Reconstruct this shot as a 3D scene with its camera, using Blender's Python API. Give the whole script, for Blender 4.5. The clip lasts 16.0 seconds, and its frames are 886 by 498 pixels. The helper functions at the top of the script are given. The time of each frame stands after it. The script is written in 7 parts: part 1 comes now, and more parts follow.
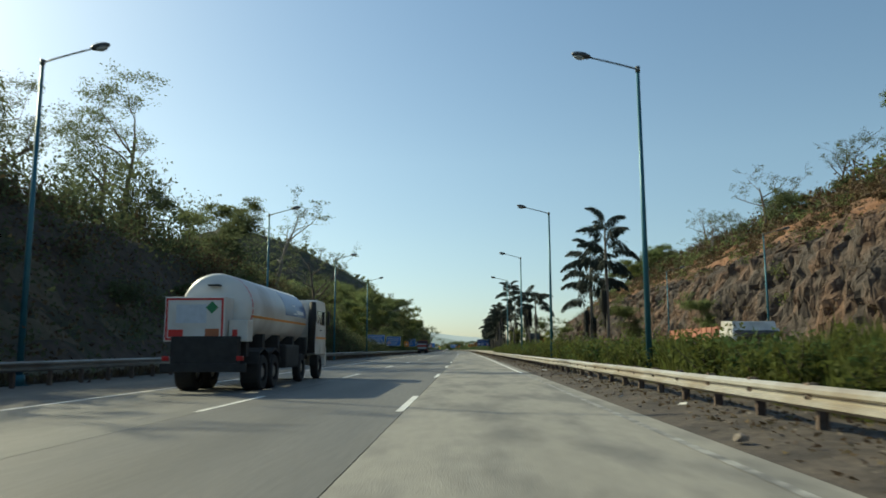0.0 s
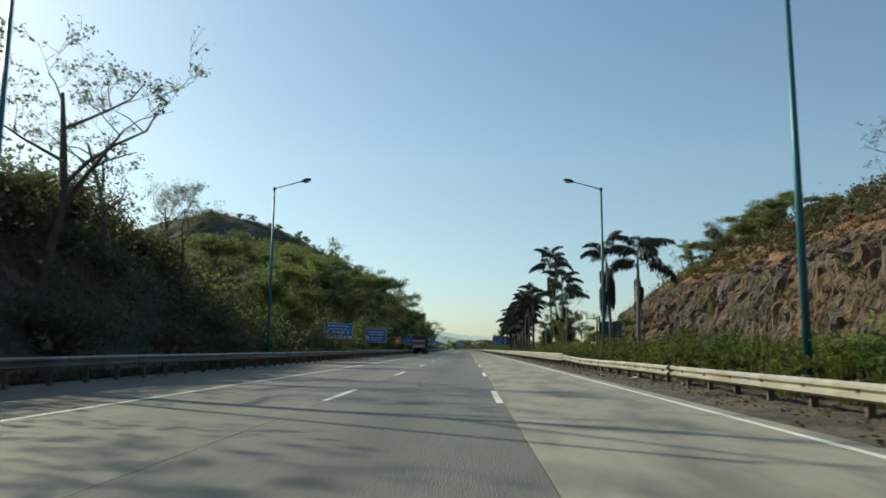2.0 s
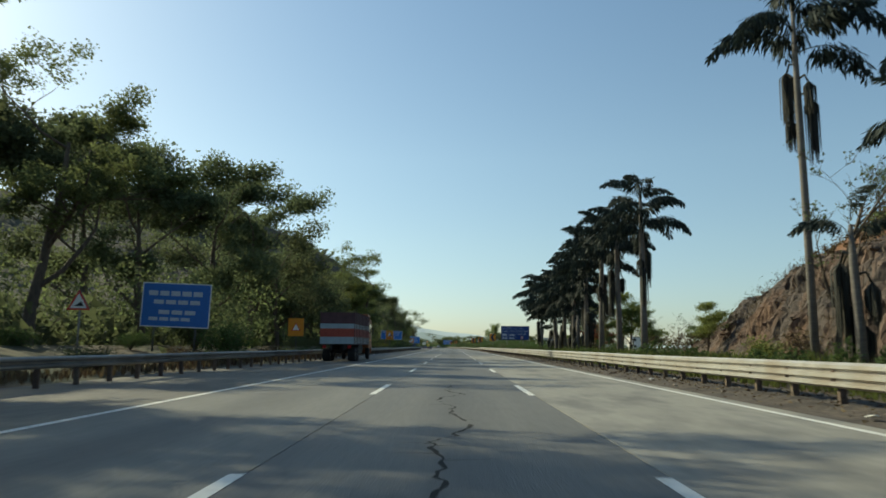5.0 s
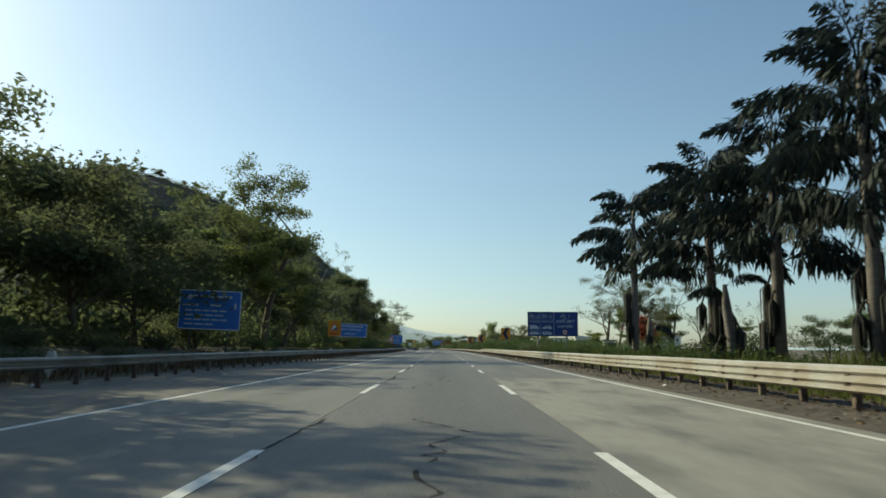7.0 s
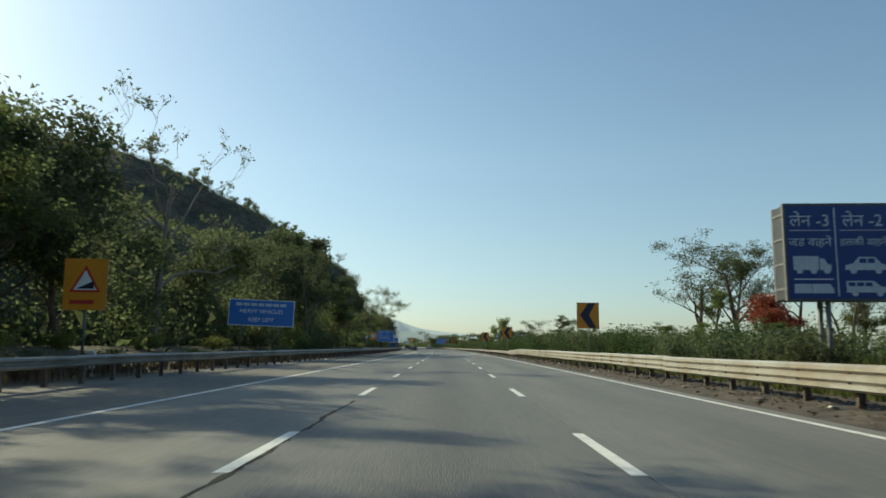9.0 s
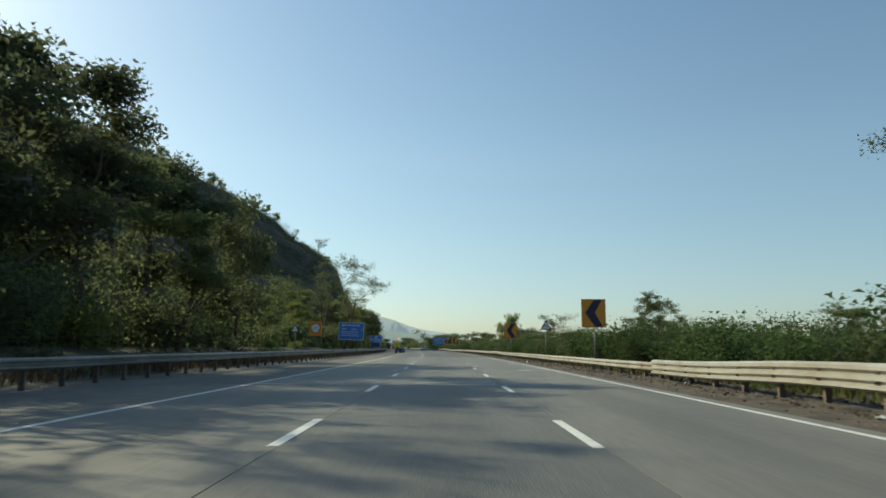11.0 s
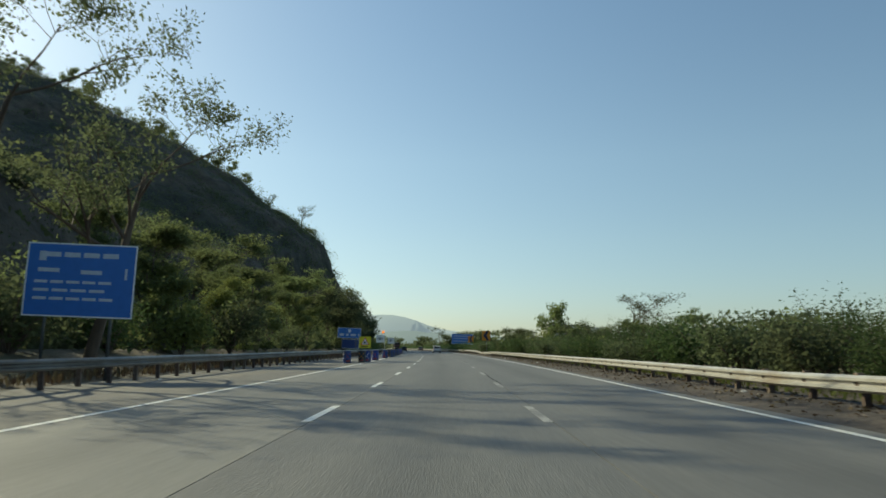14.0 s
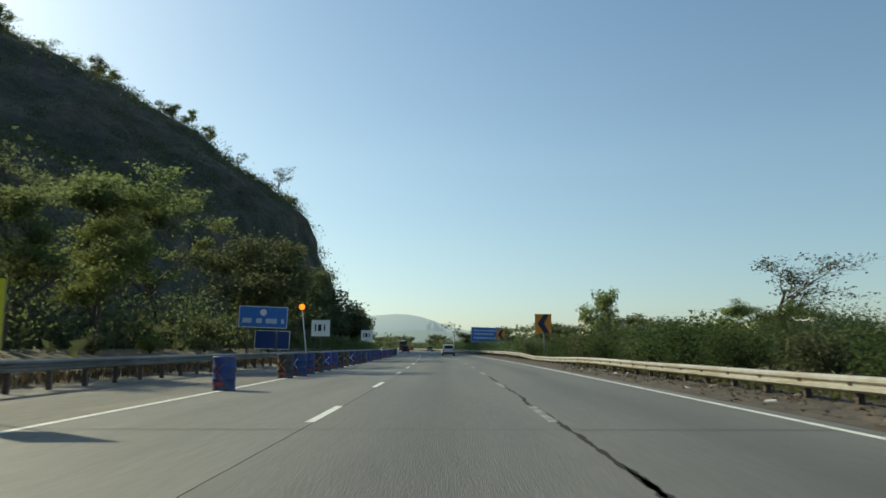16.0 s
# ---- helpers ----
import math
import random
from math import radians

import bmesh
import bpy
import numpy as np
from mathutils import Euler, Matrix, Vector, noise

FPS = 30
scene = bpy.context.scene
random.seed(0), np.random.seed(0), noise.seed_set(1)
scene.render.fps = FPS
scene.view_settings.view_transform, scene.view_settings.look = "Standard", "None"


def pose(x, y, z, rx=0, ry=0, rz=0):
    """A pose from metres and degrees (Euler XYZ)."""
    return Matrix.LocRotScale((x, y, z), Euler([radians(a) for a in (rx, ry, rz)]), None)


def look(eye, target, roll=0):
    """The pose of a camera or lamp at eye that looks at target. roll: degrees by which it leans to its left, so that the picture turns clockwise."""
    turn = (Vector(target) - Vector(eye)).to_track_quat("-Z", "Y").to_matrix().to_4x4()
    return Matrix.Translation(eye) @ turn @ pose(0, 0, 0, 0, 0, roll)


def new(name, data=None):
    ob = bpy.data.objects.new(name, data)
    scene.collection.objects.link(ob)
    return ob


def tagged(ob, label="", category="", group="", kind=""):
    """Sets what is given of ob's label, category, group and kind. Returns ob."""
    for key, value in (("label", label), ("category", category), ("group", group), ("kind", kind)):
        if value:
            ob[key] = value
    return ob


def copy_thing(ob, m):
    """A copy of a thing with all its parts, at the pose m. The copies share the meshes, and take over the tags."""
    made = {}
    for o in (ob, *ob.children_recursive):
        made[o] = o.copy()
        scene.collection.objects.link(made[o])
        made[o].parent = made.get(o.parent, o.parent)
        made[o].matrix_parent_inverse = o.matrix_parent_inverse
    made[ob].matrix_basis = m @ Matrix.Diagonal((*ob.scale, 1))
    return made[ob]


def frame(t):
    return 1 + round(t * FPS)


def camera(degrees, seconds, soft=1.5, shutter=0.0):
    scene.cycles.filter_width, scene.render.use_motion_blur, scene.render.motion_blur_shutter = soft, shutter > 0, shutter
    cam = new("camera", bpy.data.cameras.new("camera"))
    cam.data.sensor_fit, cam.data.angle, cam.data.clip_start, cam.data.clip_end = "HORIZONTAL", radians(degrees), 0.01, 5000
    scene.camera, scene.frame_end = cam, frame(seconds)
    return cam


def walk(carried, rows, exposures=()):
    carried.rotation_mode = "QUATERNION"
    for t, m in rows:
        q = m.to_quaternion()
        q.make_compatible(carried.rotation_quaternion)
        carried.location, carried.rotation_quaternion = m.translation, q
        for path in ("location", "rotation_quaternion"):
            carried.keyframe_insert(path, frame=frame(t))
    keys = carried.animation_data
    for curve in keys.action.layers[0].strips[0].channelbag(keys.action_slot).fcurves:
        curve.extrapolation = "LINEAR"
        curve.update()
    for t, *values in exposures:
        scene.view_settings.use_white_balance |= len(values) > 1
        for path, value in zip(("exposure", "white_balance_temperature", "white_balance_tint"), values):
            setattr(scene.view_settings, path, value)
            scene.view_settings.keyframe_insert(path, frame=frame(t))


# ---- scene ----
cam = camera(62.5, 16.0, soft=1.7, shutter=0.1)
PATH = [
    (0, (3.029, 0.714, 1.136), (1.529, 50.227, 7.936), -0.17),
    (0.5, (2.641, 16.312, 1.136), (0.751, 65.816, 7.901), 0.19),
    (1, (2.156, 31.834, 1.136), (0.061, 81.310, 8.047), 0.57),
    (1.5, (1.600, 47.013, 1.136), (-0.520, 96.510, 7.884), 0.42),
    (2, (1.148, 62.258, 1.136), (-0.828, 111.762, 7.874), 0.48),
    (2.5, (0.856, 77.693, 1.136), (-0.905, 127.193, 7.965), 0.54),
    (3, (0.597, 92.881, 1.136), (-0.976, 142.400, 7.874), 0.57),
    (3.5, (0.323, 107.906, 1.136), (-1.106, 157.447, 7.746), 0.45),
    (4, (0.097, 122.537, 1.136), (-1.210, 172.089, 7.682), 0.32),
    (4.2, (-0.009, 128.235, 1.136), (-1.296, 177.783, 7.721), 0.34),
    (6.3, (-0.662, 191.079, 1.136), (-1.196, 240.638, 7.742), 0.39),
    (6.5, (-0.651, 196.817, 1.136), (-1.151, 246.373, 7.765), 0.42),
    (7, (-0.604, 211.107, 1.136), (-1.097, 260.657, 7.810), 0.39),
    (7.5, (-0.605, 225.265, 1.136), (-1.200, 274.807, 7.860), 0.40),
    (8, (-0.619, 239.704, 1.136), (-1.372, 289.254, 7.789), 0.18),
    (8.5, (-0.796, 254.389, 1.136), (-1.685, 303.939, 7.769), 0.32),
    (9, (-0.981, 269.068, 1.136), (-1.826, 318.620, 7.760), 0.33),
    (9.2, (-1.057, 274.893, 1.136), (-1.883, 324.449, 7.736), 0.35),
    (11.3, (-1.718, 338.688, 1.136), (-2.456, 388.234, 7.821), 0.27),
    (11.5, (-1.770, 344.375, 1.136), (-2.582, 393.924, 7.792), 0.12),
    (12, (-1.918, 358.671, 1.136), (-2.901, 408.211, 7.833), 0.06),
    (12.5, (-2.082, 373.129, 1.136), (-3.373, 422.654, 7.891), 0.04),
    (13, (-2.397, 387.706, 1.136), (-3.999, 437.225, 7.862), 0.05),
    (13.5, (-2.739, 402.339, 1.136), (-4.680, 451.852, 7.822), -0.03),
    (14, (-3.178, 416.936, 1.136), (-5.419, 466.434, 7.841), 0.06),
    (14.5, (-3.762, 431.714, 1.136), (-6.342, 481.195, 7.839), 0.14),
    (15, (-4.365, 446.519, 1.136), (-7.239, 495.988, 7.809), 0.13),
    (15.5, (-5.012, 461.366, 1.136), (-8.131, 510.822, 7.798), 0.10),
    (16, (-5.790, 476.608, 1.136), (-9.093, 526.047, 7.833), 0.03),
]
walk(cam, [(t, look(eye, target, roll)) for t, eye, target, roll in PATH], [(0.0, 0.3, 7950, -9), (8.0, 0.3, 7950, -9), (12.5, 0.24, 7950, -9), (14.5, 0.18, 7950, -9), (16.0, 0.26, 7950, -9)])

# ---- light ----
SUN_TURN, SUN_HEIGHT = 56.0, 31.0
world = bpy.data.worlds.new("sky")
scene.world = world
world.use_nodes = True
wn = world.node_tree.nodes
sky = wn.new("ShaderNodeTexSky")
sky.sky_type, sky.sun_disc = "NISHITA", False
sky.sun_elevation, sky.sun_rotation = radians(SUN_HEIGHT), radians(-SUN_TURN)
sky.air_density, sky.dust_density, sky.ozone_density = 0.77, 0.7, 2.8
wn["Background"].inputs["Strength"].default_value = 0.15
# dry dust haze: the sky greys and warms evenly all round towards the horizon
where, split, haze, tint = wn.new("ShaderNodeTexCoord"), wn.new("ShaderNodeSeparateXYZ"), wn.new("ShaderNodeValToRGB"), wn.new("ShaderNodeMix")
tint.data_type, tint.blend_type = "RGBA", "MULTIPLY"
tint.inputs[0].default_value = 1.0
haze.color_ramp.elements[0].position, haze.color_ramp.elements[0].color = 0.0, (0.61, 0.61, 0.69, 1)
haze.color_ramp.elements[1].position, haze.color_ramp.elements[1].color = 0.5, (0.95, 1.0, 1.06, 1)
for at, shade in ((0.06, (0.71, 0.7, 0.755, 1)), (0.14, (0.845, 0.82, 0.83, 1)), (0.25, (0.965, 0.945, 0.94, 1))):
    haze.color_ramp.elements.new(at).color = shade
wl = world.node_tree.links
wl.new(where.outputs["Generated"], split.inputs[0])
wl.new(split.outputs["Z"], haze.inputs[0])
wl.new(sky.outputs[0], tint.inputs[6])
wl.new(haze.outputs["Color"], tint.inputs[7])
wl.new(tint.outputs[2], wn["Background"].inputs[0])
sun = new("sun", bpy.data.lights.new("sun", "SUN"))
sun.data.energy, sun.data.angle, sun.data.color = 3.6, radians(0.6), (1.0, 0.93, 0.82)
a, e = radians(SUN_TURN), radians(SUN_HEIGHT)
sun.matrix_world = look((-math.sin(a) * math.cos(e) * 80, math.cos(a) * math.cos(e) * 80, math.sin(e) * 80), (0, 0, 0))

from mathutils.bvhtree import BVHTree

# ---- road line ----
KS = np.arange(-100.0, 1001.0, 100.0)
KV = np.array([0, 0, 0.063, -0.005, 0.068, 0.276, 0.461, 0.44, 0.423, 0.411, 0.403, 0.399]) * 1e-3
RS = np.arange(-400.0, 1801.0, 2.0)
RT = np.cumsum(np.interp(RS, KS, KV, left=0.0, right=0.0002) * 2.0)
RT -= np.interp(0.0, RS, RT)
RX = np.cumsum(-np.tan(RT) * 2.0)
RX -= np.interp(0.0, RS, RX)


def xyz(s, lat, z=0.0):
    """A place along the road: metres ahead, metres to its right, height."""
    t = np.interp(s, RS, RT)
    return Vector((np.interp(s, RS, RX) + lat * math.cos(t), s + lat * math.sin(t), z))


def put(s, lat, z=0.0, turn=0.0):
    """A pose on the road's line; +y runs ahead along it."""
    return Matrix.Translation(xyz(s, lat, z)) @ Matrix.Rotation(float(np.interp(s, RS, RT)) + radians(turn), 4, "Z")


# ---- materials ----
def material(name, color, rough=0.7, metal=0.0, vary=0.15, scale=6.0, bump=0.0, bump_scale=40.0, second=None, second_scale=0.5,
             second_at=(0.45, 0.65), island=0.0, random_ob=0.0, through_light=0.0, coat=0.0, stretch=(1, 1, 1), coords="Object", streak=0.0, bump_deep=0.02, cracks=0.0):
    """A surface with fine grain, broad patches of a second colour, and a little change from piece to piece."""
    m = bpy.data.materials.new(name)
    m.use_nodes = True
    n, l = m.node_tree.nodes, m.node_tree.links
    b = n["Principled BSDF"]
    b.inputs["Roughness"].default_value, b.inputs["Metallic"].default_value = rough, metal
    b.inputs["Coat Weight"].default_value = coat
    tc = n.new("ShaderNodeTexCoord")
    mp = n.new("ShaderNodeMapping")
    mp.inputs["Scale"].default_value = stretch
    l.new(tc.outputs[coords], mp.inputs[0])

    def noise_at(size, detail=5.0):
        t = n.new("ShaderNodeTexNoise")
        t.inputs["Scale"].default_value, t.inputs["Detail"].default_value = size, detail
        l.new(mp.outputs[0], t.inputs["Vector"])
        return t.outputs["Fac"]

    base = n.new("ShaderNodeRGB")
    base.outputs[0].default_value = (*color, 1)
    out = base.outputs[0]
    if second:
        r = n.new("ShaderNodeMapRange")
        r.inputs["From Min"].default_value, r.inputs["From Max"].default_value = second_at
        l.new(noise_at(second_scale, 6.0), r.inputs["Value"])
        mx = n.new("ShaderNodeMix")
        mx.data_type = "RGBA"
        l.new(r.outputs[0], mx.inputs["Factor"])
        l.new(out, mx.inputs["A"])
        mx.inputs["B"].default_value = (*second, 1)
        out = mx.outputs["Result"]
    value = n.new("ShaderNodeMapRange")
    value.inputs["From Min"].default_value, value.inputs["From Max"].default_value = 0.25, 0.75
    value.inputs["To Min"].default_value, value.inputs["To Max"].default_value = 1 - vary, 1 + vary
    l.new(noise_at(scale), value.inputs["Value"])
    hsv = n.new("ShaderNodeHueSaturation")
    l.new(out, hsv.inputs["Color"])
    l.new(value.outputs[0], hsv.inputs["Value"])
    out = hsv.outputs["Color"]
    for amount, node, socket in ((island, "ShaderNodeNewGeometry", "Random Per Island"), (random_ob, "ShaderNodeObjectInfo", "Random")):
        if amount:
            src = n.new(node)
            r = n.new("ShaderNodeMapRange")
            r.inputs["To Min"].default_value, r.inputs["To Max"].default_value = 1 - amount, 1 + amount
            l.new(src.outputs[socket], r.inputs["Value"])
            h2 = n.new("ShaderNodeHueSaturation")
            hue = n.new("ShaderNodeMapRange")
            hue.inputs["To Min"].default_value, hue.inputs["To Max"].default_value = 0.5 - 0.05 * amount, 0.5 + 0.05 * amount
            l.new(src.outputs[socket], hue.inputs["Value"])
            l.new(hue.outputs[0], h2.inputs["Hue"])
            l.new(out, h2.inputs["Color"])
            l.new(r.outputs[0], h2.inputs["Value"])
            out = h2.outputs["Color"]
    if streak:
        sep = n.new("ShaderNodeSeparateXYZ")
        l.new(tc.outputs[coords], sep.inputs[0])
        pp = n.new("ShaderNodeMath")
        pp.operation = "PINGPONG"
        pp.inputs[1].default_value = 1.915
        l.new(sep.outputs[0], pp.inputs[0])
        add = n.new("ShaderNodeMath")
        add.operation = "MULTIPLY_ADD"
        add.inputs[1].default_value = 0.7
        l.new(noise_at(1.3), add.inputs[0])
        l.new(pp.outputs[0], add.inputs[2])
        r = n.new("ShaderNodeMapRange")
        r.inputs["From Min"].default_value, r.inputs["From Max"].default_value = 0.45, 1.25
        r.inputs["To Min"].default_value, r.inputs["To Max"].default_value = 1 - streak, 1.0
        l.new(add.outputs[0], r.inputs["Value"])
        h3 = n.new("ShaderNodeHueSaturation")
        l.new(out, h3.inputs["Color"])
        l.new(r.outputs[0], h3.inputs["Value"])
        out = h3.outputs["Color"]
    split = None
    if cracks:
        vo = n.new("ShaderNodeTexVoronoi")
        vo.feature = "DISTANCE_TO_EDGE"
        vo.inputs["Scale"].default_value = cracks
        warp = n.new("ShaderNodeTexNoise")
        warp.inputs["Scale"].default_value = cracks * 1.4
        l.new(mp.outputs[0], warp.inputs["Vector"])
        shift = n.new("ShaderNodeVectorMath")
        shift.operation = "MULTIPLY_ADD"
        shift.inputs[1].default_value = (0.5 / cracks,) * 3
        l.new(warp.outputs["Color"], shift.inputs[0])
        l.new(mp.outputs[0], shift.inputs[2])
        l.new(shift.outputs[0], vo.inputs["Vector"])
        split = n.new("ShaderNodeMapRange")
        split.inputs["From Max"].default_value = 0.09
        split.inputs["To Min"].default_value = 0.62
        l.new(vo.outputs["Distance"], split.inputs["Value"])
        h4 = n.new("ShaderNodeHueSaturation")
        l.new(out, h4.inputs["Color"])
        l.new(split.outputs[0], h4.inputs["Value"])
        out = h4.outputs["Color"]
    l.new(out, b.inputs["Base Color"])
    if bump:
        bp = n.new("ShaderNodeBump")
        bp.inputs["Strength"].default_value, bp.inputs["Distance"].default_value = bump, bump_deep
        if split:
            high = n.new("ShaderNodeMath")
            high.operation = "ADD"
            l.new(noise_at(bump_scale), high.inputs[0])
            l.new(split.outputs[0], high.inputs[1])
            l.new(high.outputs[0], bp.inputs["Height"])
        else:
            l.new(noise_at(bump_scale), bp.inputs["Height"])
        l.new(bp.outputs[0], b.inputs["Normal"])
    if through_light:
        b.inputs["Specular IOR Level"].default_value = 0.15
        tr = n.new("ShaderNodeBsdfTranslucent")
        l.new(out, tr.inputs["Color"])
        mix = n.new("ShaderNodeMixShader")
        mix.inputs[0].default_value = through_light
        l.new(b.outputs[0], mix.inputs[1])
        l.new(tr.outputs[0], mix.inputs[2])
        l.new(mix.outputs[0], n["Material Output"].inputs["Surface"])
    return m


LANE_DARK = material("worn concrete", (0.176, 0.17, 0.152), 0.72, vary=0.12, scale=14, bump=0.4, bump_scale=60, second=(0.135, 0.132, 0.123), second_scale=0.9, second_at=(0.38, 0.66), stretch=(1, 0.09, 1), coords="UV", streak=0.16)
LANE_MID = material("traffic-polished concrete", (0.142, 0.137, 0.124), 0.7, vary=0.12, scale=14, bump=0.4, bump_scale=60, second=(0.115, 0.113, 0.107), second_scale=0.8, second_at=(0.38, 0.66), stretch=(1, 0.08, 1), coords="UV", streak=0.22)
LANE_LIGHT = material("light concrete", (0.285, 0.27, 0.232), 0.78, vary=0.1, scale=5, bump=0.3, bump_scale=50, second=(0.17, 0.163, 0.147), second_scale=1.0, second_at=(0.46, 0.64), stretch=(1, 0.3, 1), coords="UV", streak=0.08)
SHOULDER = material("dusty shoulder", (0.13, 0.122, 0.11), 0.85, vary=0.2, scale=5, bump=0.4, bump_scale=40, second=(0.19, 0.17, 0.14), second_scale=0.5, stretch=(1, 0.25, 1), coords="UV")
PAINT = material("road paint", (0.74, 0.73, 0.68), 0.6, vary=0.1, scale=20, second=(0.5, 0.49, 0.45), second_scale=3.0, second_at=(0.5, 0.75))
OLD_PAINT = material("worn road paint", (0.36, 0.35, 0.32), 0.7, vary=0.25, scale=20, second=(0.16, 0.155, 0.145), second_scale=2.6, second_at=(0.4, 0.6))
TAR = material("tar", (0.03, 0.03, 0.03), 0.6)
GAP = material("deep open crack", (0.008, 0.008, 0.008), 1.0)
DIRT = material("gritty soil", (0.09, 0.071, 0.056), 0.95, vary=0.45, scale=7, bump=1.0, bump_scale=18, second=(0.05, 0.04, 0.033), second_scale=1.1)
GROUND = material("dry ground", (0.12, 0.092, 0.06), 0.95, vary=0.3, scale=2, bump=0.6, bump_scale=8, second=(0.05, 0.06, 0.028), second_scale=0.15)
BANK = material("scrubby bank", (0.068, 0.05, 0.037), 0.95, vary=0.5, scale=1.2, bump=0.9, bump_scale=5, second=(0.045, 0.048, 0.026), second_scale=0.35)
ROCK = material("dark cut rock with rusty streaks", (0.082, 0.064, 0.053), 0.94, vary=0.5, scale=1.4, bump=1.0, bump_scale=3.2, second=(0.135, 0.08, 0.052), second_scale=0.25, second_at=(0.44, 0.6), stretch=(1, 1, 0.4), bump_deep=0.16, cracks=0.9)
HILLTOP = material("dry hilltop scrub", (0.1, 0.058, 0.036), 0.95, vary=0.5, scale=1.2, bump=0.8, bump_scale=4, second=(0.07, 0.06, 0.035), second_scale=0.12)
CREST_GRASS = material("orange dry crest grass", (0.2, 0.098, 0.052), 0.95, vary=0.45, scale=1.3, bump=1.0, bump_scale=6, second=(0.085, 0.055, 0.036), second_scale=0.3, second_at=(0.45, 0.62))
HILLSIDE = material("dark brown hillside", (0.085, 0.07, 0.053), 0.95, vary=0.5, scale=0.35, bump=1.0, bump_scale=0.9, bump_deep=0.4, second=(0.042, 0.045, 0.032), second_scale=0.06, second_at=(0.42, 0.6))
GALV = material("cream painted steel", (0.44, 0.425, 0.385), 0.5, 0.2, vary=0.12, scale=3, second=(0.35, 0.305, 0.245), second_scale=0.7)
GREYRAIL = material("dusty galvanised steel", (0.22, 0.22, 0.21), 0.5, 0.5, vary=0.15, scale=3, second=(0.14, 0.13, 0.12), second_scale=0.6)
RUST = material("rusty post", (0.17, 0.125, 0.1), 0.85, 0.3, vary=0.3, scale=8, random_ob=0.25)
TEAL = material("teal painted steel", (0.025, 0.13, 0.17), 0.45, 0.3, vary=0.12, scale=3)
POLE_GREY = material("grey painted steel", (0.09, 0.1, 0.1), 0.5, 0.4, vary=0.15, scale=4)
LAMP_HEAD = material("grey lamp housing", (0.07, 0.075, 0.08), 0.5, 0.3)
LENS = material("dull lamp lens", (0.4, 0.42, 0.42), 0.2)
BLUE = material("blue sign sheet", (0.03, 0.16, 0.5), 0.4, vary=0.08, scale=3)
NAVY = material("deep blue sign sheet", (0.009, 0.045, 0.2), 0.4, vary=0.08, scale=3)
WHITE = material("white sign sheet", (0.78, 0.78, 0.76), 0.45, vary=0.05)
PALE = material("faded white lettering", (0.5, 0.56, 0.62), 0.5, vary=0.12)
ORANGE = material("orange-yellow sign sheet", (0.72, 0.26, 0.015), 0.45, vary=0.06)
YELLOW = material("yellow sign sheet", (0.72, 0.62, 0.03), 0.45, vary=0.06)
RED = material("red sign sheet", (0.55, 0.03, 0.025), 0.45, vary=0.06)
BLACK = material("black sign sheet", (0.012, 0.012, 0.014), 0.5)
CHEVRON_DARK = material("blue-black sign sheet", (0.011, 0.013, 0.045), 0.45)
SIGN_BACK = material("grey sign back", (0.18, 0.18, 0.18), 0.6, 0.3, vary=0.15)
BARK = material("brown bark", (0.1, 0.075, 0.055), 0.9, vary=0.35, scale=5, bump=0.8, bump_scale=14, stretch=(1, 1, 0.3))
BARE_BARK = material("pale grey bark", (0.2, 0.175, 0.15), 0.9, vary=0.3, scale=5, bump=0.6, bump_scale=14, stretch=(1, 1, 0.3))
PALM_BARK = material("ringed palm bark", (0.17, 0.15, 0.13), 0.9, vary=0.25, scale=3, bump=0.8, bump_scale=9, stretch=(0.4, 0.4, 4))
LEAF_DARK = material("dark green leaf", (0.108, 0.128, 0.066), 0.8, vary=0.15, island=0.16, random_ob=0.2, through_light=0.66)
LEAF = material("green leaf", (0.148, 0.178, 0.075), 0.8, vary=0.15, island=0.16, random_ob=0.25, through_light=0.7)
LEAF_YELLOW = material("yellow-green leaf", (0.2, 0.225, 0.072), 0.8, vary=0.15, island=0.16, random_ob=0.2, through_light=0.5)
LEAF_RED = material("red blossom", (0.27, 0.07, 0.042), 0.6, vary=0.15, island=0.4, through_light=0.35)
LEAF_DRY = material("dry brown leaf", (0.12, 0.085, 0.05), 0.85, vary=0.2, island=0.45, through_light=0.25)
PALM_LEAF = material("deep green palm leaflet", (0.03, 0.042, 0.036), 0.6, vary=0.15, island=0.4, through_light=0.2)
PALM_DEAD = material("hanging dry palm strand", (0.032, 0.032, 0.025), 0.8, island=0.4)
GRASS = material("tall green grass", (0.108, 0.125, 0.036), 0.8, vary=0.2, island=0.27, through_light=0.45)
SHRUB = material("green shrub leaf", (0.074, 0.112, 0.04), 0.75, vary=0.15, island=0.16, random_ob=0.2, through_light=0.45)
TYRE = material("black rubber", (0.02, 0.02, 0.02), 0.85)
RIM = material("dull steel rim", (0.22, 0.22, 0.22), 0.5, 0.6)
CAB_WHITE = material("dusty white paint", (0.68, 0.67, 0.64), 0.45, vary=0.08, scale=1.5, second=(0.5, 0.47, 0.42), second_scale=0.8, coat=0.2)
TANK_WHITE = material("white tank paint", (0.66, 0.66, 0.63), 0.4, vary=0.06, scale=1.5, second=(0.5, 0.47, 0.42), second_scale=0.5, coat=0.2)
TANK_BLUE = material("blue tank band", (0.02, 0.08, 0.24), 0.4, vary=0.1, scale=2, coat=0.2)
DARK_STEEL = material("grimy dark steel", (0.035, 0.035, 0.035), 0.75, 0.3, vary=0.3, scale=5)
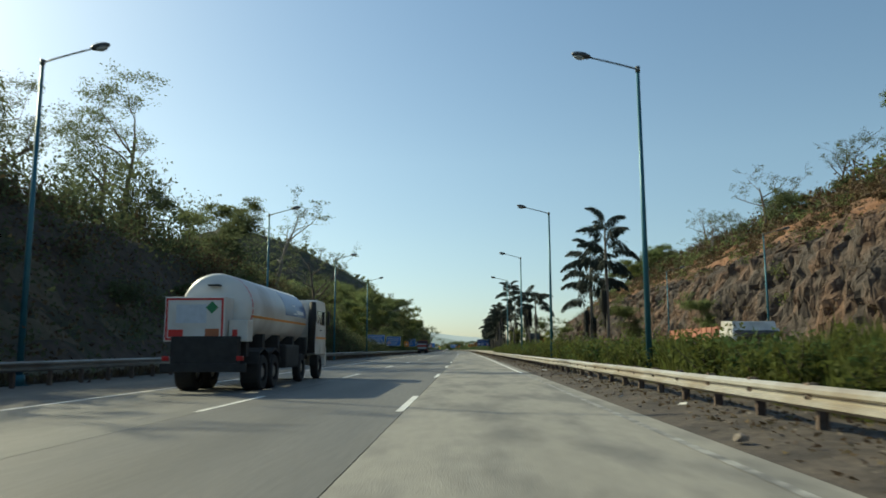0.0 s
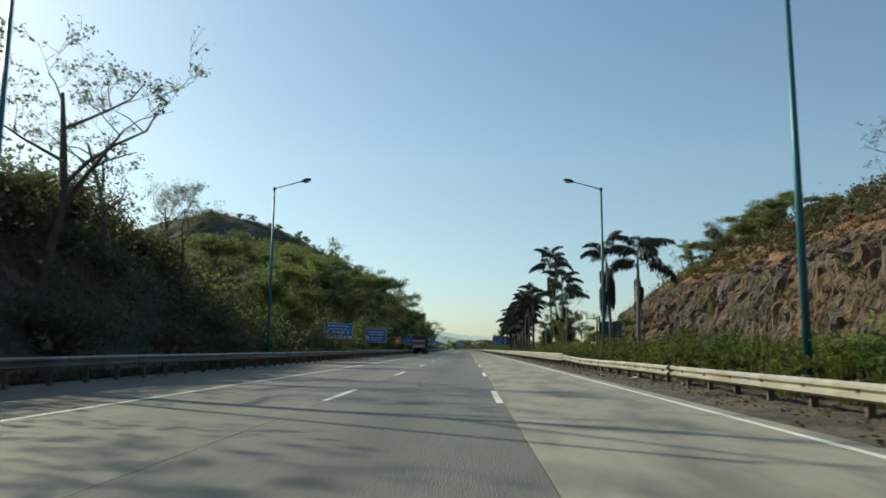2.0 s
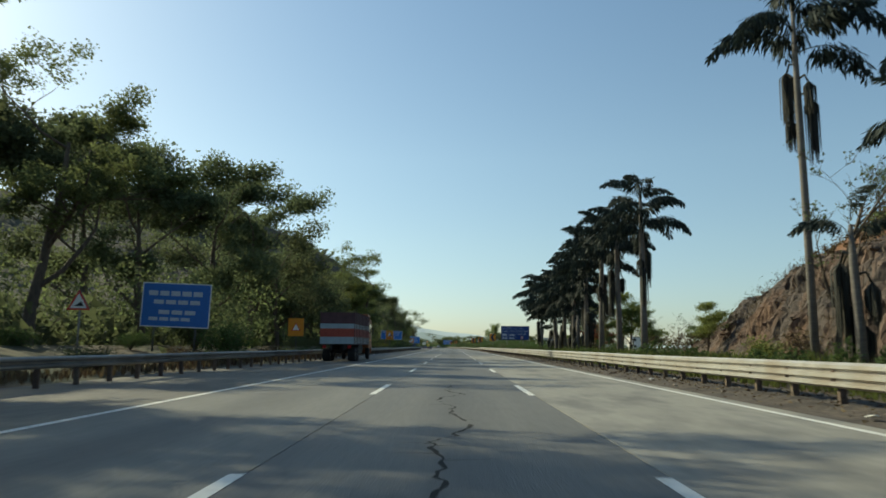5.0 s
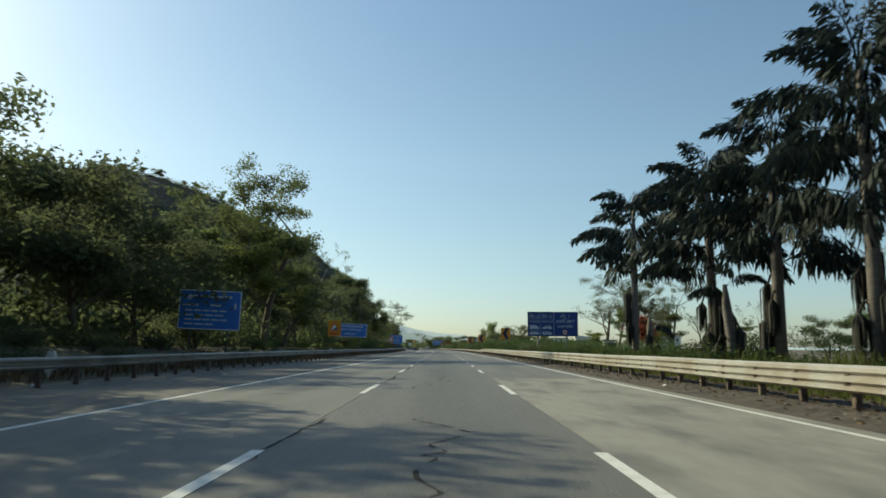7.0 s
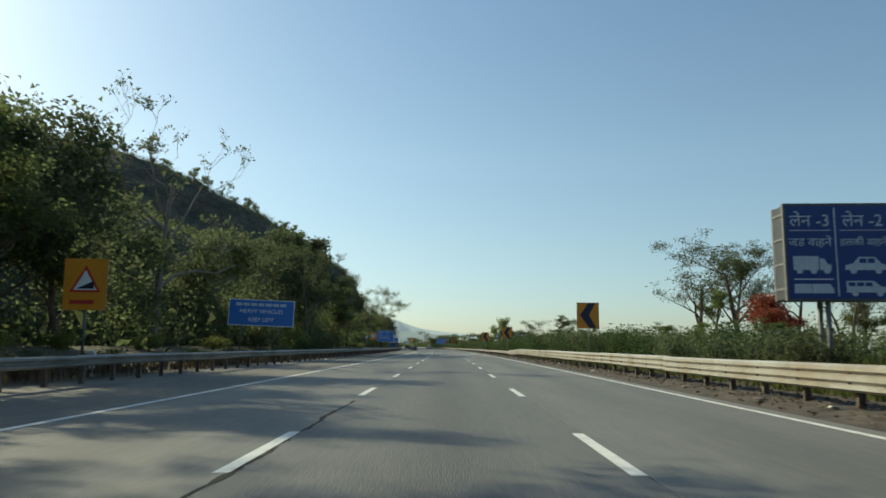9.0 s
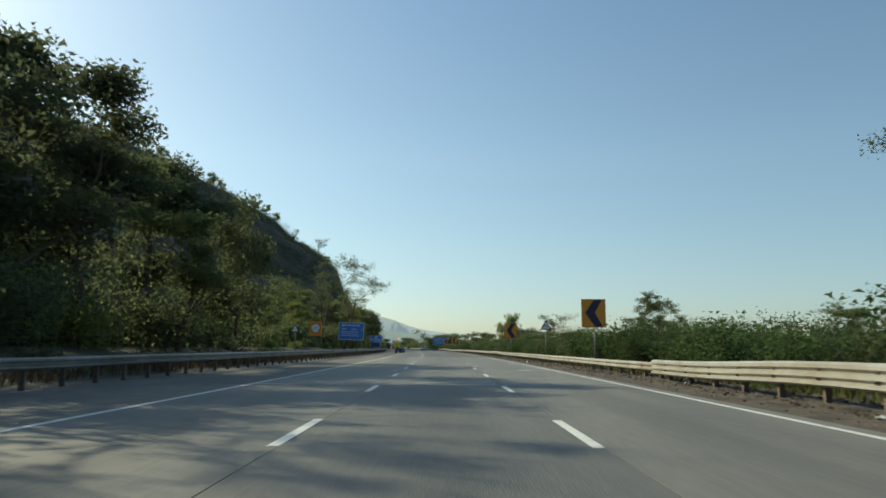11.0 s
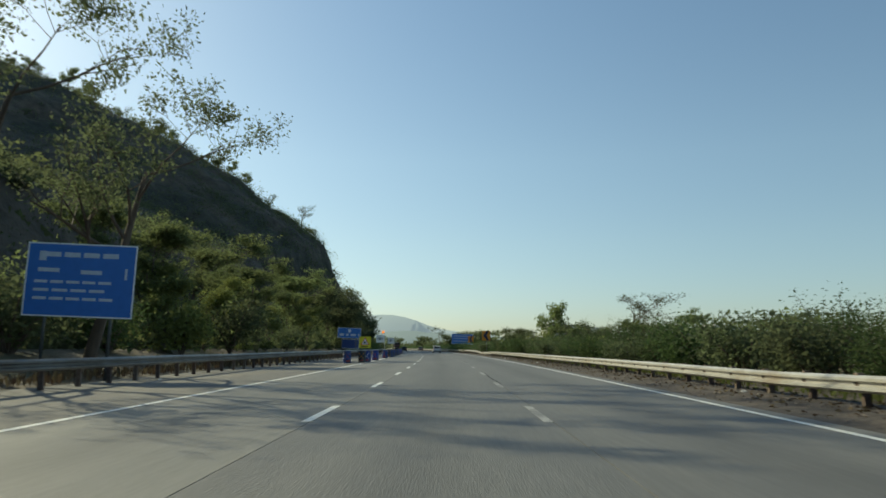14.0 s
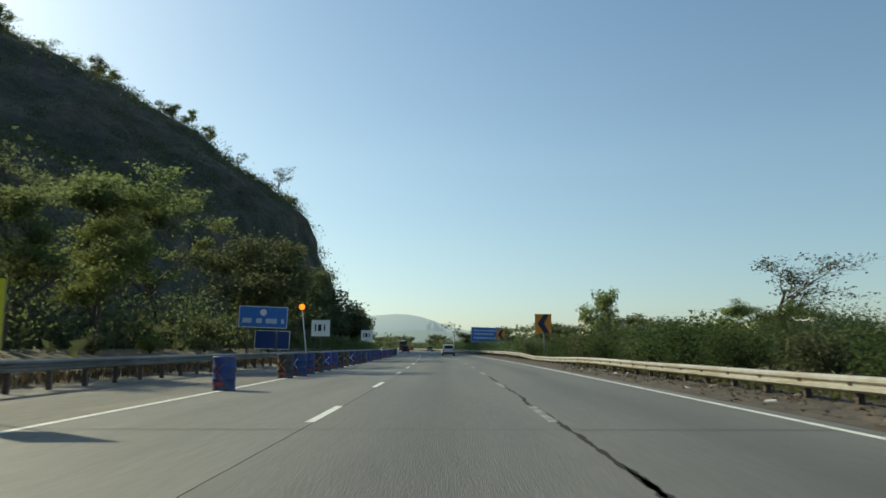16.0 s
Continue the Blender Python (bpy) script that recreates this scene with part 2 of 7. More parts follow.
GLASS = material("dark vehicle glass", (0.02, 0.025, 0.03), 0.08)
TRUCK_RED = material("faded red paint", (0.38, 0.06, 0.035), 0.55, vary=0.2, scale=3)
FADED_PINK = material("faded orange-pink paint", (0.42, 0.17, 0.11), 0.6, vary=0.2, scale=3)
TRUCK_PALE = material("pale blue-grey paint", (0.34, 0.42, 0.45), 0.55, vary=0.15, scale=3)
TRUCK_MAROON = material("dark red planks", (0.09, 0.04, 0.045), 0.7, vary=0.25, scale=3)
CAB_ORANGE = material("orange-brown cab paint", (0.36, 0.12, 0.05), 0.5, vary=0.15, scale=3)
DRUM_BLUE = material("scuffed blue drum paint", (0.016, 0.052, 0.22), 0.6, vary=0.25, scale=4, second=(0.075, 0.08, 0.1), second_scale=2.5, random_ob=0.25)
DRUM_DARK = material("scuffed black drum paint", (0.035, 0.036, 0.04), 0.6, vary=0.25, scale=4, second=(0.085, 0.08, 0.078), second_scale=2.5, random_ob=0.25)
PLASTER = material("whitewashed wall", (0.62, 0.6, 0.56), 0.85, vary=0.1, scale=2)
ROOF = material("grey roof", (0.25, 0.24, 0.23), 0.8, vary=0.15)
STONE = material("roadside stone", (0.25, 0.21, 0.17), 0.9, vary=0.3, scale=6, random_ob=0.3)
LITTER = material("pale litter", (0.6, 0.58, 0.54), 0.7, random_ob=0.4)
# distance haze is put into both hill colours and a faint glow
FAR_HILL = material("far hill with painted haze", (0.27, 0.34, 0.36), 1.0, vary=0.05, scale=0.002)
NEAR_HILL = material("nearer hill with painted haze", (0.16, 0.21, 0.22), 1.0, vary=0.1, scale=0.004)
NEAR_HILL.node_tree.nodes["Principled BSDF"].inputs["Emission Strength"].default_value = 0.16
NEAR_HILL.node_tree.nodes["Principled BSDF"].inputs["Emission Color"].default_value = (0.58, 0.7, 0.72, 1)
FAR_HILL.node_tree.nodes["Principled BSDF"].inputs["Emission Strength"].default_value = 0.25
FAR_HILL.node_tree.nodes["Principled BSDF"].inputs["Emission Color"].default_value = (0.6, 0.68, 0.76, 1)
AMBER = material("lit amber lens", (0.9, 0.25, 0.02), 0.4)
AMBER.node_tree.nodes["Principled BSDF"].inputs["Emission Strength"].default_value = 1.6
AMBER.node_tree.nodes["Principled BSDF"].inputs["Emission Color"].default_value = (1, 0.22, 0.02, 1)
TAIL_RED = material("red lamp lens", (0.45, 0.01, 0.01), 0.3)


# ---- mesh helpers ----
def finish(bm, name, mat):
    me = bpy.data.meshes.new(name)
    bm.normal_update()
    bm.to_mesh(me)
    bm.free()
    me.materials.append(mat)
    return me


def part(name, bm, mat, parent, label=""):
    ob = new(name, finish(bm, name, mat) if isinstance(bm, bmesh.types.BMesh) else bm)
    if not isinstance(bm, bmesh.types.BMesh) and not bm.materials:
        bm.materials.append(mat)
    ob.parent = parent
    if label:
        ob["label"] = label
    return ob


def thing(name, m, label, category, group="", kind=""):
    ob = new(name)
    ob.empty_display_size = 0.2
    ob.matrix_basis = m
    return tagged(ob, label, category, group, kind)


def solo(name, bm, mat, m, label, category, group="", kind=""):
    me = finish(bm, name, mat) if isinstance(bm, bmesh.types.BMesh) else bm
    if not me.materials:
        me.materials.append(mat)
    ob = new(name, me)
    ob.matrix_basis = m
    return tagged(ob, label, category, group, kind)


def box(bm, lo, hi, bevel=0.0, m=None):
    c = [(a + b) / 2 for a, b in zip(lo, hi)]
    d = [abs(b - a) for a, b in zip(lo, hi)]
    g = bmesh.ops.create_cube(bm, size=1.0, matrix=Matrix.Translation(c) @ Matrix.Diagonal((*d, 1)))
    if bevel:
        es = list({e for v in g["verts"] for e in v.link_edges})
        r = bmesh.ops.bevel(bm, geom=es, offset=bevel, segments=2, affect="EDGES", profile=0.6)
        g["verts"] = list({v for f in r["faces"] for v in f.verts} | {v for v in g["verts"] if v.is_valid})
    if m is not None:
        bmesh.ops.transform(bm, matrix=m, verts=[v for v in g["verts"] if v.is_valid])
    return bm


def tube(bm, pts, radii, n=8, caps=True):
    """A round bar through points, with a radius at each."""
    pts = [Vector(p) for p in pts]
    rings = []
    for i, p in enumerate(pts):
        d = (pts[min(i + 1, len(pts) - 1)] - pts[max(i - 1, 0)]).normalized()
        q = d.to_track_quat("Z", "Y")
        rings.append([bm.verts.new(p + q @ Vector((math.cos(k * 2 * math.pi / n), math.sin(k * 2 * math.pi / n), 0)) * radii[i]) for k in range(n)])
    for r0, r1 in zip(rings, rings[1:]):
        for k in range(n):
            f = bm.faces.new((r0[k], r0[(k + 1) % n], r1[(k + 1) % n], r1[k]))
            f.smooth = True
    if caps:
        bm.faces.new(rings[0][::-1])
        bm.faces.new(rings[-1])
    return bm


def prism(bm, outline, lo, hi, axis=1, bevel=0.0):
    """A solid with an outline in two axes and a thickness along the third."""
    def at(u, v, w):
        return ((w, u, v), (u, w, v), (u, v, w))[axis]
    a = [bm.verts.new(at(u, v, lo)) for u, v in outline]
    b = [bm.verts.new(at(u, v, hi)) for u, v in outline]
    faces = [bm.faces.new(a), bm.faces.new(b[::-1])]
    for k in range(len(a)):
        faces.append(bm.faces.new((a[k], b[k], b[(k + 1) % len(a)], a[(k + 1) % len(a)])))
    bmesh.ops.recalc_face_normals(bm, faces=faces)
    if bevel:
        bmesh.ops.bevel(bm, geom=list({e for f in faces for e in f.edges}), offset=bevel, segments=2, affect="EDGES", profile=0.6)
    return bm


def raw(name, verts, faces, mat, smooth=False):
    me = bpy.data.meshes.new(name)
    me.from_pydata([tuple(v) for v in verts], [], faces)
    me.materials.append(mat)
    if smooth:
        me.polygons.foreach_set("use_smooth", [True] * len(me.polygons))
    me.update()
    return me


def strip_mesh(name, mat, s0, s1, profile, step=4.0, thick=None):
    """A band along the road: profile is a row of (lat, z)."""
    ss = np.append(np.arange(s0, s1 - 0.01, step), s1)
    verts, faces, n = [], [], len(profile)
    for s in ss:
        verts += [xyz(s, la, z) for la, z in profile]
    for i in range(len(ss) - 1):
        for k in range(n - 1):
            faces.append((i * n + k, i * n + k + 1, (i + 1) * n + k + 1, (i + 1) * n + k))
    me = raw(name, verts, faces, mat)
    uv = me.uv_layers.new(name="UVMap")
    flat = [(la, s) for s in ss for la, z in profile]
    for loop in me.loops:
        uv.data[loop.index].uv = flat[loop.vertex_index]
    return me


def slab(name, mat, s0, s1, l0, l1, top, deep=0.12, step=4.0):
    return strip_mesh(name, mat, s0, s1, [(l0, top - deep), (l0, top), (l1, top), (l1, top - deep)], step)


def cards(points, sizes, rng, flat=0.0, long=1.6, few=True):
    """Leaf blades: one leaf at each point, turned at random."""
    n = len(points)
    u = rng.normal(size=(n, 3))
    u[:, 2] *= 1 - flat
    u /= np.linalg.norm(u, axis=1, keepdims=True) + 1e-9
    w = rng.normal(size=(n, 3))
    v = np.cross(u, w)
    v /= np.linalg.norm(v, axis=1, keepdims=True) + 1e-9
    h = sizes[:, None]
    if few:
        p = np.stack([points - u * h * long / 2 - v * h * 0.32, points + v * h * 0.6, points + u * h * long / 2 - v * h * 0.1], 1)
    else:
        p = np.stack([points - u * h * long / 2, points + v * h / 2, points + u * h * long / 2, points - v * h / 2], 1)
    return p.reshape(-1, 3), np.arange(p.shape[1] * n).reshape(n, -1)


def leaf_mesh(name, points, sizes, mat, rng, flat=0.0, long=1.6, few=True):
    v, f = cards(np.asarray(points), np.asarray(sizes), rng, flat, long, few)
    me = bpy.data.meshes.new(name)
    me.from_pydata(v.tolist(), [], f.tolist())
    me.materials.append(mat)
    return me


def words(body, size, m, mat, parent, name="lettering", align="CENTER", deep=0.004):
    cu = bpy.data.curves.new(name, "FONT")
    cu.body, cu.size, cu.align_x, cu.align_y, cu.extrude, cu.resolution_u = body, size, align, "CENTER", deep, 3
    cu.materials.append(mat)
    ob = new(name, cu)
    ob.matrix_basis = m
    ob.parent = parent
    return ob


# ---- terrain ----
def smooth(x, a, b):
    t = np.clip((x - a) / (b - a), 0, 1)
    return t * t * (3 - 2 * t)


def bank_height(s, lat):
    """The earth bank beyond the guardrail on the left of the road."""
    top = 8.0 * (1 - smooth(s, 92, 135)) + 1.2
    return top * smooth(-lat, 12.0, 12.0 + 9.5 * (0.6 + 0.4 * top / 9))


def hill_height(s, lat):
    """The long hill on the left, which ends in a steep nose."""
    out = -lat - 9.0 * (1 - smooth(s, 585, 680))
    prof = np.interp(out, [18, 24, 29.5, 31.0, 36, 52, 70, 84, 100, 120, 150, 190, 230, 300, 420], [0, 9, 31, 36.5, 40, 52, 64.5, 72.5, 79, 91, 102, 111, 100, 66, 0])
    along = 0.06 + 0.42 * smooth(s, 230, 360) + 0.52 * smooth(s, 560, 680)
    nose = 1 - smooth(s, 698, 716 + 0.25 * (-lat - 30).clip(0, 200))
    return prof * along * nose


def rock_height(s, lat):
    """The rock cutting on the right of the far carriageway."""
    crest = np.interp(s, [-150, 60, 110, 190, 210, 232, 250, 266], [28, 26, 24, 24, 23, 20, 10, 0])
    return crest * np.interp(lat, [31, 32.5, 36, 38.5, 41, 52, 75, 130, 200], [0, 0.12, 0.44, 0.52, 0.58, 0.9, 1.0, 0.7, 0.0])


def grid_mesh(name, mat, ss, ls, height, rough=0.0, freq=0.2, crag=0.0):
    verts, faces = [], []
    for s in ss:
        for la in ls:
            z = float(height(s, la))
            p = xyz(s, la, z)
            if rough and z > 0.3:
                k = rough * min(1.0, z / 4)
                d = noise.noise_vector(p * freq) * k + noise.noise_vector(p * freq * 3.1) * k * 0.5
                p = p + Vector((d.x, d.y, d.z * 0.8))
                if crag:
                    a = 0.0
                    for f, amp in ((0.33, 0.8), (0.75, 0.5), (1.7, 0.34), (3.6, 0.2)):
                        a += amp * abs(noise.noise((p.y * f, p.z * f * 0.34, p.x * f * 0.3 + f)))
                    w = Vector((p.y * 0.75 + 0.7 * noise.noise(p * 0.4), p.z * 0.27 + 0.8 * noise.noise(p * 0.4 + Vector((9, 0, 0))), p.x * 0.1))
                    a = a * 0.7 + 0.3 * noise.cell(w) + 0.2 * noise.cell(w * 2.1 + Vector((5, 3, 1))) - 0.12
                    p.x += crag * min(1.0, z / 3) * (a * 1.9 - 0.7)
                    p.z += crag * 0.3 * noise.noise((p.y * 0.8, p.x * 0.8, 1.0)) + crag * 0.12 * noise.noise((p.y * 2.4, p.x * 2.4, 1.0))
            verts.append(p)
    n = len(ls)
    for i in range(len(ss) - 1):
        for k in range(n - 1):
            faces.append((i * n + k, i * n + k + 1, (i + 1) * n + k + 1, (i + 1) * n + k))
    return raw(name, verts, faces, mat, crag < 0.6)


gs = np.concatenate([[-1500, -600], np.arange(-200, 760, 12.0), [800, 900, 1050, 1300, 1700, 2300, 3200, 4600]])
gl = np.concatenate([[-4500, -2500, -1200, -600, -300], np.arange(-60, -11.9, 2.0), [-11.5, 0, 7.4, 9, 13.5, 15.5, 27.5, 30, 60, 120, 300, 600, 1200, 2500, 4500]])
solo("ground", grid_mesh("ground", GROUND, gs, gl, lambda s, la: -0.14 + float(bank_height(s, np.float64(la))) - (1.5 if 15 < la < 28 else 0.0)), GROUND, Matrix(),
     "dry brown ground with patches of green scrub", "ground", kind="structure")
solo("bank", grid_mesh("bank", BANK, np.arange(-60, 140, 2.0), np.arange(-34, -11.4, 1.0), lambda s, la: 0.02 + float(bank_height(s, np.float64(la))), 0.5, 0.35),
     BANK, Matrix(), "steep brown earth bank with dry scrub beside the road", "bank", kind="structure")
solo("hillside", grid_mesh("hillside", HILLSIDE, np.concatenate([np.arange(110, 560, 8.0), np.arange(560, 790, 2.5)]),
     np.concatenate([-np.arange(18, 70, 2.0), -np.arange(70, 220, 4.0), -np.arange(220, 300, 12.0), [-330, -380, -430]])[::-1],
     lambda s, la: -0.3 + float(hill_height(s, np.float64(la))), 3.2, 0.06),
     HILLSIDE, Matrix(), "dark wooded hillside that ends in a steep rocky nose", "hill", kind="structure")
HILL = bpy.data.objects["hillside"].data
HILL_TREE = BVHTree.FromPolygons([v.co for v in HILL.vertices], [p.vertices for p in HILL.polygons])
solo("rock_cutting", grid_mesh("rock_cutting", ROCK, np.concatenate([np.arange(-120, 50, 3.0), np.arange(50, 268, 0.32)]), np.arange(30.5, 38.9, 0.24),
     lambda s, la: -0.3 + float(rock_height(s, la)), 1.0, 0.28, 0.66), ROCK, Matrix(), "reddish brown rock face of a road cutting", "rock", kind="structure")
solo("crest_grass", grid_mesh("crest_grass", CREST_GRASS, np.concatenate([np.arange(-120, 10, 3.0), np.arange(10, 268, 1.2)]), np.arange(38.0, 44.1, 0.75),
     lambda s, la: -0.2 + float(rock_height(s, la)), 1.3, 0.28, 0.5), CREST_GRASS, Matrix(), "orange dry grass along the top of the rock face", "grass", kind="structure")
solo("hilltop", grid_mesh("hilltop", HILLTOP, np.arange(-120, 268, 4.0), np.concatenate([np.arange(43.5, 60, 2.0), [65, 75, 90, 110, 140, 200]]),
     lambda s, la: -0.3 + float(rock_height(s, la)), 1.2, 0.15), HILLTOP, Matrix(), "dry orange-brown scrub slope above the rock face", "hill", kind="structure")


def far_ridge(points, y, deep, mat=FAR_HILL):
    verts, faces = [], []
    for x, z in points:
        verts += [(x, y, -5), (x, y + deep * 0.3, z), (x, y + deep, -5)]
    for i in range(len(points) - 1):
        for k in range(2):
            faces.append((3 * i + k, 3 * i + k + 1, 3 * i + k + 4, 3 * i + k + 3))
    return raw("far_hills", verts, faces, mat, True)


ridge = []
for i in range(70):
    x = -1500 + i * 60
    z = 70 + 60 * noise.noise((x * 0.0011, 3.3, 0)) + 22 * noise.noise((x * 0.006, 1.3, 0))
    z += 140 * math.exp(-(((x + 480) / 330) ** 2)) - 55 * smooth(x, 0, 900)
    ridge.append((x, max(z * 0.8, 12)))
solo("far_hills", far_ridge(ridge, 3900, 500), FAR_HILL, Matrix(), "hills on the horizon with pale blue haze painted in", "hills", kind="structure")

low = []
for i in range(56):
    x = -1300 + i * 34
    z = 44 + 16 * noise.noise((x * 0.004, 7.7, 0)) + 9 * noise.noise((x * 0.017, 2.1, 0)) - 34 * smooth(x, -260, 160)
    low.append((x, max(float(z), 6)))
solo("low_hills", far_ridge(low, 2400, 300, NEAR_HILL), NEAR_HILL, Matrix(), "low hills before the horizon with blue-grey haze painted in", "hills", kind="structure")

# ---- carriageway ----
ROAD_END = 1500.0
road = thing("road", Matrix(), "three-lane grey concrete expressway carriageway", "road", kind="structure")
tagged(part("road_bed", slab("road_bed", TAR, -150, ROAD_END, -11.9, 7.2, -0.03, 0.3, 6.0), TAR, road))
JOINTS = [-150, 60, 128, 205, 239, 330, 420, 520, ROAD_END]
for l0, l1, mats in ((-5.95, -1.888, [LANE_DARK] * 8), (-1.874, 1.872, [LANE_MID] * 8), (1.886, 6.1, [LANE_LIGHT, LANE_LIGHT, LANE_LIGHT, LANE_LIGHT, LANE_DARK, LANE_DARK, LANE_MID, LANE_MID])):
    for (s0, s1), mt in zip(zip(JOINTS, JOINTS[1:]), mats):
        part("lane_slab", slab("lane_slab", mt, s0 + 0.008, s1 - 0.008, l0, l1, 0.0, 0.1), mt, road)
part("shoulder", slab("shoulder", SHOULDER, -150, ROAD_END, -11.6, -5.95, -0.004, 0.1), SHOULDER, road, "dusty paved shoulder")
verge = strip_mesh("verge", DIRT, -60, 560, [(6.0, -0.012), (6.2, 0.0), (6.45, 0.02), (6.7, 0.04), (7.0, 0.06), (7.3, 0.07), (7.6, 0.07), (7.9, 0.07), (8.3, 0.06), (8.8, 0.05), (14.0, 0.0)], 0.4)
for v in verge.vertices:
    k = v.index % 11
    if 0 < k < 10:
        v.co.z += (0.055 * noise.noise(v.co * 1.1) + 0.04 * noise.noise(v.co * 3.7)) * min(1.0, k / 3)
part("verge", verge, DIRT, road, "gritty dirt verge under the guardrail")
part("verge", strip_mesh("verge", DIRT, 560, 900, [(6.0, -0.01), (6.5, 0.02), (7.0, 0.05), (8.6, 0.05), (14.0, 0.0)], 4.0), DIRT, road, "gritty dirt verge under the guardrail")
opp = thing("far_carriageway", Matrix(), "far carriageway beyond the planted median", "road", kind="structure")
part("road_surface", slab("road_surface", LANE_DARK, -150, ROAD_END, 15.8, 27.2, -1.56), LANE_DARK, opp)


def line_bits(l0, l1, spans, mat, name, label, worn=False):
    bm = bmesh.new()
    for s0, s1 in spans:
        k = max(1, int((s1 - s0) / 6))
        for i in range(k):
            a, b = s0 + (s1 - s0) * i / k, s0 + (s1 - s0) * (i + 1) / k
            q = [bm.verts.new(xyz(s, la, 0.005)) for s, la in ((a, l0), (a, l1), (b, l1), (b, l0))]
            bm.faces.new(q)
    part(name, bm, mat, road, label)


line_bits(-5.92, -5.76, [(-150, ROAD_END)], PAINT, "edge_line", "white painted edge line")
line_bits(5.61, 5.74, [(-150, 36)], OLD_PAINT, "edge_line", "worn white edge line under dust")
line_bits(5.6, 5.75, [(36, ROAD_END)], PAINT, "edge_line", "white painted edge line")
LONG_END = [-12.5, 3.2, 18.9, 35.2, 51.4, 66.8, 82.4, 97.4, 113.0, 128.4, 142.8, 158.6, 173.9, 189.2, 204.5, 219.35, 233.85, 248.95]
DASH = [(e - 4.5, e) for e in LONG_END] + [(255.2, 258.2), (265.4, 268.4)] + [(275.8 + 10.45 * k, 279.0 + 10.45 * k) for k in range(7)] + [(349.0 + 9.93 * k, 352.1 + 9.93 * k) for k in range(104)]
for s0, s1 in DASH:
    if s0 < 620:
        line_bits(-2.02, -1.87, [(s0, s1)], PAINT, "lane_dash", "")
        line_bits(1.73, 1.88, [(s0, s1)], OLD_PAINT if s0 > 398 else PAINT, "lane_dash", "")
far_bits = [d for d in DASH if d[0] >= 620]
line_bits(-1.96, -1.8, far_bits, PAINT, "far_dashes", "")
line_bits(1.8, 1.96, far_bits, OLD_PAINT, "far_dashes", "")
for k in range(54):
    s = 352.7 + 1.21 * k
    for l0, l1 in ((-5.75, -2.05), (-1.96, 1.78), (1.86, 5.58)):
        cut = random.uniform(-0.25, 0.12)
        line_bits(l0 + 0.1 * random.random(), l1 + cut * 0.5, [(s, s + 0.13)], PAINT, "rumble_stripe", "")


bm = bmesh.new()
ring = [bm.verts.new(xyz(367.3 + 0.26 * math.sin(a) * (1 + 0.35 * noise.noise((math.cos(a) * 2, math.sin(a) * 2, 5.0))), 4.15 + 0.4 * math.cos(a) * (1 + 0.4 * noise.noise((math.cos(a) * 2, math.sin(a) * 2, 8.0))), 0.0052)) for a in np.linspace(0, 2 * math.pi, 28, endpoint=False)]
bm.faces.new(ring)
part("paint_spill", bm, PAINT, road, "spilt white road paint")


def crack(s0, lat0, length, wander, width, seed):
    """A broken, jagged crack lying along the road, with short side spurs."""
    rng = np.random.default_rng(seed + 40)
    bm = bmesh.new()
    n = int(length / 0.16) + 2
    la, jag, prev, pause = lat0, 0.0, None, 0
    for i in range(n):
        if rng.random() < 0.5:
            jag = rng.normal() * wander * 2.2
        la += jag * 0.6 + rng.normal() * wander * 0.5 - (la - lat0) * 0.14
        w = width * rng.uniform(0.3, 1.7) * (0.15 if i in (0, n - 1) else 1)
        s = s0 + i * length / n
        pair = [bm.verts.new(xyz(s, la + d * w, 0.004)) for d in (-0.5, 0.5)]
        if pause > 0:
            pause -= 1
        elif prev:
            bm.faces.new((prev[0], prev[1], pair[1], pair[0]))
            if rng.random() < 0.12 and wander > 0.01:
                pause = int(rng.integers(1, 4))
            if rng.random() < 0.08 and wander > 0.02:
                side, a = rng.choice((-1, 1)), pair[0].co
                tip = xyz(s + rng.uniform(-0.15, 0.2), la + side * rng.uniform(0.2, 0.7), 0.004)
                bm.faces.new([bm.verts.new(q) for q in (a, a + Vector((0, width * 0.6, 0)), tip)])
        prev = pair
    part("crack", bm, GAP, road, "open crack in the concrete")


for i, (s0, la, ln, wd, wi) in enumerate([(55, -1.2, 6, 0.03, 0.03), (83.2, -0.42, 4.2, 0.026, 0.034), (89.4, -0.41, 4.0, 0.03, 0.034), (98.2, -0.42, 8, 0.05, 0.055), (112.8, -0.42, 8.5, 0.05, 0.05), (128.0, -0.12, 6.6, 0.06, 0.06), (150, 0.0, 24, 0.05, 0.05),
                                          (202.2, 0.66, 2.6, 0.03, 0.05), (203.6, 0.33, 1.8, 0.03, 0.045), (216.4, -0.1, 7, 0.04, 0.04), (230.8, -0.25, 10.6, 0.06, 0.055), (245.8, -0.34, 6.2, 0.06, 0.05),
                                          (259.6, -0.2, 4, 0.035, 0.04), (47, -1.9, 6, 0.012, 0.04), (218.6, -1.84, 4.5, 0.01, 0.05), (236.4, -1.83, 3.4, 0.012, 0.12), (250, -1.85, 2.2, 0.012, 0.12), (240, -1.85, 26, 0.006, 0.04),
                                          (269, -1.86, 16, 0.008, 0.06), (409, 1.87, 12, 0.006, 0.07), (470, 1.87, 14, 0.006, 0.07), (440, 1.88, 12, 0.006, 0.06), (482, 1.86, 24, 0.006, 0.07)]):
    crack(s0, la, ln, wd, wi, i)
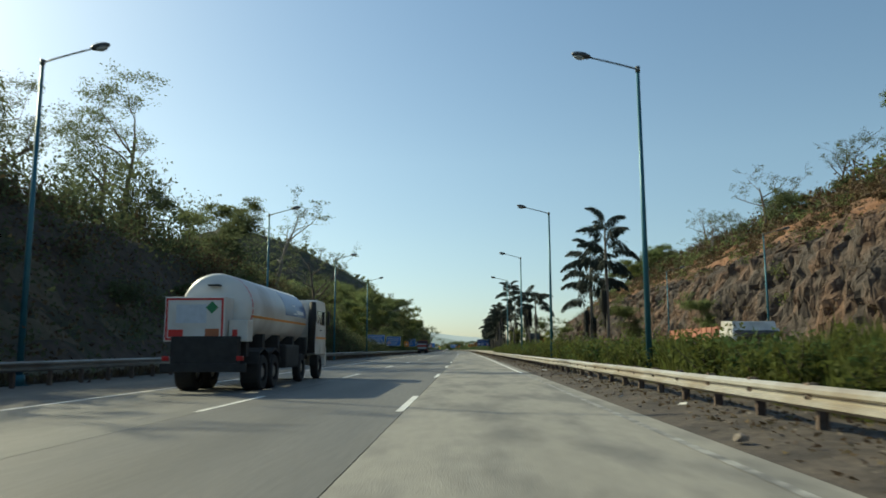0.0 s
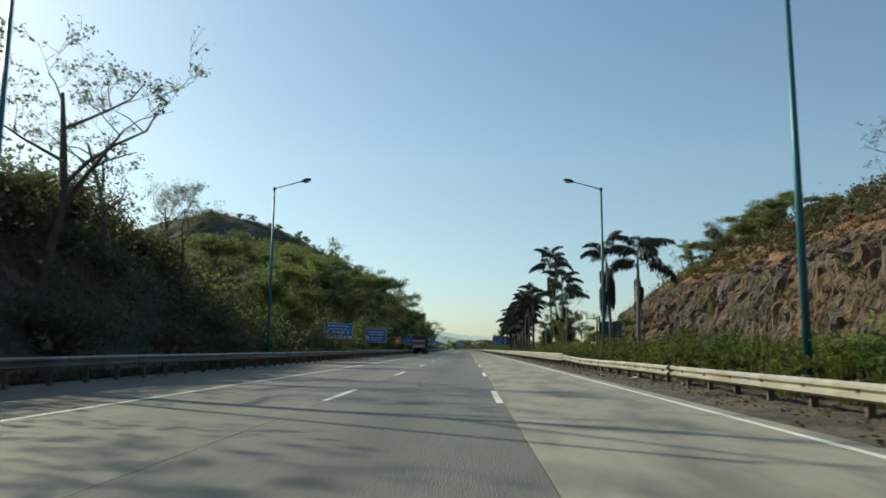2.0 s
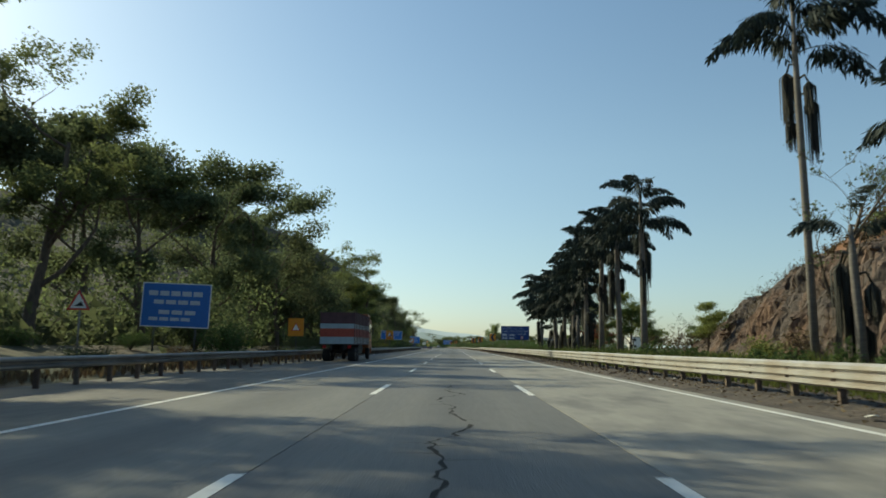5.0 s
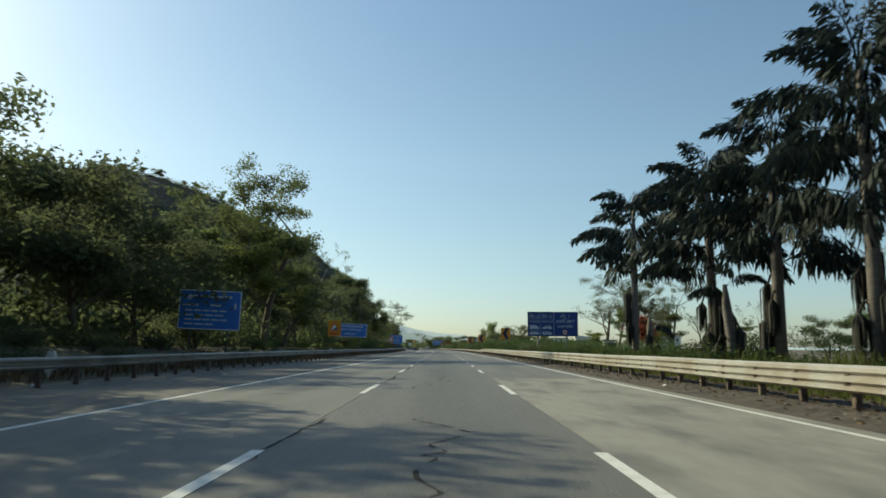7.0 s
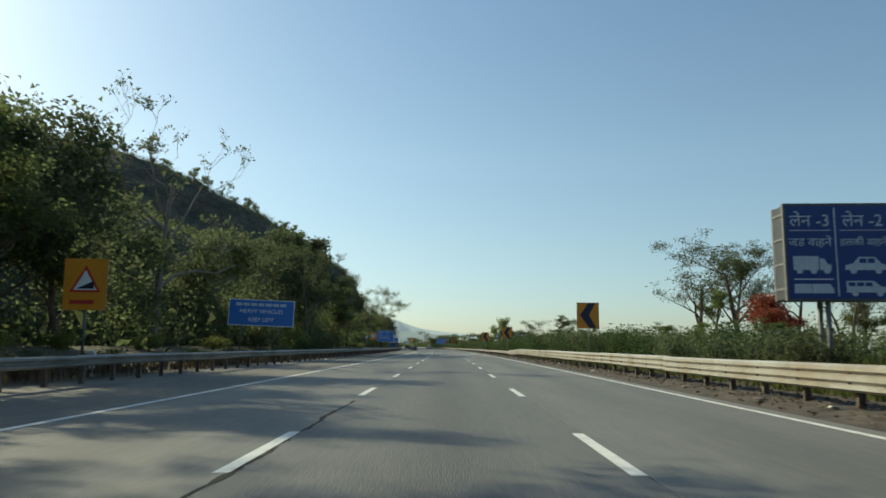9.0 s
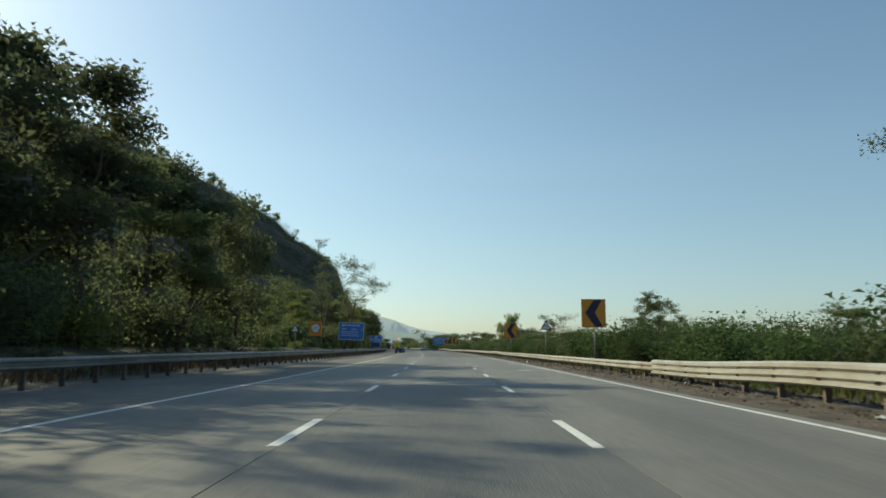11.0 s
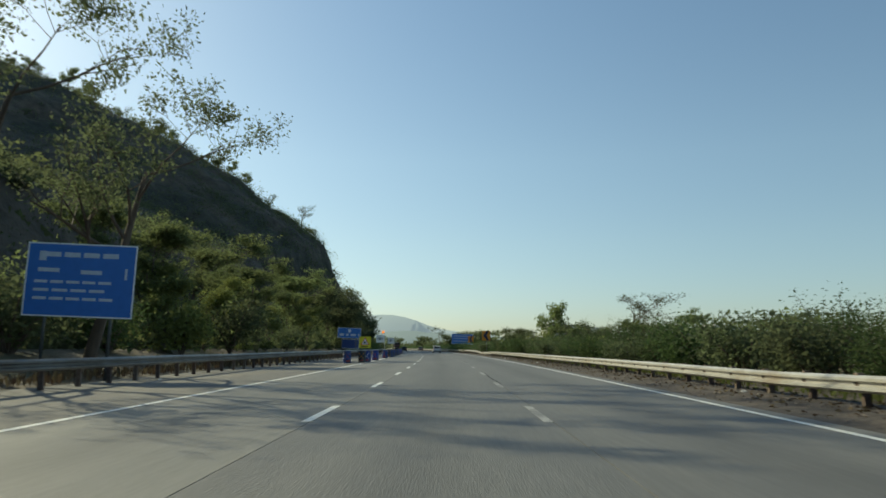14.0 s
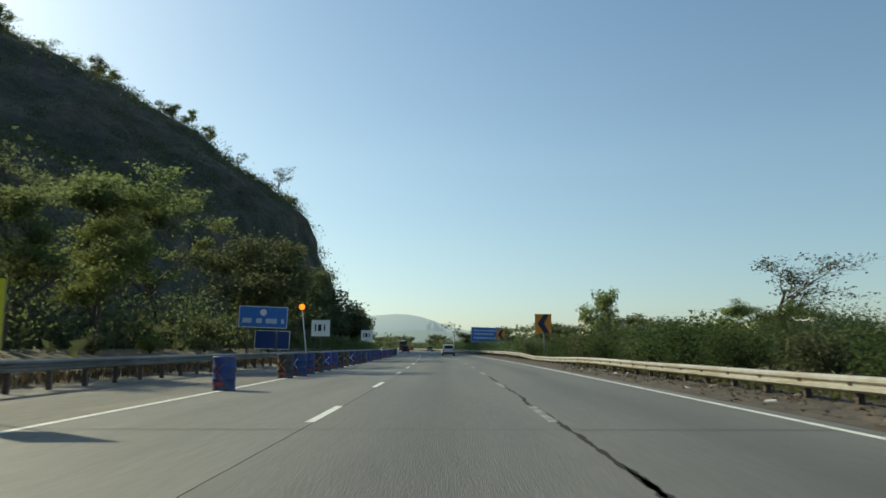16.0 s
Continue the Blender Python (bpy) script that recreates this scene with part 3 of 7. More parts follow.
for s, l0, l1 in ((231.4, -1.5, -0.5), (251.45, -0.95, -0.5), (251.55, 0.45, 1.6), (247.5, -1.3, -0.6), (232.0, -0.62, -0.16), (100.3, -1.8, -0.9), (265.1, 1.95, 3.4)):
    bm = bmesh.new()
    k = 7
    row = [[bm.verts.new(xyz(s + d * 0.028 * math.sin(math.pi * (i + 0.3) / k) + 0.05 * noise.noise((i * 0.9, s, 0)), l0 + (l1 - l0) * i / (k - 1), 0.004)) for d in (-0.5, 0.5)] for i in range(k)]
    for a, b in zip(row, row[1:]):
        bm.faces.new((a[0], b[0], b[1], a[1]))
    part("crack", bm, GAP, road, "open crack across the concrete")
for s in (98.7, 133.1, 119.0, 473.5, 487):
    bm = bmesh.new()
    q = [bm.verts.new(xyz(s + d, la, 0.0035)) for d, la in ((0, -5.9), (0.03, -5.9), (0.03, 1.8 if s < 240 else 5.9), (0, 1.8 if s < 240 else 5.9))]
    bm.faces.new(q)
    part("joint", bm, TAR, road, "sawn cross joint")


# ---- guardrails ----
W_BEAM = [(0.0, 0.0), (0.03, 0.015), (0.08, 0.05), (0.08, 0.10), (-0.005, 0.135), (-0.005, 0.185), (0.08, 0.22), (0.08, 0.27), (0.03, 0.305), (0.0, 0.32)]
THRIE = [(0.0, 0.0), (0.08, 0.045), (0.08, 0.10), (-0.01, 0.13), (-0.01, 0.17), (0.08, 0.20), (0.08, 0.28), (-0.01, 0.31), (-0.01, 0.35), (0.08, 0.38), (0.08, 0.45), (0.0, 0.5)]


def post_mesh(height):
    bm = bmesh.new()
    box(bm, (-0.07, -0.045, -0.15), (-0.06, 0.045, height))
    box(bm, (0.06, -0.045, -0.15), (0.07, 0.045, height))
    box(bm, (-0.06, -0.005, -0.15), (0.06, 0.005, height))
    return finish(bm, "post", RUST)


def block_mesh():
    bm = bmesh.new()
    box(bm, (-0.07, -0.06, 0.0), (0.07, 0.06, 0.3), 0.01)
    return finish(bm, "spacer_block", RUST)


def bolt_mesh():
    bm = bmesh.new()
    bmesh.ops.create_cone(bm, segments=6, radius1=0.022, radius2=0.018, depth=0.02, cap_ends=True, matrix=Matrix.Rotation(radians(90), 4, "Y"))
    return finish(bm, "bolt", DARK_STEEL)


BLOCK, BOLT = block_mesh(), bolt_mesh()


def guardrail(s0, s1, lat, side, low, shape, mat, posts=2.0, label="", drop=()):
    """side +1: stands on the right and faces left. drop: rows of (s, height change) along it."""
    ob = thing("guardrail", Matrix(), label, "guardrail", "guardrails")
    ss = np.append(np.arange(s0, s1, 2.0), s1)
    dz = np.interp(ss, [d[0] for d in drop], [d[1] for d in drop]) if drop else np.zeros(len(ss))
    verts, faces, n = [], [], len(shape)
    for i, s in enumerate(ss):
        wob = 0.02 * noise.noise((s * 0.13, lat, 0)) + dz[i]
        for d, z in shape:
            verts.append(xyz(s, lat - side * (d + 0.03 * noise.noise((s * 0.09, 7, lat))), low + z + wob))
        for d, z in shape:
            verts.append(xyz(s, lat - side * (d - 0.012 + 0.03 * noise.noise((s * 0.09, 7, lat))), low + z + wob))
    m = 2 * n
    for i in range(len(ss) - 1):
        for k in range(m):
            faces.append((i * m + k, i * m + (k + 1) % m, (i + 1) * m + (k + 1) % m, (i + 1) * m + k) if k != n - 1 and k != m - 1 else
                         (i * m + (n - 1 if k == n - 1 else 0), i * m + (m - 1 if k == n - 1 else n), (i + 1) * m + (m - 1 if k == n - 1 else n), (i + 1) * m + (n - 1 if k == n - 1 else 0)))
    part("rail", raw("rail", verts, faces, mat), mat, ob)
    top = low + shape[-1][1]
    pm = post_mesh(top - 0.06)
    for s in np.arange(s0 + 0.7, s1 - 0.2, posts):
        d = float(np.interp(s, [q[0] for q in drop], [q[1] for q in drop])) if drop else 0.0
        po = new("post", pm)
        po.matrix_basis = put(s, lat + side * 0.17, d, random.uniform(-4, 4)) @ pose(0, 0, 0, 0, random.uniform(-3, 3), 0)
        po.parent = ob
        if side > 0:
            bl = new("spacer_block", BLOCK)
            bl.matrix_basis = put(s, lat + side * 0.06, low + d + 0.05)
            bl.parent = ob
            for z in (0.16,):
                bo = new("bolt", BOLT)
                bo.matrix_basis = put(s, lat - side * 0.03, low + d + z)
                bo.parent = ob
    return ob


guardrail(-40, 86, 7.55, 1, 0.33, W_BEAM, GALV, label="cream W-beam steel guardrail on rusty posts beside the median")
guardrail(85.9, 112, 7.45, 1, 0.33, W_BEAM, GALV, label="cream W-beam steel guardrail on rusty posts beside the median", drop=[(86, 0.0), (104, 0.0), (112, 0.1)])
guardrail(111.9, 294, 7.4, 1, 0.36, THRIE, GALV, label="tall cream three-wave steel guardrail on rusty posts")
guardrail(293.9, 356, 7.45, 1, 0.38, THRIE, GALV, label="tall cream three-wave steel guardrail on rusty posts", drop=[(294, 0.0), (345, 0.02), (351, -0.12), (356, -0.14)])
guardrail(355.9, 600, 7.75, 1, 0.3, W_BEAM, GALV, label="dented cream W-beam steel guardrail on rusty posts along shrubs", drop=[(356, 0), (420, 0), (427, 0.07), (434, 0), (518, 0), (528, -0.13), (536, -0.17), (546, 0.04), (560, 0.1), (600, 0.06)])
guardrail(600, 900, 7.75, 1, 0.36, W_BEAM, GALV, 4.0, label="far cream W-beam steel guardrail along shrubs")
guardrail(-40, 110, -10.5, -1, 0.5, W_BEAM, GREYRAIL, label="dusty grey W-beam guardrail below the earth bank")
guardrail(110, 290, -10.5, -1, 0.5, W_BEAM, GREYRAIL, label="dusty grey W-beam guardrail below roadside trees")
guardrail(290, 560, -10.5, -1, 0.52, W_BEAM, GREYRAIL, label="dusty grey W-beam guardrail along the wooded hillside")
guardrail(560, 800, -10.5, -1, 0.52, W_BEAM, GREYRAIL, 4.0, label="far dusty grey W-beam guardrail below the hill")


# ---- street lamps ----
def street_lamp(m, label, group):
    ob = thing("street_lamp", m, label, "street lamp", group)
    bm = bmesh.new()
    tube(bm, [(0, 0, 0), (0, 0, 5.0), (0, 0, 10.95)], [0.11, 0.09, 0.06], 10)
    part("pole", bm, TEAL, ob)
    bm = bmesh.new()
    tube(bm, [(0, 0, 0), (0, 0, 0.35)], [0.2, 0.16], 10)
    box(bm, (-0.22, -0.22, 0.0), (0.22, 0.22, 0.03), 0.008)
    part("base_plate", bm, TEAL, ob)
    bm = bmesh.new()
    tube(bm, [(0, 0, 10.85), (0, 0, 11.05)], [0.085, 0.085], 10)
    part("collar", bm, POLE_GREY, ob)
    bm = bmesh.new()
    tube(bm, [(0, 0, 10.95), (-0.6, 0, 11.13), (-1.7, 0, 11.42)], [0.035, 0.032, 0.03], 8)
    part("arm", bm, POLE_GREY, ob)
    bm = bmesh.new()
    bmesh.ops.create_uvsphere(bm, u_segments=12, v_segments=8, radius=1.0, matrix=pose(-1.98, 0, 11.5, 0, 12, 0) @ Matrix.Diagonal((0.36, 0.16, 0.12, 1)))
    for f in bm.faces:
        f.smooth = True
    head = part("lamp_head", bm, LAMP_HEAD, ob)
    bm = bmesh.new()
    bmesh.ops.create_uvsphere(bm, u_segments=12, v_segments=6, radius=1.0, matrix=pose(-2.04, 0, 11.445, 0, 12, 0) @ Matrix.Diagonal((0.22, 0.13, 0.11, 1)))
    part("lens", bm, LENS, head)
    return ob


lamp = street_lamp(put(25.7, 9.2), "teal steel street lamp with one arm over the road", "street lamps along the road")
for s, la, turn in ((53.5, 9.2, 0), (80.0, 9.15, 0), (106.8, 9.25, 0), (-1.5, 9.2, 0), (24.3, -11.45, 180), (53.3, -11.35, 180), (80.4, -11.2, 180), (106.7, -11.1, 180), (-2.0, -11.3, 180)):
    copy_thing(lamp, put(s, la, 0.0, turn))
for s in (39.0, 63.0, 93.0):
    copy_thing(lamp, put(s, 28.5, -0.2, 180))


# ---- signs ----
def sign_panel(ob, w, h, z, face, frame_mat=WHITE, thick=0.05, rim=0.05):
    """A panel that faces back along the road, its lower edge at z; returns the panel."""
    bm = bmesh.new()
    box(bm, (-w / 2, 0, z), (w / 2, thick, z + h), 0.01)
    back = part("panel", bm, SIGN_BACK, ob)
    bm = bmesh.new()
    box(bm, (-w / 2 + rim, -0.006, z + rim), (w / 2 - rim, 0.0, z + h - rim))
    part("face", bm, face, back)
    bm = bmesh.new()
    for lo, hi in (((-w / 2, z), (w / 2, z + rim)), ((-w / 2, z + h - rim), (w / 2, z + h)), ((-w / 2, z + rim), (-w / 2 + rim, z + h - rim)), ((w / 2 - rim, z + rim), (w / 2, z + h - rim))):
        box(bm, (lo[0], -0.01, lo[1]), (hi[0], -0.0005, hi[1]))
    part("border", bm, frame_mat, back)
    return back


def sign_posts(ob, xs, top, r=0.06, mat=POLE_GREY):
    for x in xs:
        bm = bmesh.new()
        tube(bm, [(x, 0.11, -0.3), (x, 0.11, top)], [r, r], 8)
        part("post", bm, mat, ob)


def bars(back, rows, mat=PALE, y=-0.009):
    """Plain bars where writing cannot be read: x0, x1, z, height."""
    for x0, x1, z, h in rows:
        n = max(1, int((x1 - x0) / 0.55))
        for k in range(n):
            a = x0 + (x1 - x0) * k / n
            bm = bmesh.new()
            box(bm, (a, y, z), (a + (x1 - x0) / n * 0.82, y + 0.004, z + h))
            part("bar", bm, mat, back)


def board(s, lat, w, h, z, rows, label, turn=0.0, face=BLUE, posts=2):
    ob = thing("road_sign", put(s, lat, 0, turn) @ pose(0, 0, 0, 0, 2.0, 0), label, "road sign", "blue information signs")
    back = sign_panel(ob, w, h, z, face)
    sign_posts(ob, [-w * 0.3, w * 0.3] if posts == 2 else [0], z + h * 0.8)
    bars(back, rows)
    return ob, back


b1, p1 = board(155.6, -15.6, 3.6, 1.95, 2.25, [(-1.4, 1.4, 3.75, 0.2), (-1.1, 1.2, 3.4, 0.16), (-1.5, -1.2, 2.95, 0.5), (-0.8, 0.9, 2.95, 0.26), (1.1, 1.4, 2.85, 0.5), (-1.5, 1.5, 2.42, 0.16)], "blue framed information board with white pictograms beside trees", 3)
bm = bmesh.new()
box(bm, (-1.7, -0.0135, 2.3), (1.7, -0.0105, 2.62))
part("strip", bm, WHITE, p1, "white strip along the lower edge")
bars(p1, [(-1.4, 1.4, 2.4, 0.12)], BLUE, -0.0175)
b2, p2 = board(191.5, -15.25, 3.7, 2.4, 2.05, [(-1.5, 1.5, 3.75, 0.26), (-1.2, 1.4, 3.3, 0.22), (-0.9, 1.2, 2.75, 0.22), (-1.4, 0.9, 2.4, 0.18)], "blue framed warning board with white lettering beside trees", 3)
b3, p3 = board(259.8, -15.7, 4.05, 2.6, 2.2, [(-1.3, 1.5, 4.3, 0.17), (-1.5, -1.2, 4.15, 0.34), (-1.5, -0.6, 3.75, 0.14), (0.0, 0.9, 3.75, 0.14), (-1.6, 1.2, 3.4, 0.1), (-1.6, 1.0, 3.1, 0.1), (-1.6, 1.3, 2.8, 0.1), (-1.6, 0.4, 2.5, 0.1), (1.6, 1.75, 3.6, 0.4)], "large blue framed notice board with small white lettering", 4)
b4, p4 = board(326.5, -14.7, 5.1, 2.05, 2.65, [(-2.0, 2.0, 4.2, 0.22)], "blue framed lane rule sign with white capitals", 4)
words("HEAVY VEHICLES", 0.44, pose(0, -0.012, 3.78, 90, 0, 0), WHITE, p4)
words("KEEP LEFT", 0.44, pose(0, -0.012, 3.12, 90, 0, 0), WHITE, p4)
b5, p5 = board(443.0, -13.1, 3.85, 2.65, 2.2, [(-1.3, 1.4, 4.35, 0.17), (-1.5, -1.2, 4.2, 0.34), (-1.5, -0.6, 3.8, 0.14), (0.0, 0.9, 3.75, 0.14), (-1.6, 1.2, 3.4, 0.1), (-1.6, 1.0, 3.1, 0.1), (-1.6, 1.3, 2.8, 0.1), (1.55, 1.65, 3.6, 0.4)], "large blue framed notice board with small white lettering", 4)
b6, p6 = board(531.5, -13.4, 3.6, 1.6, 2.6, [(-1.5, -0.7, 2.95, 0.35), (-0.5, 0.0, 2.95, 0.35), (0.2, 1.2, 2.95, 0.35), (1.35, 1.6, 2.95, 0.35)], "blue framed sign with a round emblem above drums", 4)
bm = bmesh.new()
bmesh.ops.create_cone(bm, segments=20, radius1=0.25, radius2=0.25, depth=0.006, cap_ends=True, matrix=pose(0, -0.012, 3.75, 90, 0, 0))
part("emblem", bm, WHITE, p6)
board(536.0, -13.6, 2.8, 1.5, 1.0, [], "plain dark blue board low beside the guardrail", 4, NAVY)
board(606, 9.9, 5.4, 2.6, 2.1, [(-2.2, 2.2, 4.0, 0.25), (-2.2, 1.4, 3.4, 0.25), (-2.2, 1.9, 2.7, 0.25)], "blue direction board beyond the median shrubs", -4, BLUE)


def lane_board():
    """The big blue board over the median that tells which vehicles use which lane."""
    ob = thing("lane_sign", put(287.8, 11.4, 0, -3), "large deep blue lane sign with white lettering and vehicle pictures", "road sign")
    w, h, z = 5.2, 2.55, 2.35
    back = sign_panel(ob, w, h, z, NAVY, POLE_GREY, 0.12, 0.06)
    for x in (-1.5, 1.45):
        for y in (0.2, 0.68):
            bm = bmesh.new()
            tube(bm, [(x, y, -0.3), (x, y, z + 0.6)], [0.07, 0.07], 8)
            part("post", bm, SIGN_BACK, ob, "grey steel post")
    bm = bmesh.new()
    box(bm, (-w / 2 + 0.02, 0.74, z + 0.02), (w / 2 - 0.02, 0.84, z + h - 0.02), 0.01)
    part("rear_panel", bm, SIGN_BACK, ob)
    for x in (-w / 2 + 0.03, w / 2 - 0.09):
        bm = bmesh.new()
        box(bm, (x, 0.13, z + 0.05), (x + 0.05, 0.735, z + h - 0.05))
        part("side_plate", bm, LAMP_HEAD, ob)
        for q in (0.3, 0.95, 1.6, 2.25):
            bm = bmesh.new()
            box(bm, (x - 0.025 if x < 0 else x + 0.052, 0.13, z + q), (x - 0.002 if x < 0 else x + 0.075, 0.735, z + q + 0.06))
            part("brace", bm, SIGN_BACK, ob)
    for x in (-1.3, 0.12):
        bm = bmesh.new()
        box(bm, (x - 0.012, -0.011, z + 0.12), (x + 0.012, -0.007, z + h - 0.12))
        part("divider", bm, WHITE, back)
    f = -0.012
    for txt, x, zz, size in (("लेन -3", -1.93, z + 2.08, 0.44), ("लेन -2", -0.6, z + 2.08, 0.44), ("लेन  1", 1.3, z + 2.08, 0.44), ("जड वाहने", -1.95, z + 1.52, 0.31),
                             ("हलकी वाहने", -0.6, z + 1.52, 0.27), ("हलकी वाहने", 1.3, z + 1.52, 0.44), ("ओव्हरटेकींग", 1.25, z + 1.0, 0.36)):
        words(txt, size, pose(x, f, zz, 90, 0, 0), PALE, back)
    for x0, x1, zz in ((-2.45, -1.42, 1.83), (-1.18, -0.02, 1.83), (0.95, 1.75, 1.83)):
        bm = bmesh.new()
        box(bm, (x0, f, z + zz), (x1, f + 0.004, z + zz + 0.015))
        part("underline", bm, WHITE, back)
    for name, outline in (("truck_box_picture", [(-2.4, 0.8), (-1.76, 0.8), (-1.76, 1.16), (-2.4, 1.16)]), ("truck_cab_picture", [(-1.73, 0.8), (-1.45, 0.8), (-1.45, 0.93), (-1.55, 0.97), (-1.62, 1.1), (-1.73, 1.1)]),
                          ("bus_picture", [(-2.4, 0.2), (-2.4, 0.44), (-1.97, 0.44), (-1.97, 0.2)]), ("bus_picture", [(-1.95, 0.2), (-1.95, 0.44), (-1.5, 0.44), (-1.42, 0.3), (-1.42, 0.2)]),
                          ("car_picture", [(-1.1, 0.8), (-1.1, 0.92), (-0.9, 0.97), (-0.75, 1.14), (-0.35, 1.14), (-0.2, 0.97), (-0.08, 0.92), (-0.08, 0.8)]),
                          ("van_picture", [(-1.1, 0.22), (-1.1, 0.52), (-0.42, 0.52), (-0.25, 0.38), (-0.08, 0.36), (-0.08, 0.22)])):
        bm = bmesh.new()
        prism(bm, [(x, z + q) for x, q in outline], f, f + 0.004)
        part(name, bm, PALE, back)
    for x0, x1, za, zb in ((-0.74, -0.57, 0.98, 1.1), (-0.53, -0.36, 0.98, 1.1), (-1.05, -0.88, 0.38, 0.48), (-0.84, -0.67, 0.38, 0.48), (-0.63, -0.46, 0.38, 0.48)):
        bm = bmesh.new()
        box(bm, (x0, f - 0.004, z + za), (x1, f - 0.001, z + zb))
        part("picture_window", bm, NAVY, back)
    for x, zz in ((-2.25, 0.78), (-1.9, 0.78), (-1.56, 0.78), (-0.9, 0.78), (-0.28, 0.78), (-0.9, 0.2), (-0.28, 0.2)):
        bm = bmesh.new()
        bmesh.ops.create_cone(bm, segments=16, radius1=0.08, radius2=0.08, depth=0.004, cap_ends=True, matrix=pose(x, f - 0.003, z + zz, 90, 0, 0))
        part("picture_wheel", bm, PALE, back)
    bm = bmesh.new()
    box(bm, (-2.4, f, z + 0.55), (-1.42, f + 0.004, z + 0.575))
    part("underline", bm, WHITE, back)
    bm = bmesh.new()
    bmesh.ops.create_cone(bm, segments=24, radius1=0.27, radius2=0.27, depth=0.006, cap_ends=True, matrix=pose(1.25, f, z + 0.42, 90, 0, 0))
    disc = part("emblem_ring", bm, RED, back)
    bm = bmesh.new()
    bmesh.ops.create_cone(bm, segments=24, radius1=0.2, radius2=0.2, depth=0.006, cap_ends=True, matrix=pose(1.25, f - 0.004, z + 0.42, 90, 0, 0))
    part("emblem", bm, WHITE, back)
    bm = bmesh.new()
    prism(bm, [(1.1, z + 0.34), (1.4, z + 0.34), (1.4, z + 0.42), (1.3, z + 0.52), (1.22, z + 0.42), (1.1, z + 0.42)], f - 0.011, f - 0.008)
    part("emblem_picture", bm, BLACK, back)


lane_board()


def chevron(s, lat, w=1.36, h=1.6, z=2.3, turn=-3):
    ob = thing("chevron_sign", put(s, lat, 0, turn), "orange-yellow sign with a black chevron on a grey post", "chevron sign", "chevron signs along the bend")
    back = sign_panel(ob, w, h, z, ORANGE, BLACK, 0.03, 0.02)
    sign_posts(ob, [0.05], z + 0.8, 0.045, SIGN_BACK)
    bm = bmesh.new()
    u, v = w / 1.2, h / 1.6
    prism(bm, [(x * u, z + q * v) for x, q in ((0.05, 0.04), (0.45, 0.04), (0.06, 0.83), (0.42, 1.56), (0.02, 1.56), (-0.42, 0.83))], -0.012, -0.007)
    part("arrow", bm, CHEVRON_DARK, back)
    return ob


cv = chevron(314.6, 8.75)
for s, la in ((371.4, 8.6), (537.0, 8.55), (589.7, 10.6)):
    copy_thing(cv, put(s, la, 0, -3))


chevron(418.3, 8.74, 1.5, 1.75)


def triangle_warning(parent, cx, z, size, inner):
    """A red-rimmed white triangle whose base is at z."""
    tri = [(cx - size / 2, z), (cx + size / 2, z), (cx, z + size * 0.88)]
    bm = bmesh.new()
    prism(bm, tri, -0.016, -0.008)
    rimp = part("triangle_rim", bm, inner, parent)
    g = Vector((cx, z + size * 0.29))
    bm = bmesh.new()
    prism(bm, [tuple(g + (Vector(p) - g) * 0.74) for p in tri], -0.02, -0.0165)
    part("triangle_face", bm, WHITE, parent)


ob = thing("warning_sign", put(293.8, -12.3, 0, 3), "orange-yellow square warning sign with a red slope triangle", "warning sign")
back = sign_panel(ob, 1.45, 1.75, 2.3, ORANGE, ORANGE, 0.04, 0.02)
sign_posts(ob, [0], 3.4, 0.05)
triangle_warning(back, 0, 2.9, 1.05, RED)
bm = bmesh.new()
prism(bm, [(-0.28, 3.02), (0.3, 3.02), (0.3, 3.3)], -0.0235, -0.0205)
part("slope_picture", bm, BLACK, back)
bars(back, [(-0.5, 0.5, 2.5, 0.14)], RED)

ob = thing("warning_sign", put(391.5, 8.85, 0, -3), "white triangular bend warning sign with a dark rim", "warning sign")
bm = bmesh.new()
prism(bm, [(-0.47, 2.65), (0.47, 2.65), (0, 3.5)], -0.008, 0.02)
back = part("panel", bm, SIGN_BACK, ob)
sign_posts(ob, [0], 3.0, 0.04, SIGN_BACK)
triangle_warning(back, 0, 2.655, 0.92, BLACK)
bm = bmesh.new()
tube(bm, [(0.12, -0.024, 2.75), (0.1, -0.024, 2.95), (-0.04, -0.024, 3.03), (-0.14, -0.024, 3.0)], [0.03, 0.03, 0.03, 0.03], 6)
prism(bm, [(-0.12, 2.92), (-0.12, 3.1), (-0.24, 2.99)], -0.03, -0.022)
part("arrow", bm, BLACK, back)

ob = thing("warning_sign", put(399.0, -13.6, 0, 3), "small white triangular warning sign on a thin post", "warning sign")
bm = bmesh.new()
prism(bm, [(-0.42, 2.5), (0.42, 2.5), (0, 3.25)], -0.008, 0.02)
back = part("panel", bm, SIGN_BACK, ob)
sign_posts(ob, [0], 2.9, 0.04, SIGN_BACK)
triangle_warning(back, 0, 2.505, 0.8, BLACK)

ob = thing("speed_sign", put(408.5, -13.2, 0, 3), "orange square sign with a white disc and a red ring", "road sign")
back = sign_panel(ob, 1.3, 1.5, 2.3, ORANGE, ORANGE, 0.04, 0.02)
sign_posts(ob, [0], 3.4, 0.05)
for r, mt, y in ((0.55, RED, -0.011), (0.44, WHITE, -0.015)):
    bm = bmesh.new()
    bmesh.ops.create_cone(bm, segments=28, radius1=r, radius2=r, depth=0.006, cap_ends=True, matrix=pose(0, y, 3.1, 90, 0, 0))
    part("ring" if mt is RED else "disc", bm, mt, back)
words("Go", 0.36, pose(0, -0.021, 3.24, 90, 0, 0), BLACK, back)
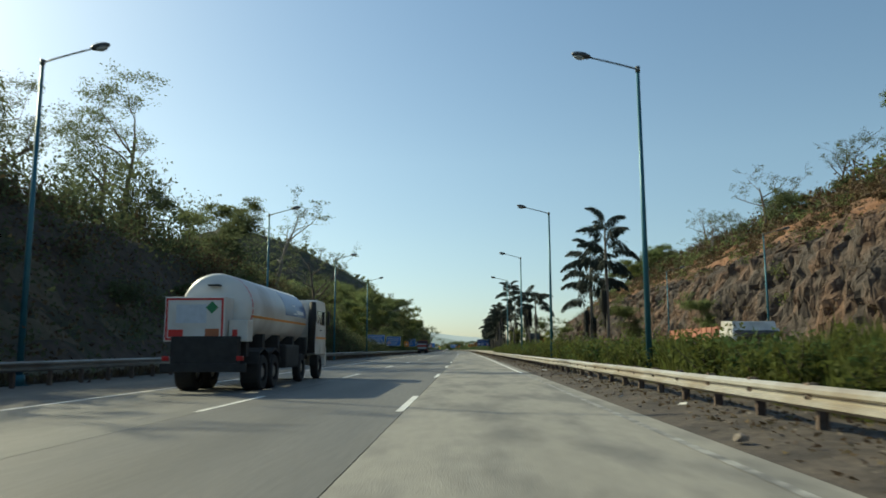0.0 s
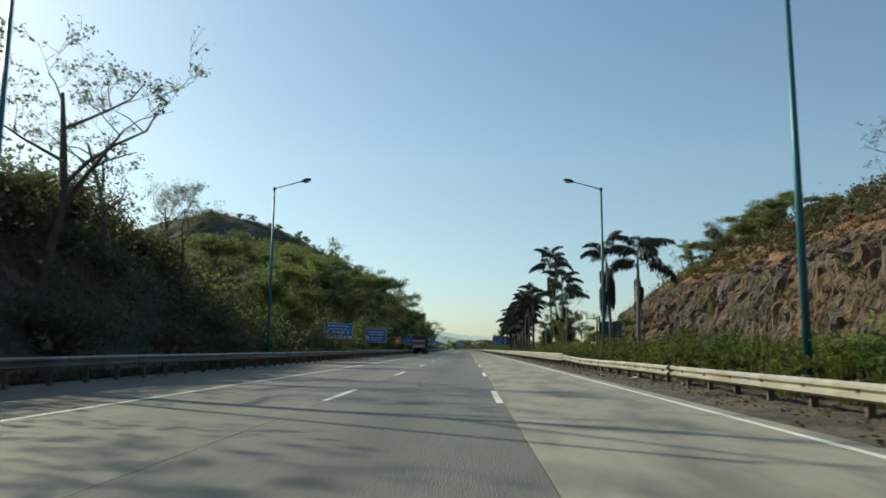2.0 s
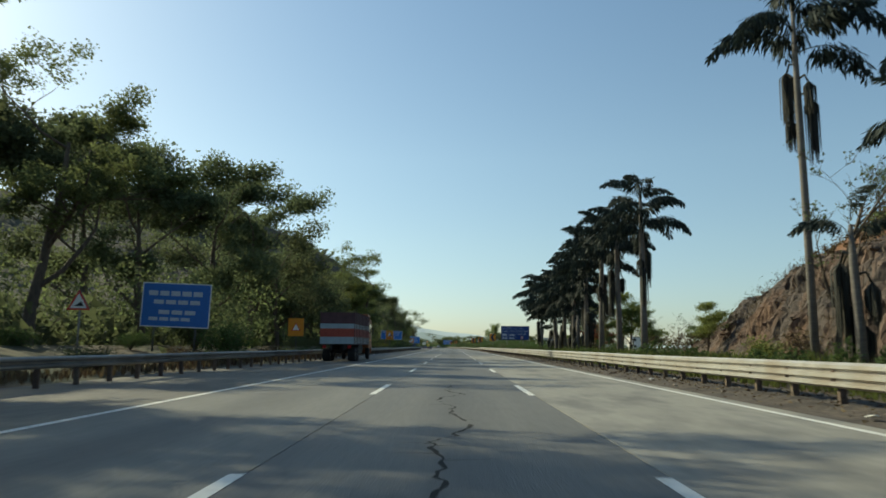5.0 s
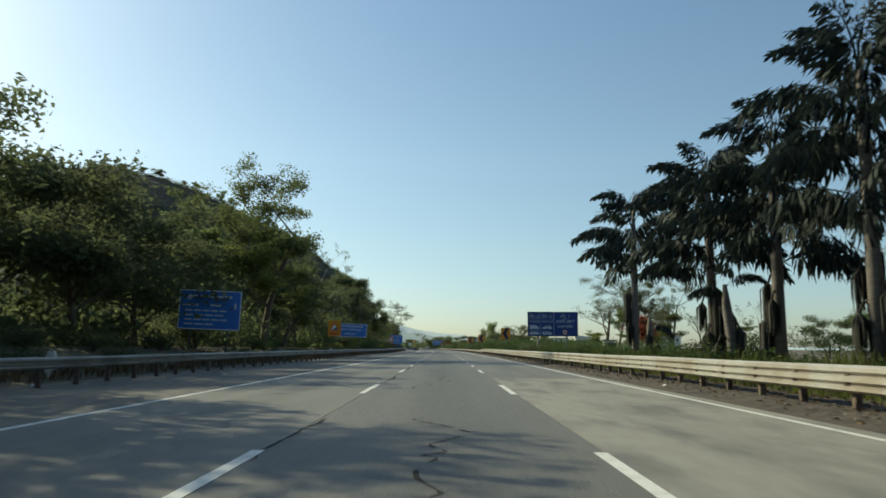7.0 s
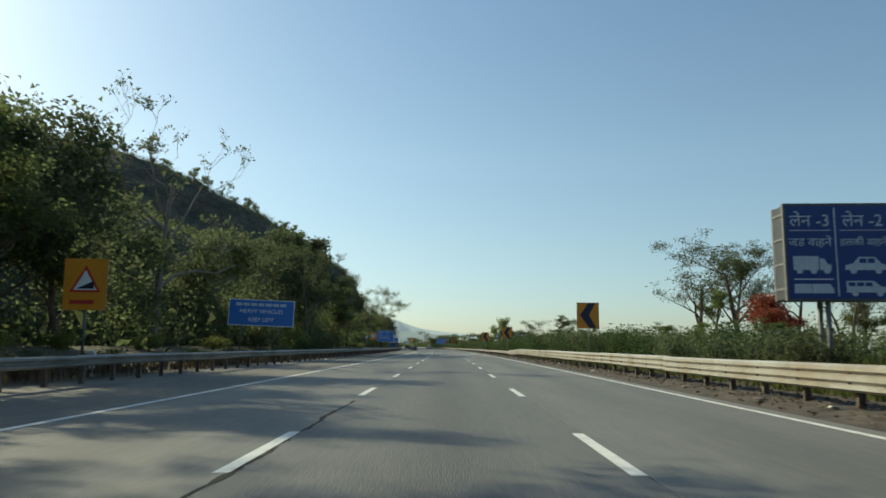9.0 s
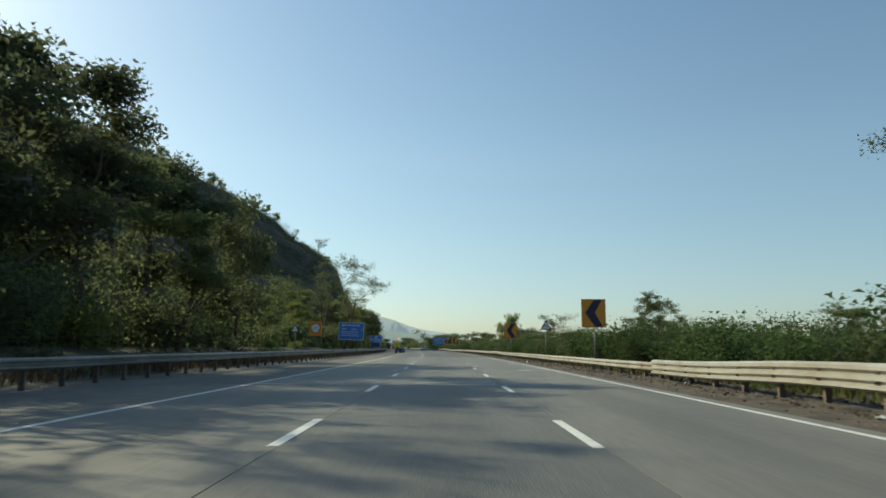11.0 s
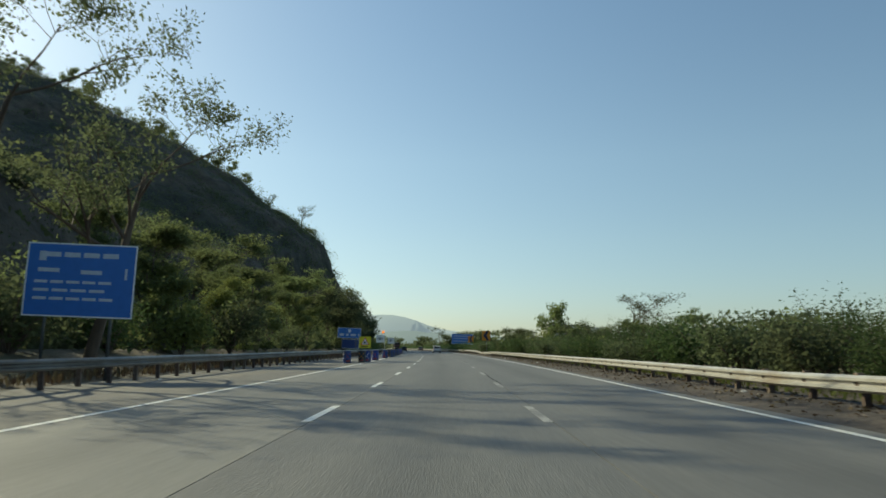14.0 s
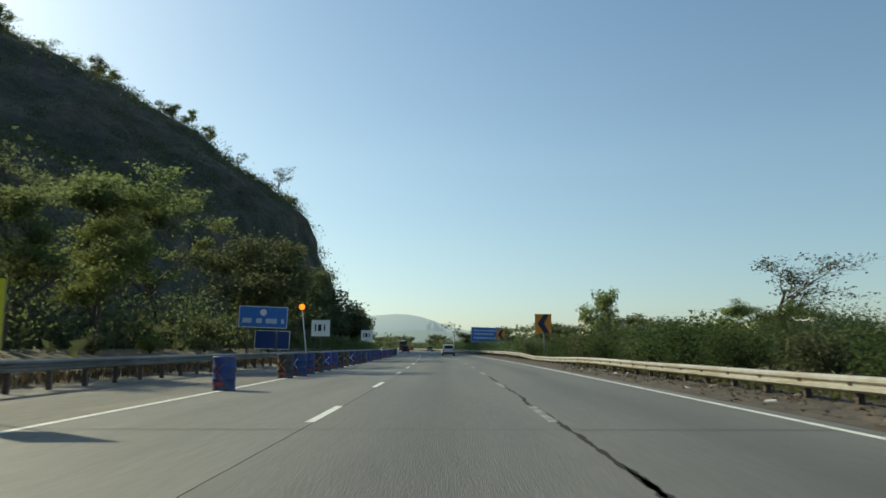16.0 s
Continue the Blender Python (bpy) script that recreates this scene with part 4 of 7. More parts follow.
words("SLOW", 0.3, pose(0, -0.021, 2.95, 90, 0, 0), BLACK, back)

ob = thing("warning_sign", put(181.5, -15.3, 0, 3), "small white triangular warning sign with a red rim", "warning sign")
bm = bmesh.new()
prism(bm, [(-0.48, 2.5), (0.48, 2.5), (0, 3.36)], -0.008, 0.02)
back = part("panel", bm, SIGN_BACK, ob)
sign_posts(ob, [0], 2.9, 0.04, SIGN_BACK)
triangle_warning(back, 0, 2.505, 0.94, RED)
bm = bmesh.new()
prism(bm, [(-0.2, 2.66), (0.22, 2.66), (0.1, 2.86), (-0.02, 2.76)], -0.0235, -0.0205)
part("picture", bm, BLACK, back)
ob = thing("warning_sign", put(214.0, -13.4, 0, 3), "small orange-yellow sign on a post", "warning sign")
back = sign_panel(ob, 1.3, 1.5, 1.9, ORANGE, ORANGE, 0.04, 0.02)
sign_posts(ob, [0], 3.0, 0.04)
triangle_warning(back, 0, 2.35, 0.8, RED)

ob = thing("work_sign", put(487.8, -7.25, 0, 3), "yellow roadwork sign with a red triangle on a stand", "warning sign")
back = sign_panel(ob, 1.12, 1.08, 1.12, YELLOW, YELLOW, 0.03, 0.02)
sign_posts(ob, [-0.35, 0.35], 1.9, 0.025)
triangle_warning(back, 0, 1.4, 0.84, RED)
bm = bmesh.new()
prism(bm, [(-0.16, 1.5), (-0.05, 1.5), (0.0, 1.62), (0.1, 1.5), (0.2, 1.5), (0.06, 1.72), (-0.1, 1.75)], -0.026, -0.022)
part("picture", bm, BLACK, back)
bars(back, [(-0.42, 0.42, 1.2, 0.09)], BLACK)
for s, la in ((526.6, -8.2), (556.0, -7.6)):
    ob = thing("work_sign", put(s, la, 0, 3), "white square work sign on a thin post beside drums", "road sign", "white work signs")
    back = sign_panel(ob, 1.25, 1.1, 1.9, WHITE, WHITE, 0.03, 0.02)
    sign_posts(ob, [0], 2.7, 0.03)
    bars(back, [(-0.4, -0.28, 2.25, 0.45), (-0.18, 0.1, 2.25, 0.45), (0.2, 0.32, 2.25, 0.45)], BLACK)

ob = thing("warning_light", put(513.7, -6.9, 0, 0), "tilted thin pole with a lit amber warning lamp", "warning light")
bm = bmesh.new()
tube(bm, [(0.15, 0, 0), (-0.2, 0, 3.05)], [0.03, 0.025], 8)
part("pole", bm, WHITE, ob)
bm = bmesh.new()
box(bm, (-0.35, -0.02, 3.0), (-0.07, 0.1, 3.35), 0.03)
hd = part("housing", bm, BLACK, ob)
bm = bmesh.new()
bmesh.ops.create_uvsphere(bm, u_segments=14, v_segments=8, radius=0.15, matrix=pose(-0.21, -0.03, 3.18) @ Matrix.Diagonal((1, 0.45, 1, 1)))
part("lens", bm, AMBER, hd, "lit amber lens")

ob = thing("billboard", put(141.8, 16.4, 0, -6), "back of a dark framed billboard on stone footings", "billboard")
bm = bmesh.new()
box(bm, (-1.15, 0.05, 1.7), (1.15, 0.09, 4.15))
part("panel", bm, material("dark billboard back", (0.1, 0.115, 0.112), 0.7, vary=0.25, scale=2), ob)
for k in range(4):
    bm = bmesh.new()
    x = -1.12 + k * 0.747
    box(bm, (x - 0.04, -0.02, 1.7), (x + 0.04, 0.05, 4.15))
    part("upright", bm, DARK_STEEL, ob)
for k in range(4):
    bm = bmesh.new()
    zz = 1.72 + k * 0.8
    box(bm, (-1.15, -0.055, zz - 0.035), (1.15, -0.021, zz + 0.035))
    part("crossbar", bm, DARK_STEEL, ob)
for x in (-1.2, 0.3):
    bm = bmesh.new()
    box(bm, (x - 0.28, -0.1, -0.2), (x + 0.28, 0.4, 1.68 if x < 0 else 1.3), 0.03)
    part("footing", bm, STONE, ob)
bm = bmesh.new()
box(bm, (-0.9, 0.02, -0.2), (1.1, 0.32, 1.55), 0.03)
part("footing_wall", bm, STONE, ob)
for x in (-1.45, -1.2):
    bm = bmesh.new()
    tube(bm, [(x, -0.3, -0.1), (x, -0.3, 5.2 + x * 0.4)], [0.1, 0.09], 8)
    part("post", bm, DARK_STEEL, ob)


# ---- trees ----
def grow(rng, height, spread, levels, first=0.3, lean=0.1, thick=None, fork=3, droop=0.0):
    """Limbs as (points, radii) and the places of the outer twigs."""
    limbs, tips = [], []
    r0 = thick or height * 0.022

    def limb(p, d, length, r, level):
        pts, radii, n = [p], [r], (5, 4, 3, 2, 2)[level]
        for i in range(n):
            d = (d + Vector(rng.normal(size=3)) * (0.08 if level == 0 else 0.2) + Vector((0, 0, 0.06 - droop * level))).normalized()
            p = p + d * length / n
            pts.append(p)
            radii.append(max(r * (1 - 0.72 * (i + 1) / n), 0.008))
        limbs.append((pts, radii))
        if level >= levels:
            tips.extend(pts[1:])
            return
        if level == levels - 1:
            tips.append(pts[-1])
        kids = fork + (2 if level == 0 else 0)
        for k in range(kids):
            at = first + (1 - first) * (k + rng.uniform(0.2, 0.9)) / kids if level == 0 else rng.uniform(0.35, 1.0)
            i = min(int(at * n), n - 1)
            q = pts[i].lerp(pts[i + 1], at * n - i)
            turn = rng.uniform(0, 2 * math.pi)
            out = Vector((math.cos(turn), math.sin(turn), rng.uniform(0.1, 0.9)))
            kid = (out * spread + d * 0.5).normalized()
            limb(q, kid, length * rng.uniform(0.42, 0.62), max(radii[i] * 0.55, 0.012), level + 1)

    limb(Vector((0, 0, -0.3)), Vector((rng.normal() * lean, rng.normal() * lean, 1)).normalized(), height * 0.72, r0, 0)
    return limbs, tips


def limb_mesh(name, limbs, mat, sides=6):
    bm = bmesh.new()
    for pts, radii in limbs:
        tube(bm, pts, radii, sides if radii[0] > 0.05 else 3, False)
    return finish(bm, name, mat)


def tree(name, seed, height, spread, levels, leaves, leaf, leafsize, clump, bark, label, first=0.3, fork=3, flat=0.0, low=0.7):
    rng = np.random.default_rng(seed)
    limbs, tips = grow(rng, height, spread, levels, first, 0.08, None, fork)
    ob = thing(name, Matrix(), label, "tree", "roadside trees")
    part("trunk", limb_mesh("trunk", limbs, bark), bark, ob)
    if leaves:
        t = np.array([tuple(p) for p in tips])
        t = t[t[:, 2] > height * 0.22]
        share = rng.gamma(1.8, 1.0, len(t))
        share /= share.sum()
        c = t[rng.choice(len(t), leaves, p=share)] + rng.normal(size=(leaves, 3)).clip(-1.7, 1.7) * (clump, clump, clump * low)
        part("crown", leaf_mesh("crown", c, leafsize * rng.uniform(0.6, 1.3, leaves), leaf, rng, flat), leaf, ob)
    return ob


HIDE = Matrix.Translation((0, -260, 0))
KINDS = {
    "dense": tree("leafy_tree", 11, 11, 0.85, 3, 10000, LEAF_DARK, 0.21, 0.62, BARK, "dense dark green tree with a rounded crown", 0.15, 4, 0.0, 0.85),
    "dense2": tree("leafy_tree", 12, 11, 1.0, 3, 10000, LEAF_DARK, 0.21, 0.66, BARK, "dense dark green tree with a broad crown", 0.12, 4, 0.0, 0.85),
    "mid": tree("leafy_tree", 13, 11, 0.95, 3, 11000, LEAF, 0.14, 0.36, BARK, "green tree with an open feathery crown", 0.25, 4, 0.3, 0.65),
    "mid2": tree("leafy_tree", 14, 11, 1.15, 3, 11000, LEAF, 0.135, 0.32, BARK, "green tree with spreading tiers of leaves", 0.3, 4, 0.5, 0.55),
    "spread": tree("leafy_tree", 33, 20, 1.35, 3, 24000, LEAF, 0.19, 0.5, BARK, "large tree with a wide spreading crown on bare limbs", 0.35, 5, 0.3, 0.6),
    "yellow": tree("leafy_tree", 15, 9, 1.0, 3, 9000, LEAF_YELLOW, 0.15, 0.4, BARK, "yellow-green sunlit tree with a loose crown", 0.15, 4),
    "open": tree("leafy_tree", 16, 12, 1.0, 3, 5200, LEAF_DARK, 0.1, 0.27, BARK, "tall thin tree with sparse green leaves", 0.35, 4),
    "bare": tree("bare_tree", 17, 12, 0.8, 4, 900, LEAF_DARK, 0.13, 0.15, BARE_BARK, "almost bare tree with fine upward twigs", 0.4, 3),
    "bare2": tree("bare_tree", 18, 11, 1.0, 4, 700, LEAF_DARK, 0.12, 0.15, BARK, "bare grey tree with spreading twigs", 0.3, 3),
    "red": tree("flowering_tree", 19, 6, 1.2, 3, 6000, LEAF_RED, 0.15, 0.4, BARK, "low tree covered in red blossom", 0.2, 4),
    "fan": tree("bare_tree", 24, 8, 1.5, 4, 900, LEAF_DARK, 0.13, 0.25, BARK, "small spreading tree with dark bare limbs", 0.55, 4),
    "tall": tree("leafy_tree", 22, 20, 1.1, 4, 15000, LEAF, 0.175, 0.5, BARK, "tall green tree with an airy spreading crown", 0.25, 3, 0.4, 0.6),
    "tall_dense": tree("leafy_tree", 23, 20, 0.95, 4, 18000, LEAF_DARK, 0.25, 0.8, BARK, "tall dark green tree with a heavy crown", 0.15, 3, 0.0, 0.6),
    "far_light": tree("leafy_tree", 21, 11, 0.95, 2, 2600, LEAF, 0.36, 0.7, BARK, "distant sunlit green tree", 0.2, 4, 0.3),
    "far": tree("leafy_tree", 20, 11, 0.95, 2, 2600, LEAF_DARK, 0.42, 0.8, BARK, "distant dark green tree beyond the bend", 0.15, 4),
}
SIZE = {k: max(v.co.z for o in t.children for v in o.data.vertices) for k, t in KINDS.items()}
USED = set()


def plant(kind, s, lat, height, z=None, wide=1.0, turn=None, label="", lean=0.0):
    if height > 14.5 and s < 500:
        kind = {"mid": "tall", "mid2": "tall", "dense": "tall_dense", "dense2": "tall_dense"}.get(kind, kind)
    if s > 585 and kind in ("dense", "dense2", "mid", "mid2", "yellow"):
        kind = "far" if kind.startswith("dense") else "far_light"
    k = max(height, 2.0) / SIZE[kind]
    if z is None:
        z = float(max(bank_height(s, np.float64(lat)) if lat < 0 else 0.0, 0.0)) - 0.1
    m = put(s, lat, z) @ pose(0, 0, 0, 0, lean, 0) @ pose(0, 0, 0, 0, 0, random.uniform(0, 360) if turn is None else turn) @ Matrix.Diagonal((k * wide, k * wide, k, 1))
    src = KINDS[kind]
    if kind not in USED:
        USED.add(kind)
        src.matrix_basis = m
        ob = src
    else:
        ob = copy_thing(src, Matrix())
        ob.matrix_basis = m
    if label:
        ob["label"] = label
    return ob


def on_hill(s, lat):
    p = xyz(s, lat, 300)
    hit = HILL_TREE.ray_cast(p, Vector((0, 0, -1)))[0]
    return max(hit.z if hit else -0.3, float(bank_height(s, np.float64(lat))) - 0.3)


# large trees on the left, from the start of the way to its end: kind, place, height of the top, width
for kind, s, la, h, wide in (
        ("open", 60, -25, 23.5, 1.5), ("open", 66, -30, 22.5, 1.6), ("open", 50, -32, 23, 1.5), ("dense2", 57, -22, 14, 1.3), ("dense2", 72, -20, 15, 1.2), ("mid2", 74, -23, 17.5, 1.2), ("dense2", 40, -29, 19, 1.2), ("mid", 78, -27, 17, 1.2),
        ("bare", 87, -19.5, 20.5, 1.6), ("bare2", 91, -16.2, 17, 1.3), ("bare", 99, -17.5, 15, 1.1), ("bare2", 83, -24, 17, 1.1), ("bare", 34, -29, 23, 1.0),
        ("open", 112, -20, 13.5, 1.2), ("bare2", 106, -16, 10, 1.3), ("mid", 122, -20, 11.2, 1.3), ("yellow", 133, -19, 9, 1.3), ("mid2", 131, -25, 11.5, 1.2),
        ("mid2", 150, -21.5, 13.2, 1.3), ("spread", 170, -20.3, 17.4, 1.5), ("mid2", 160, -22, 14.2, 1.2), ("mid2", 178, -24, 18, 1.3), ("yellow", 143, -18.5, 7.5, 1.3),
        ("mid", 186, -20, 17.5, 1.3), ("dense2", 199, -20, 15.5, 1.4), ("dense", 211, -20.5, 16.0, 1.4), ("dense2", 222, -20, 16.8, 1.3), ("dense", 232, -20, 12.5, 1.3), ("dense", 226, -17.8, 14.5, 1.3),
        ("dense2", 243, -21, 11.4, 1.5), ("dense", 251, -20, 11.8, 1.4), ("dense", 261, -21, 11.2, 1.5), ("dense2", 268, -20, 11.0, 1.3), ("dense", 247, -26, 14.4, 1.6), ("dense2", 258, -27, 14.2, 1.6), ("dense", 238, -29, 14.4, 1.5), ("dense", 191, -26, 16.5, 1.5), ("dense2", 206, -27, 17.5, 1.5), ("mid", 173, -29, 17, 1.5), ("dense2", 147, -30, 14.4, 1.5), ("mid", 158, -31, 16.5, 1.4), ("mid2", 167, -32, 17.5, 1.4), ("mid", 182, -31, 18, 1.4),
        ("yellow", 274, -19, 12, 1.3), ("spread", 278.5, -16.6, 19.6, 1.4), ("dense2", 293, -24, 13.5, 1.5), ("mid", 277, -22, 13.5, 1.4), ("dense", 303, -27, 14.4, 1.5), ("mid2", 286, -19, 15.5, 1.2), ("dense", 290, -21, 9.5, 1.3),
        ("dense2", 301, -21, 13.5, 1.4), ("yellow", 304, -18.5, 9.5, 1.3), ("dense", 318, -22, 11, 1.4), ("mid", 295, -18.5, 12, 1.3),
        ("dense2", 332, -21, 11, 1.4), ("open", 347, -14.6, 13.2, 1.0), ("bare2", 341, -17, 13, 1.1), ("dense", 349, -20, 12, 1.3), ("dense2", 360, -19, 14.5, 1.6), ("dense", 366, -25, 16.5, 1.5),
        ("dense", 371, -20, 16, 1.6), ("dense2", 380, -19.5, 15.5, 1.5), ("dense", 385, -15.5, 12.5, 1.1), ("yellow", 393, -19, 7.5, 1.2), ("mid", 376, -16.5, 11, 1.3), ("bare", 378, -21, 19, 1.0),
        ("yellow", 403, -19, 7.5, 1.3), ("mid", 412, -20, 8, 1.4), ("yellow", 423, -18.5, 7, 1.3), ("mid2", 430, -20, 8.5, 1.3),
        ("yellow", 462, -18, 6.5, 1.4), ("mid", 465, -18, 10.5, 1.3), ("mid", 470, -25, 13.5, 1.3), ("mid2", 487, -25, 12.5, 1.3), ("mid2", 479, -17.5, 9.3, 1.15),
        ("yellow", 471, -17.5, 6.5, 1.3), ("mid", 485, -19, 8.5, 1.4), ("yellow", 493, -17.5, 7, 1.4), ("mid2", 498, -20, 9, 1.3), ("mid", 507, -18.5, 9, 1.3), ("yellow", 512, -17.0, 8, 1.3),
        ("mid", 519, -20, 12.5, 1.4), ("mid2", 531, -20, 13.5, 1.4), ("dense2", 545, -19, 12.5, 1.4), ("dense", 558, -18.5, 12.5, 1.3), ("dense2", 572, -18.5, 12, 1.3),
        ("dense", 590, -18, 11, 1.4), ("dense2", 608, -18, 10, 1.4), ("dense", 630, -17.5, 10, 1.4), ("dense2", 655, -17.5, 10, 1.4), ("dense", 680, -17, 11, 1.4), ("mid", 706, -17, 12, 1.1),
        ("dense", 735, -18, 11, 1.4), ("dense2", 790, -17, 11, 1.4), ("dense", 850, -18, 12, 1.4), ("dense2", 930, -20, 13, 1.5)):
    z = float(bank_height(s, np.float64(la))) - 0.1 if s < 135 else max(on_hill(s, la), -0.1)
    plant(kind, s, la, h - z, z, wide * (h - z > 0) * (0.8 if h - z > 12 else 1.0))
plant("bare", 320, -20.5, 19.5, 0.0, 0.95, 21)
plant("open", 447, -14.6, 13.6, -0.1, 1.05, 280, lean=6)
plant("open", 442, -18.0, 16.0, 0.2, 0.95, 274, lean=6)
# trees on the skyline of the hill
for s, la, h, kind in ((690, -41.0, 9.5, "fan"), (690, -53, 8.0, "open"), (692, -58, 7.5, "bare"), (694, -47, 4.5, "mid"), (700, -26.0, 7, "open"), (699, -27.5, 5, "bare2"), (682, -92, 7.5, "mid"),
                       (668, -111, 9, "mid"), (664, -118, 9, "mid2"), (690, -36.5, 3.5, "mid")):
    plant(kind, s, la, h, on_hill(s, la) - 0.3, 1.5 if kind == "fan" else 1.25 if kind == "bare2" else 1.0)
rk = random.Random(77)
for k in range(36):
    la = -(50 + 4.0 * k) + rk.uniform(-1.5, 1.5)
    s = 691 - 0.18 * (-la - 50) + rk.uniform(-6, 4)
    plant(rk.choice(("far", "mid", "open", "far", "mid2", "yellow", "bare")), s, la, rk.uniform(2.5, 6.5), on_hill(s, la) - 0.3, rk.uniform(0.9, 1.5))

# right side: hilltop trees, then the trees beyond the shrubs
for kind, s, la, h, wide in (("bare2", 106, 46, 12.5, 1.3), ("bare2", 113, 44, 8, 1.2), ("open", 117, 45, 7.5, 1.1), ("bare", 124, 45, 7, 1.2), ("dense", 99, 47, 5, 1.6), ("bare2", 70, 47, 9, 1.2), ("bare", 128, 46, 8.5, 1.3), ("bare2", 133, 45, 8, 1.3), ("open", 85, 48, 7, 1.2), ("mid", 76, 50, 8, 1.3), ("bare2", 96, 53, 8, 1.2), ("bare", 140, 46, 7, 1.3),
                             ("mid", 60, 50, 9, 1.2), ("mid", 172, 47, 7.5, 1.6), ("yellow", 178, 45, 7.0, 1.5), ("dense", 165, 50, 3.6, 1.8), ("dense2", 184, 49, 6, 1.6), ("bare2", 196, 45, 5.5, 1.3), ("open", 229, 45, 7.5, 1.1),
                             ("mid", 210, 46.5, 7.5, 1.5), ("dense", 203, 50, 7, 1.6), ("bare", 222, 45, 5, 1.2), ("dense2", 215, 52, 6, 1.6), ("bare2", 218, 47, 7, 1.2), ("mid", 40, 45, 9, 1.3), ("open", 52, 42, 8, 1.2),
                             ("bare2", 148, 51.5, 10, 1.3), ("mid", 157, 48, 3.4, 1.6), ("mid2", 205, 57, 8.5, 1.5), ("mid", 209, 59, 9.5, 1.3), ("dense2", 199, 56, 6.5, 1.8), ("mid", 176, 51, 6.5, 1.6), ("dense2", 120, 54, 6, 1.6), ("dense", 88, 58, 7, 1.6), ("dense2", 70, 56, 8, 1.6), ("mid", 192, 54, 7, 1.5)):
    plant(kind, s, la, h, float(rock_height(s, la)) - 0.8, wide)
for kind, s, la, h, wide in (("mid", 78, 19.5, 6.5, 1.3), ("mid", 88, 31, 8, 1.1), ("mid2", 163, 13.9, 6.5, 0.8), ("yellow", 172, 16, 5.5, 1.0), ("bare2", 182, 15.5, 11, 0.9),
                             ("mid", 196, 30, 8, 1.2), ("yellow", 232, 19, 7.5, 1.2), ("yellow", 240, 30, 7, 1.3), ("mid", 246, 24, 7, 1.3), ("fan", 330, 33.6, 8.5, 1.2), ("open", 380, 53, 17, 1.1), ("open", 378, 37, 16, 1.5), ("mid", 384, 41.5, 16.5, 0.9), ("open", 381, 45.5, 19.5, 1.4), ("mid", 268, 44, 6.0, 1.5), ("yellow", 277, 50, 6.5, 1.5), ("mid2", 288, 46, 6, 1.6), ("mid", 301, 52, 6.5, 1.5), ("dense", 318, 56, 6.5, 1.6), ("mid", 336, 50, 6, 1.6), ("dense2", 352, 54, 6.5, 1.6), ("mid2", 366, 58, 6, 1.6), ("mid", 345, 34, 4.5, 1.5), ("yellow", 360, 30, 4.5, 1.5), ("red", 363, 40.5, 8.4, 1.35), ("red", 369, 44.5, 7.4, 1.2), ("mid", 339, 40, 8.5, 1.3),
                             ("open", 387, 46.5, 19, 1.0), ("bare2", 380, 60, 12, 1.0), ("bare2", 355, 62, 11, 1.0), ("open", 396, 54, 12, 1.0), ("bare", 372, 44, 10, 1.0), ("bare2", 340, 52, 9, 1.0),
                             ("mid2", 412, 24, 7.5, 1.2), ("mid", 400, 40, 6, 1.4), ("mid2", 430, 30, 6, 1.3), ("fan", 562, 40.2, 12.3, 1.8), ("mid2", 564, 42, 7, 1.4), ("dense", 590, 55, 8, 1.4), ("mid", 585, 30, 6.5, 1.3),
                             ("mid", 680, 50, 19, 0.9), ("open", 692, 58, 15, 1.2), ("dense", 700, 62, 12, 1.5), ("dense2", 710, 46, 10, 1.5), ("dense", 730, 34, 9, 1.5), ("mid", 660, 62, 9, 1.5), ("dense", 640, 55, 8, 1.5), ("dense2", 628, 74, 7, 1.8), ("mid", 622, 90, 6.5, 1.8), ("dense", 630, 104, 7, 1.8),
                             ("dense2", 760, 24, 8, 1.4), ("dense", 800, 40, 11, 1.6), ("open", 830, 30, 14, 1.1), ("dense2", 870, 26, 9, 1.6), ("dense", 930, 18, 9, 1.6), ("dense2", 1000, 8, 10, 1.8), ("dense", 1060, 22, 11, 1.8),
                             ("dense2", 1100, -10, 10, 2.0), ("dense", 1140, 40, 12, 2.0), ("mid", 478, 21, 4.6, 1.4), ("mid2", 505, 24, 5, 1.4), ("mid", 530, 22, 5, 1.4), ("dense", 620, 27, 6, 1.6)):
    plant(kind, s, la, h, -0.1, wide)


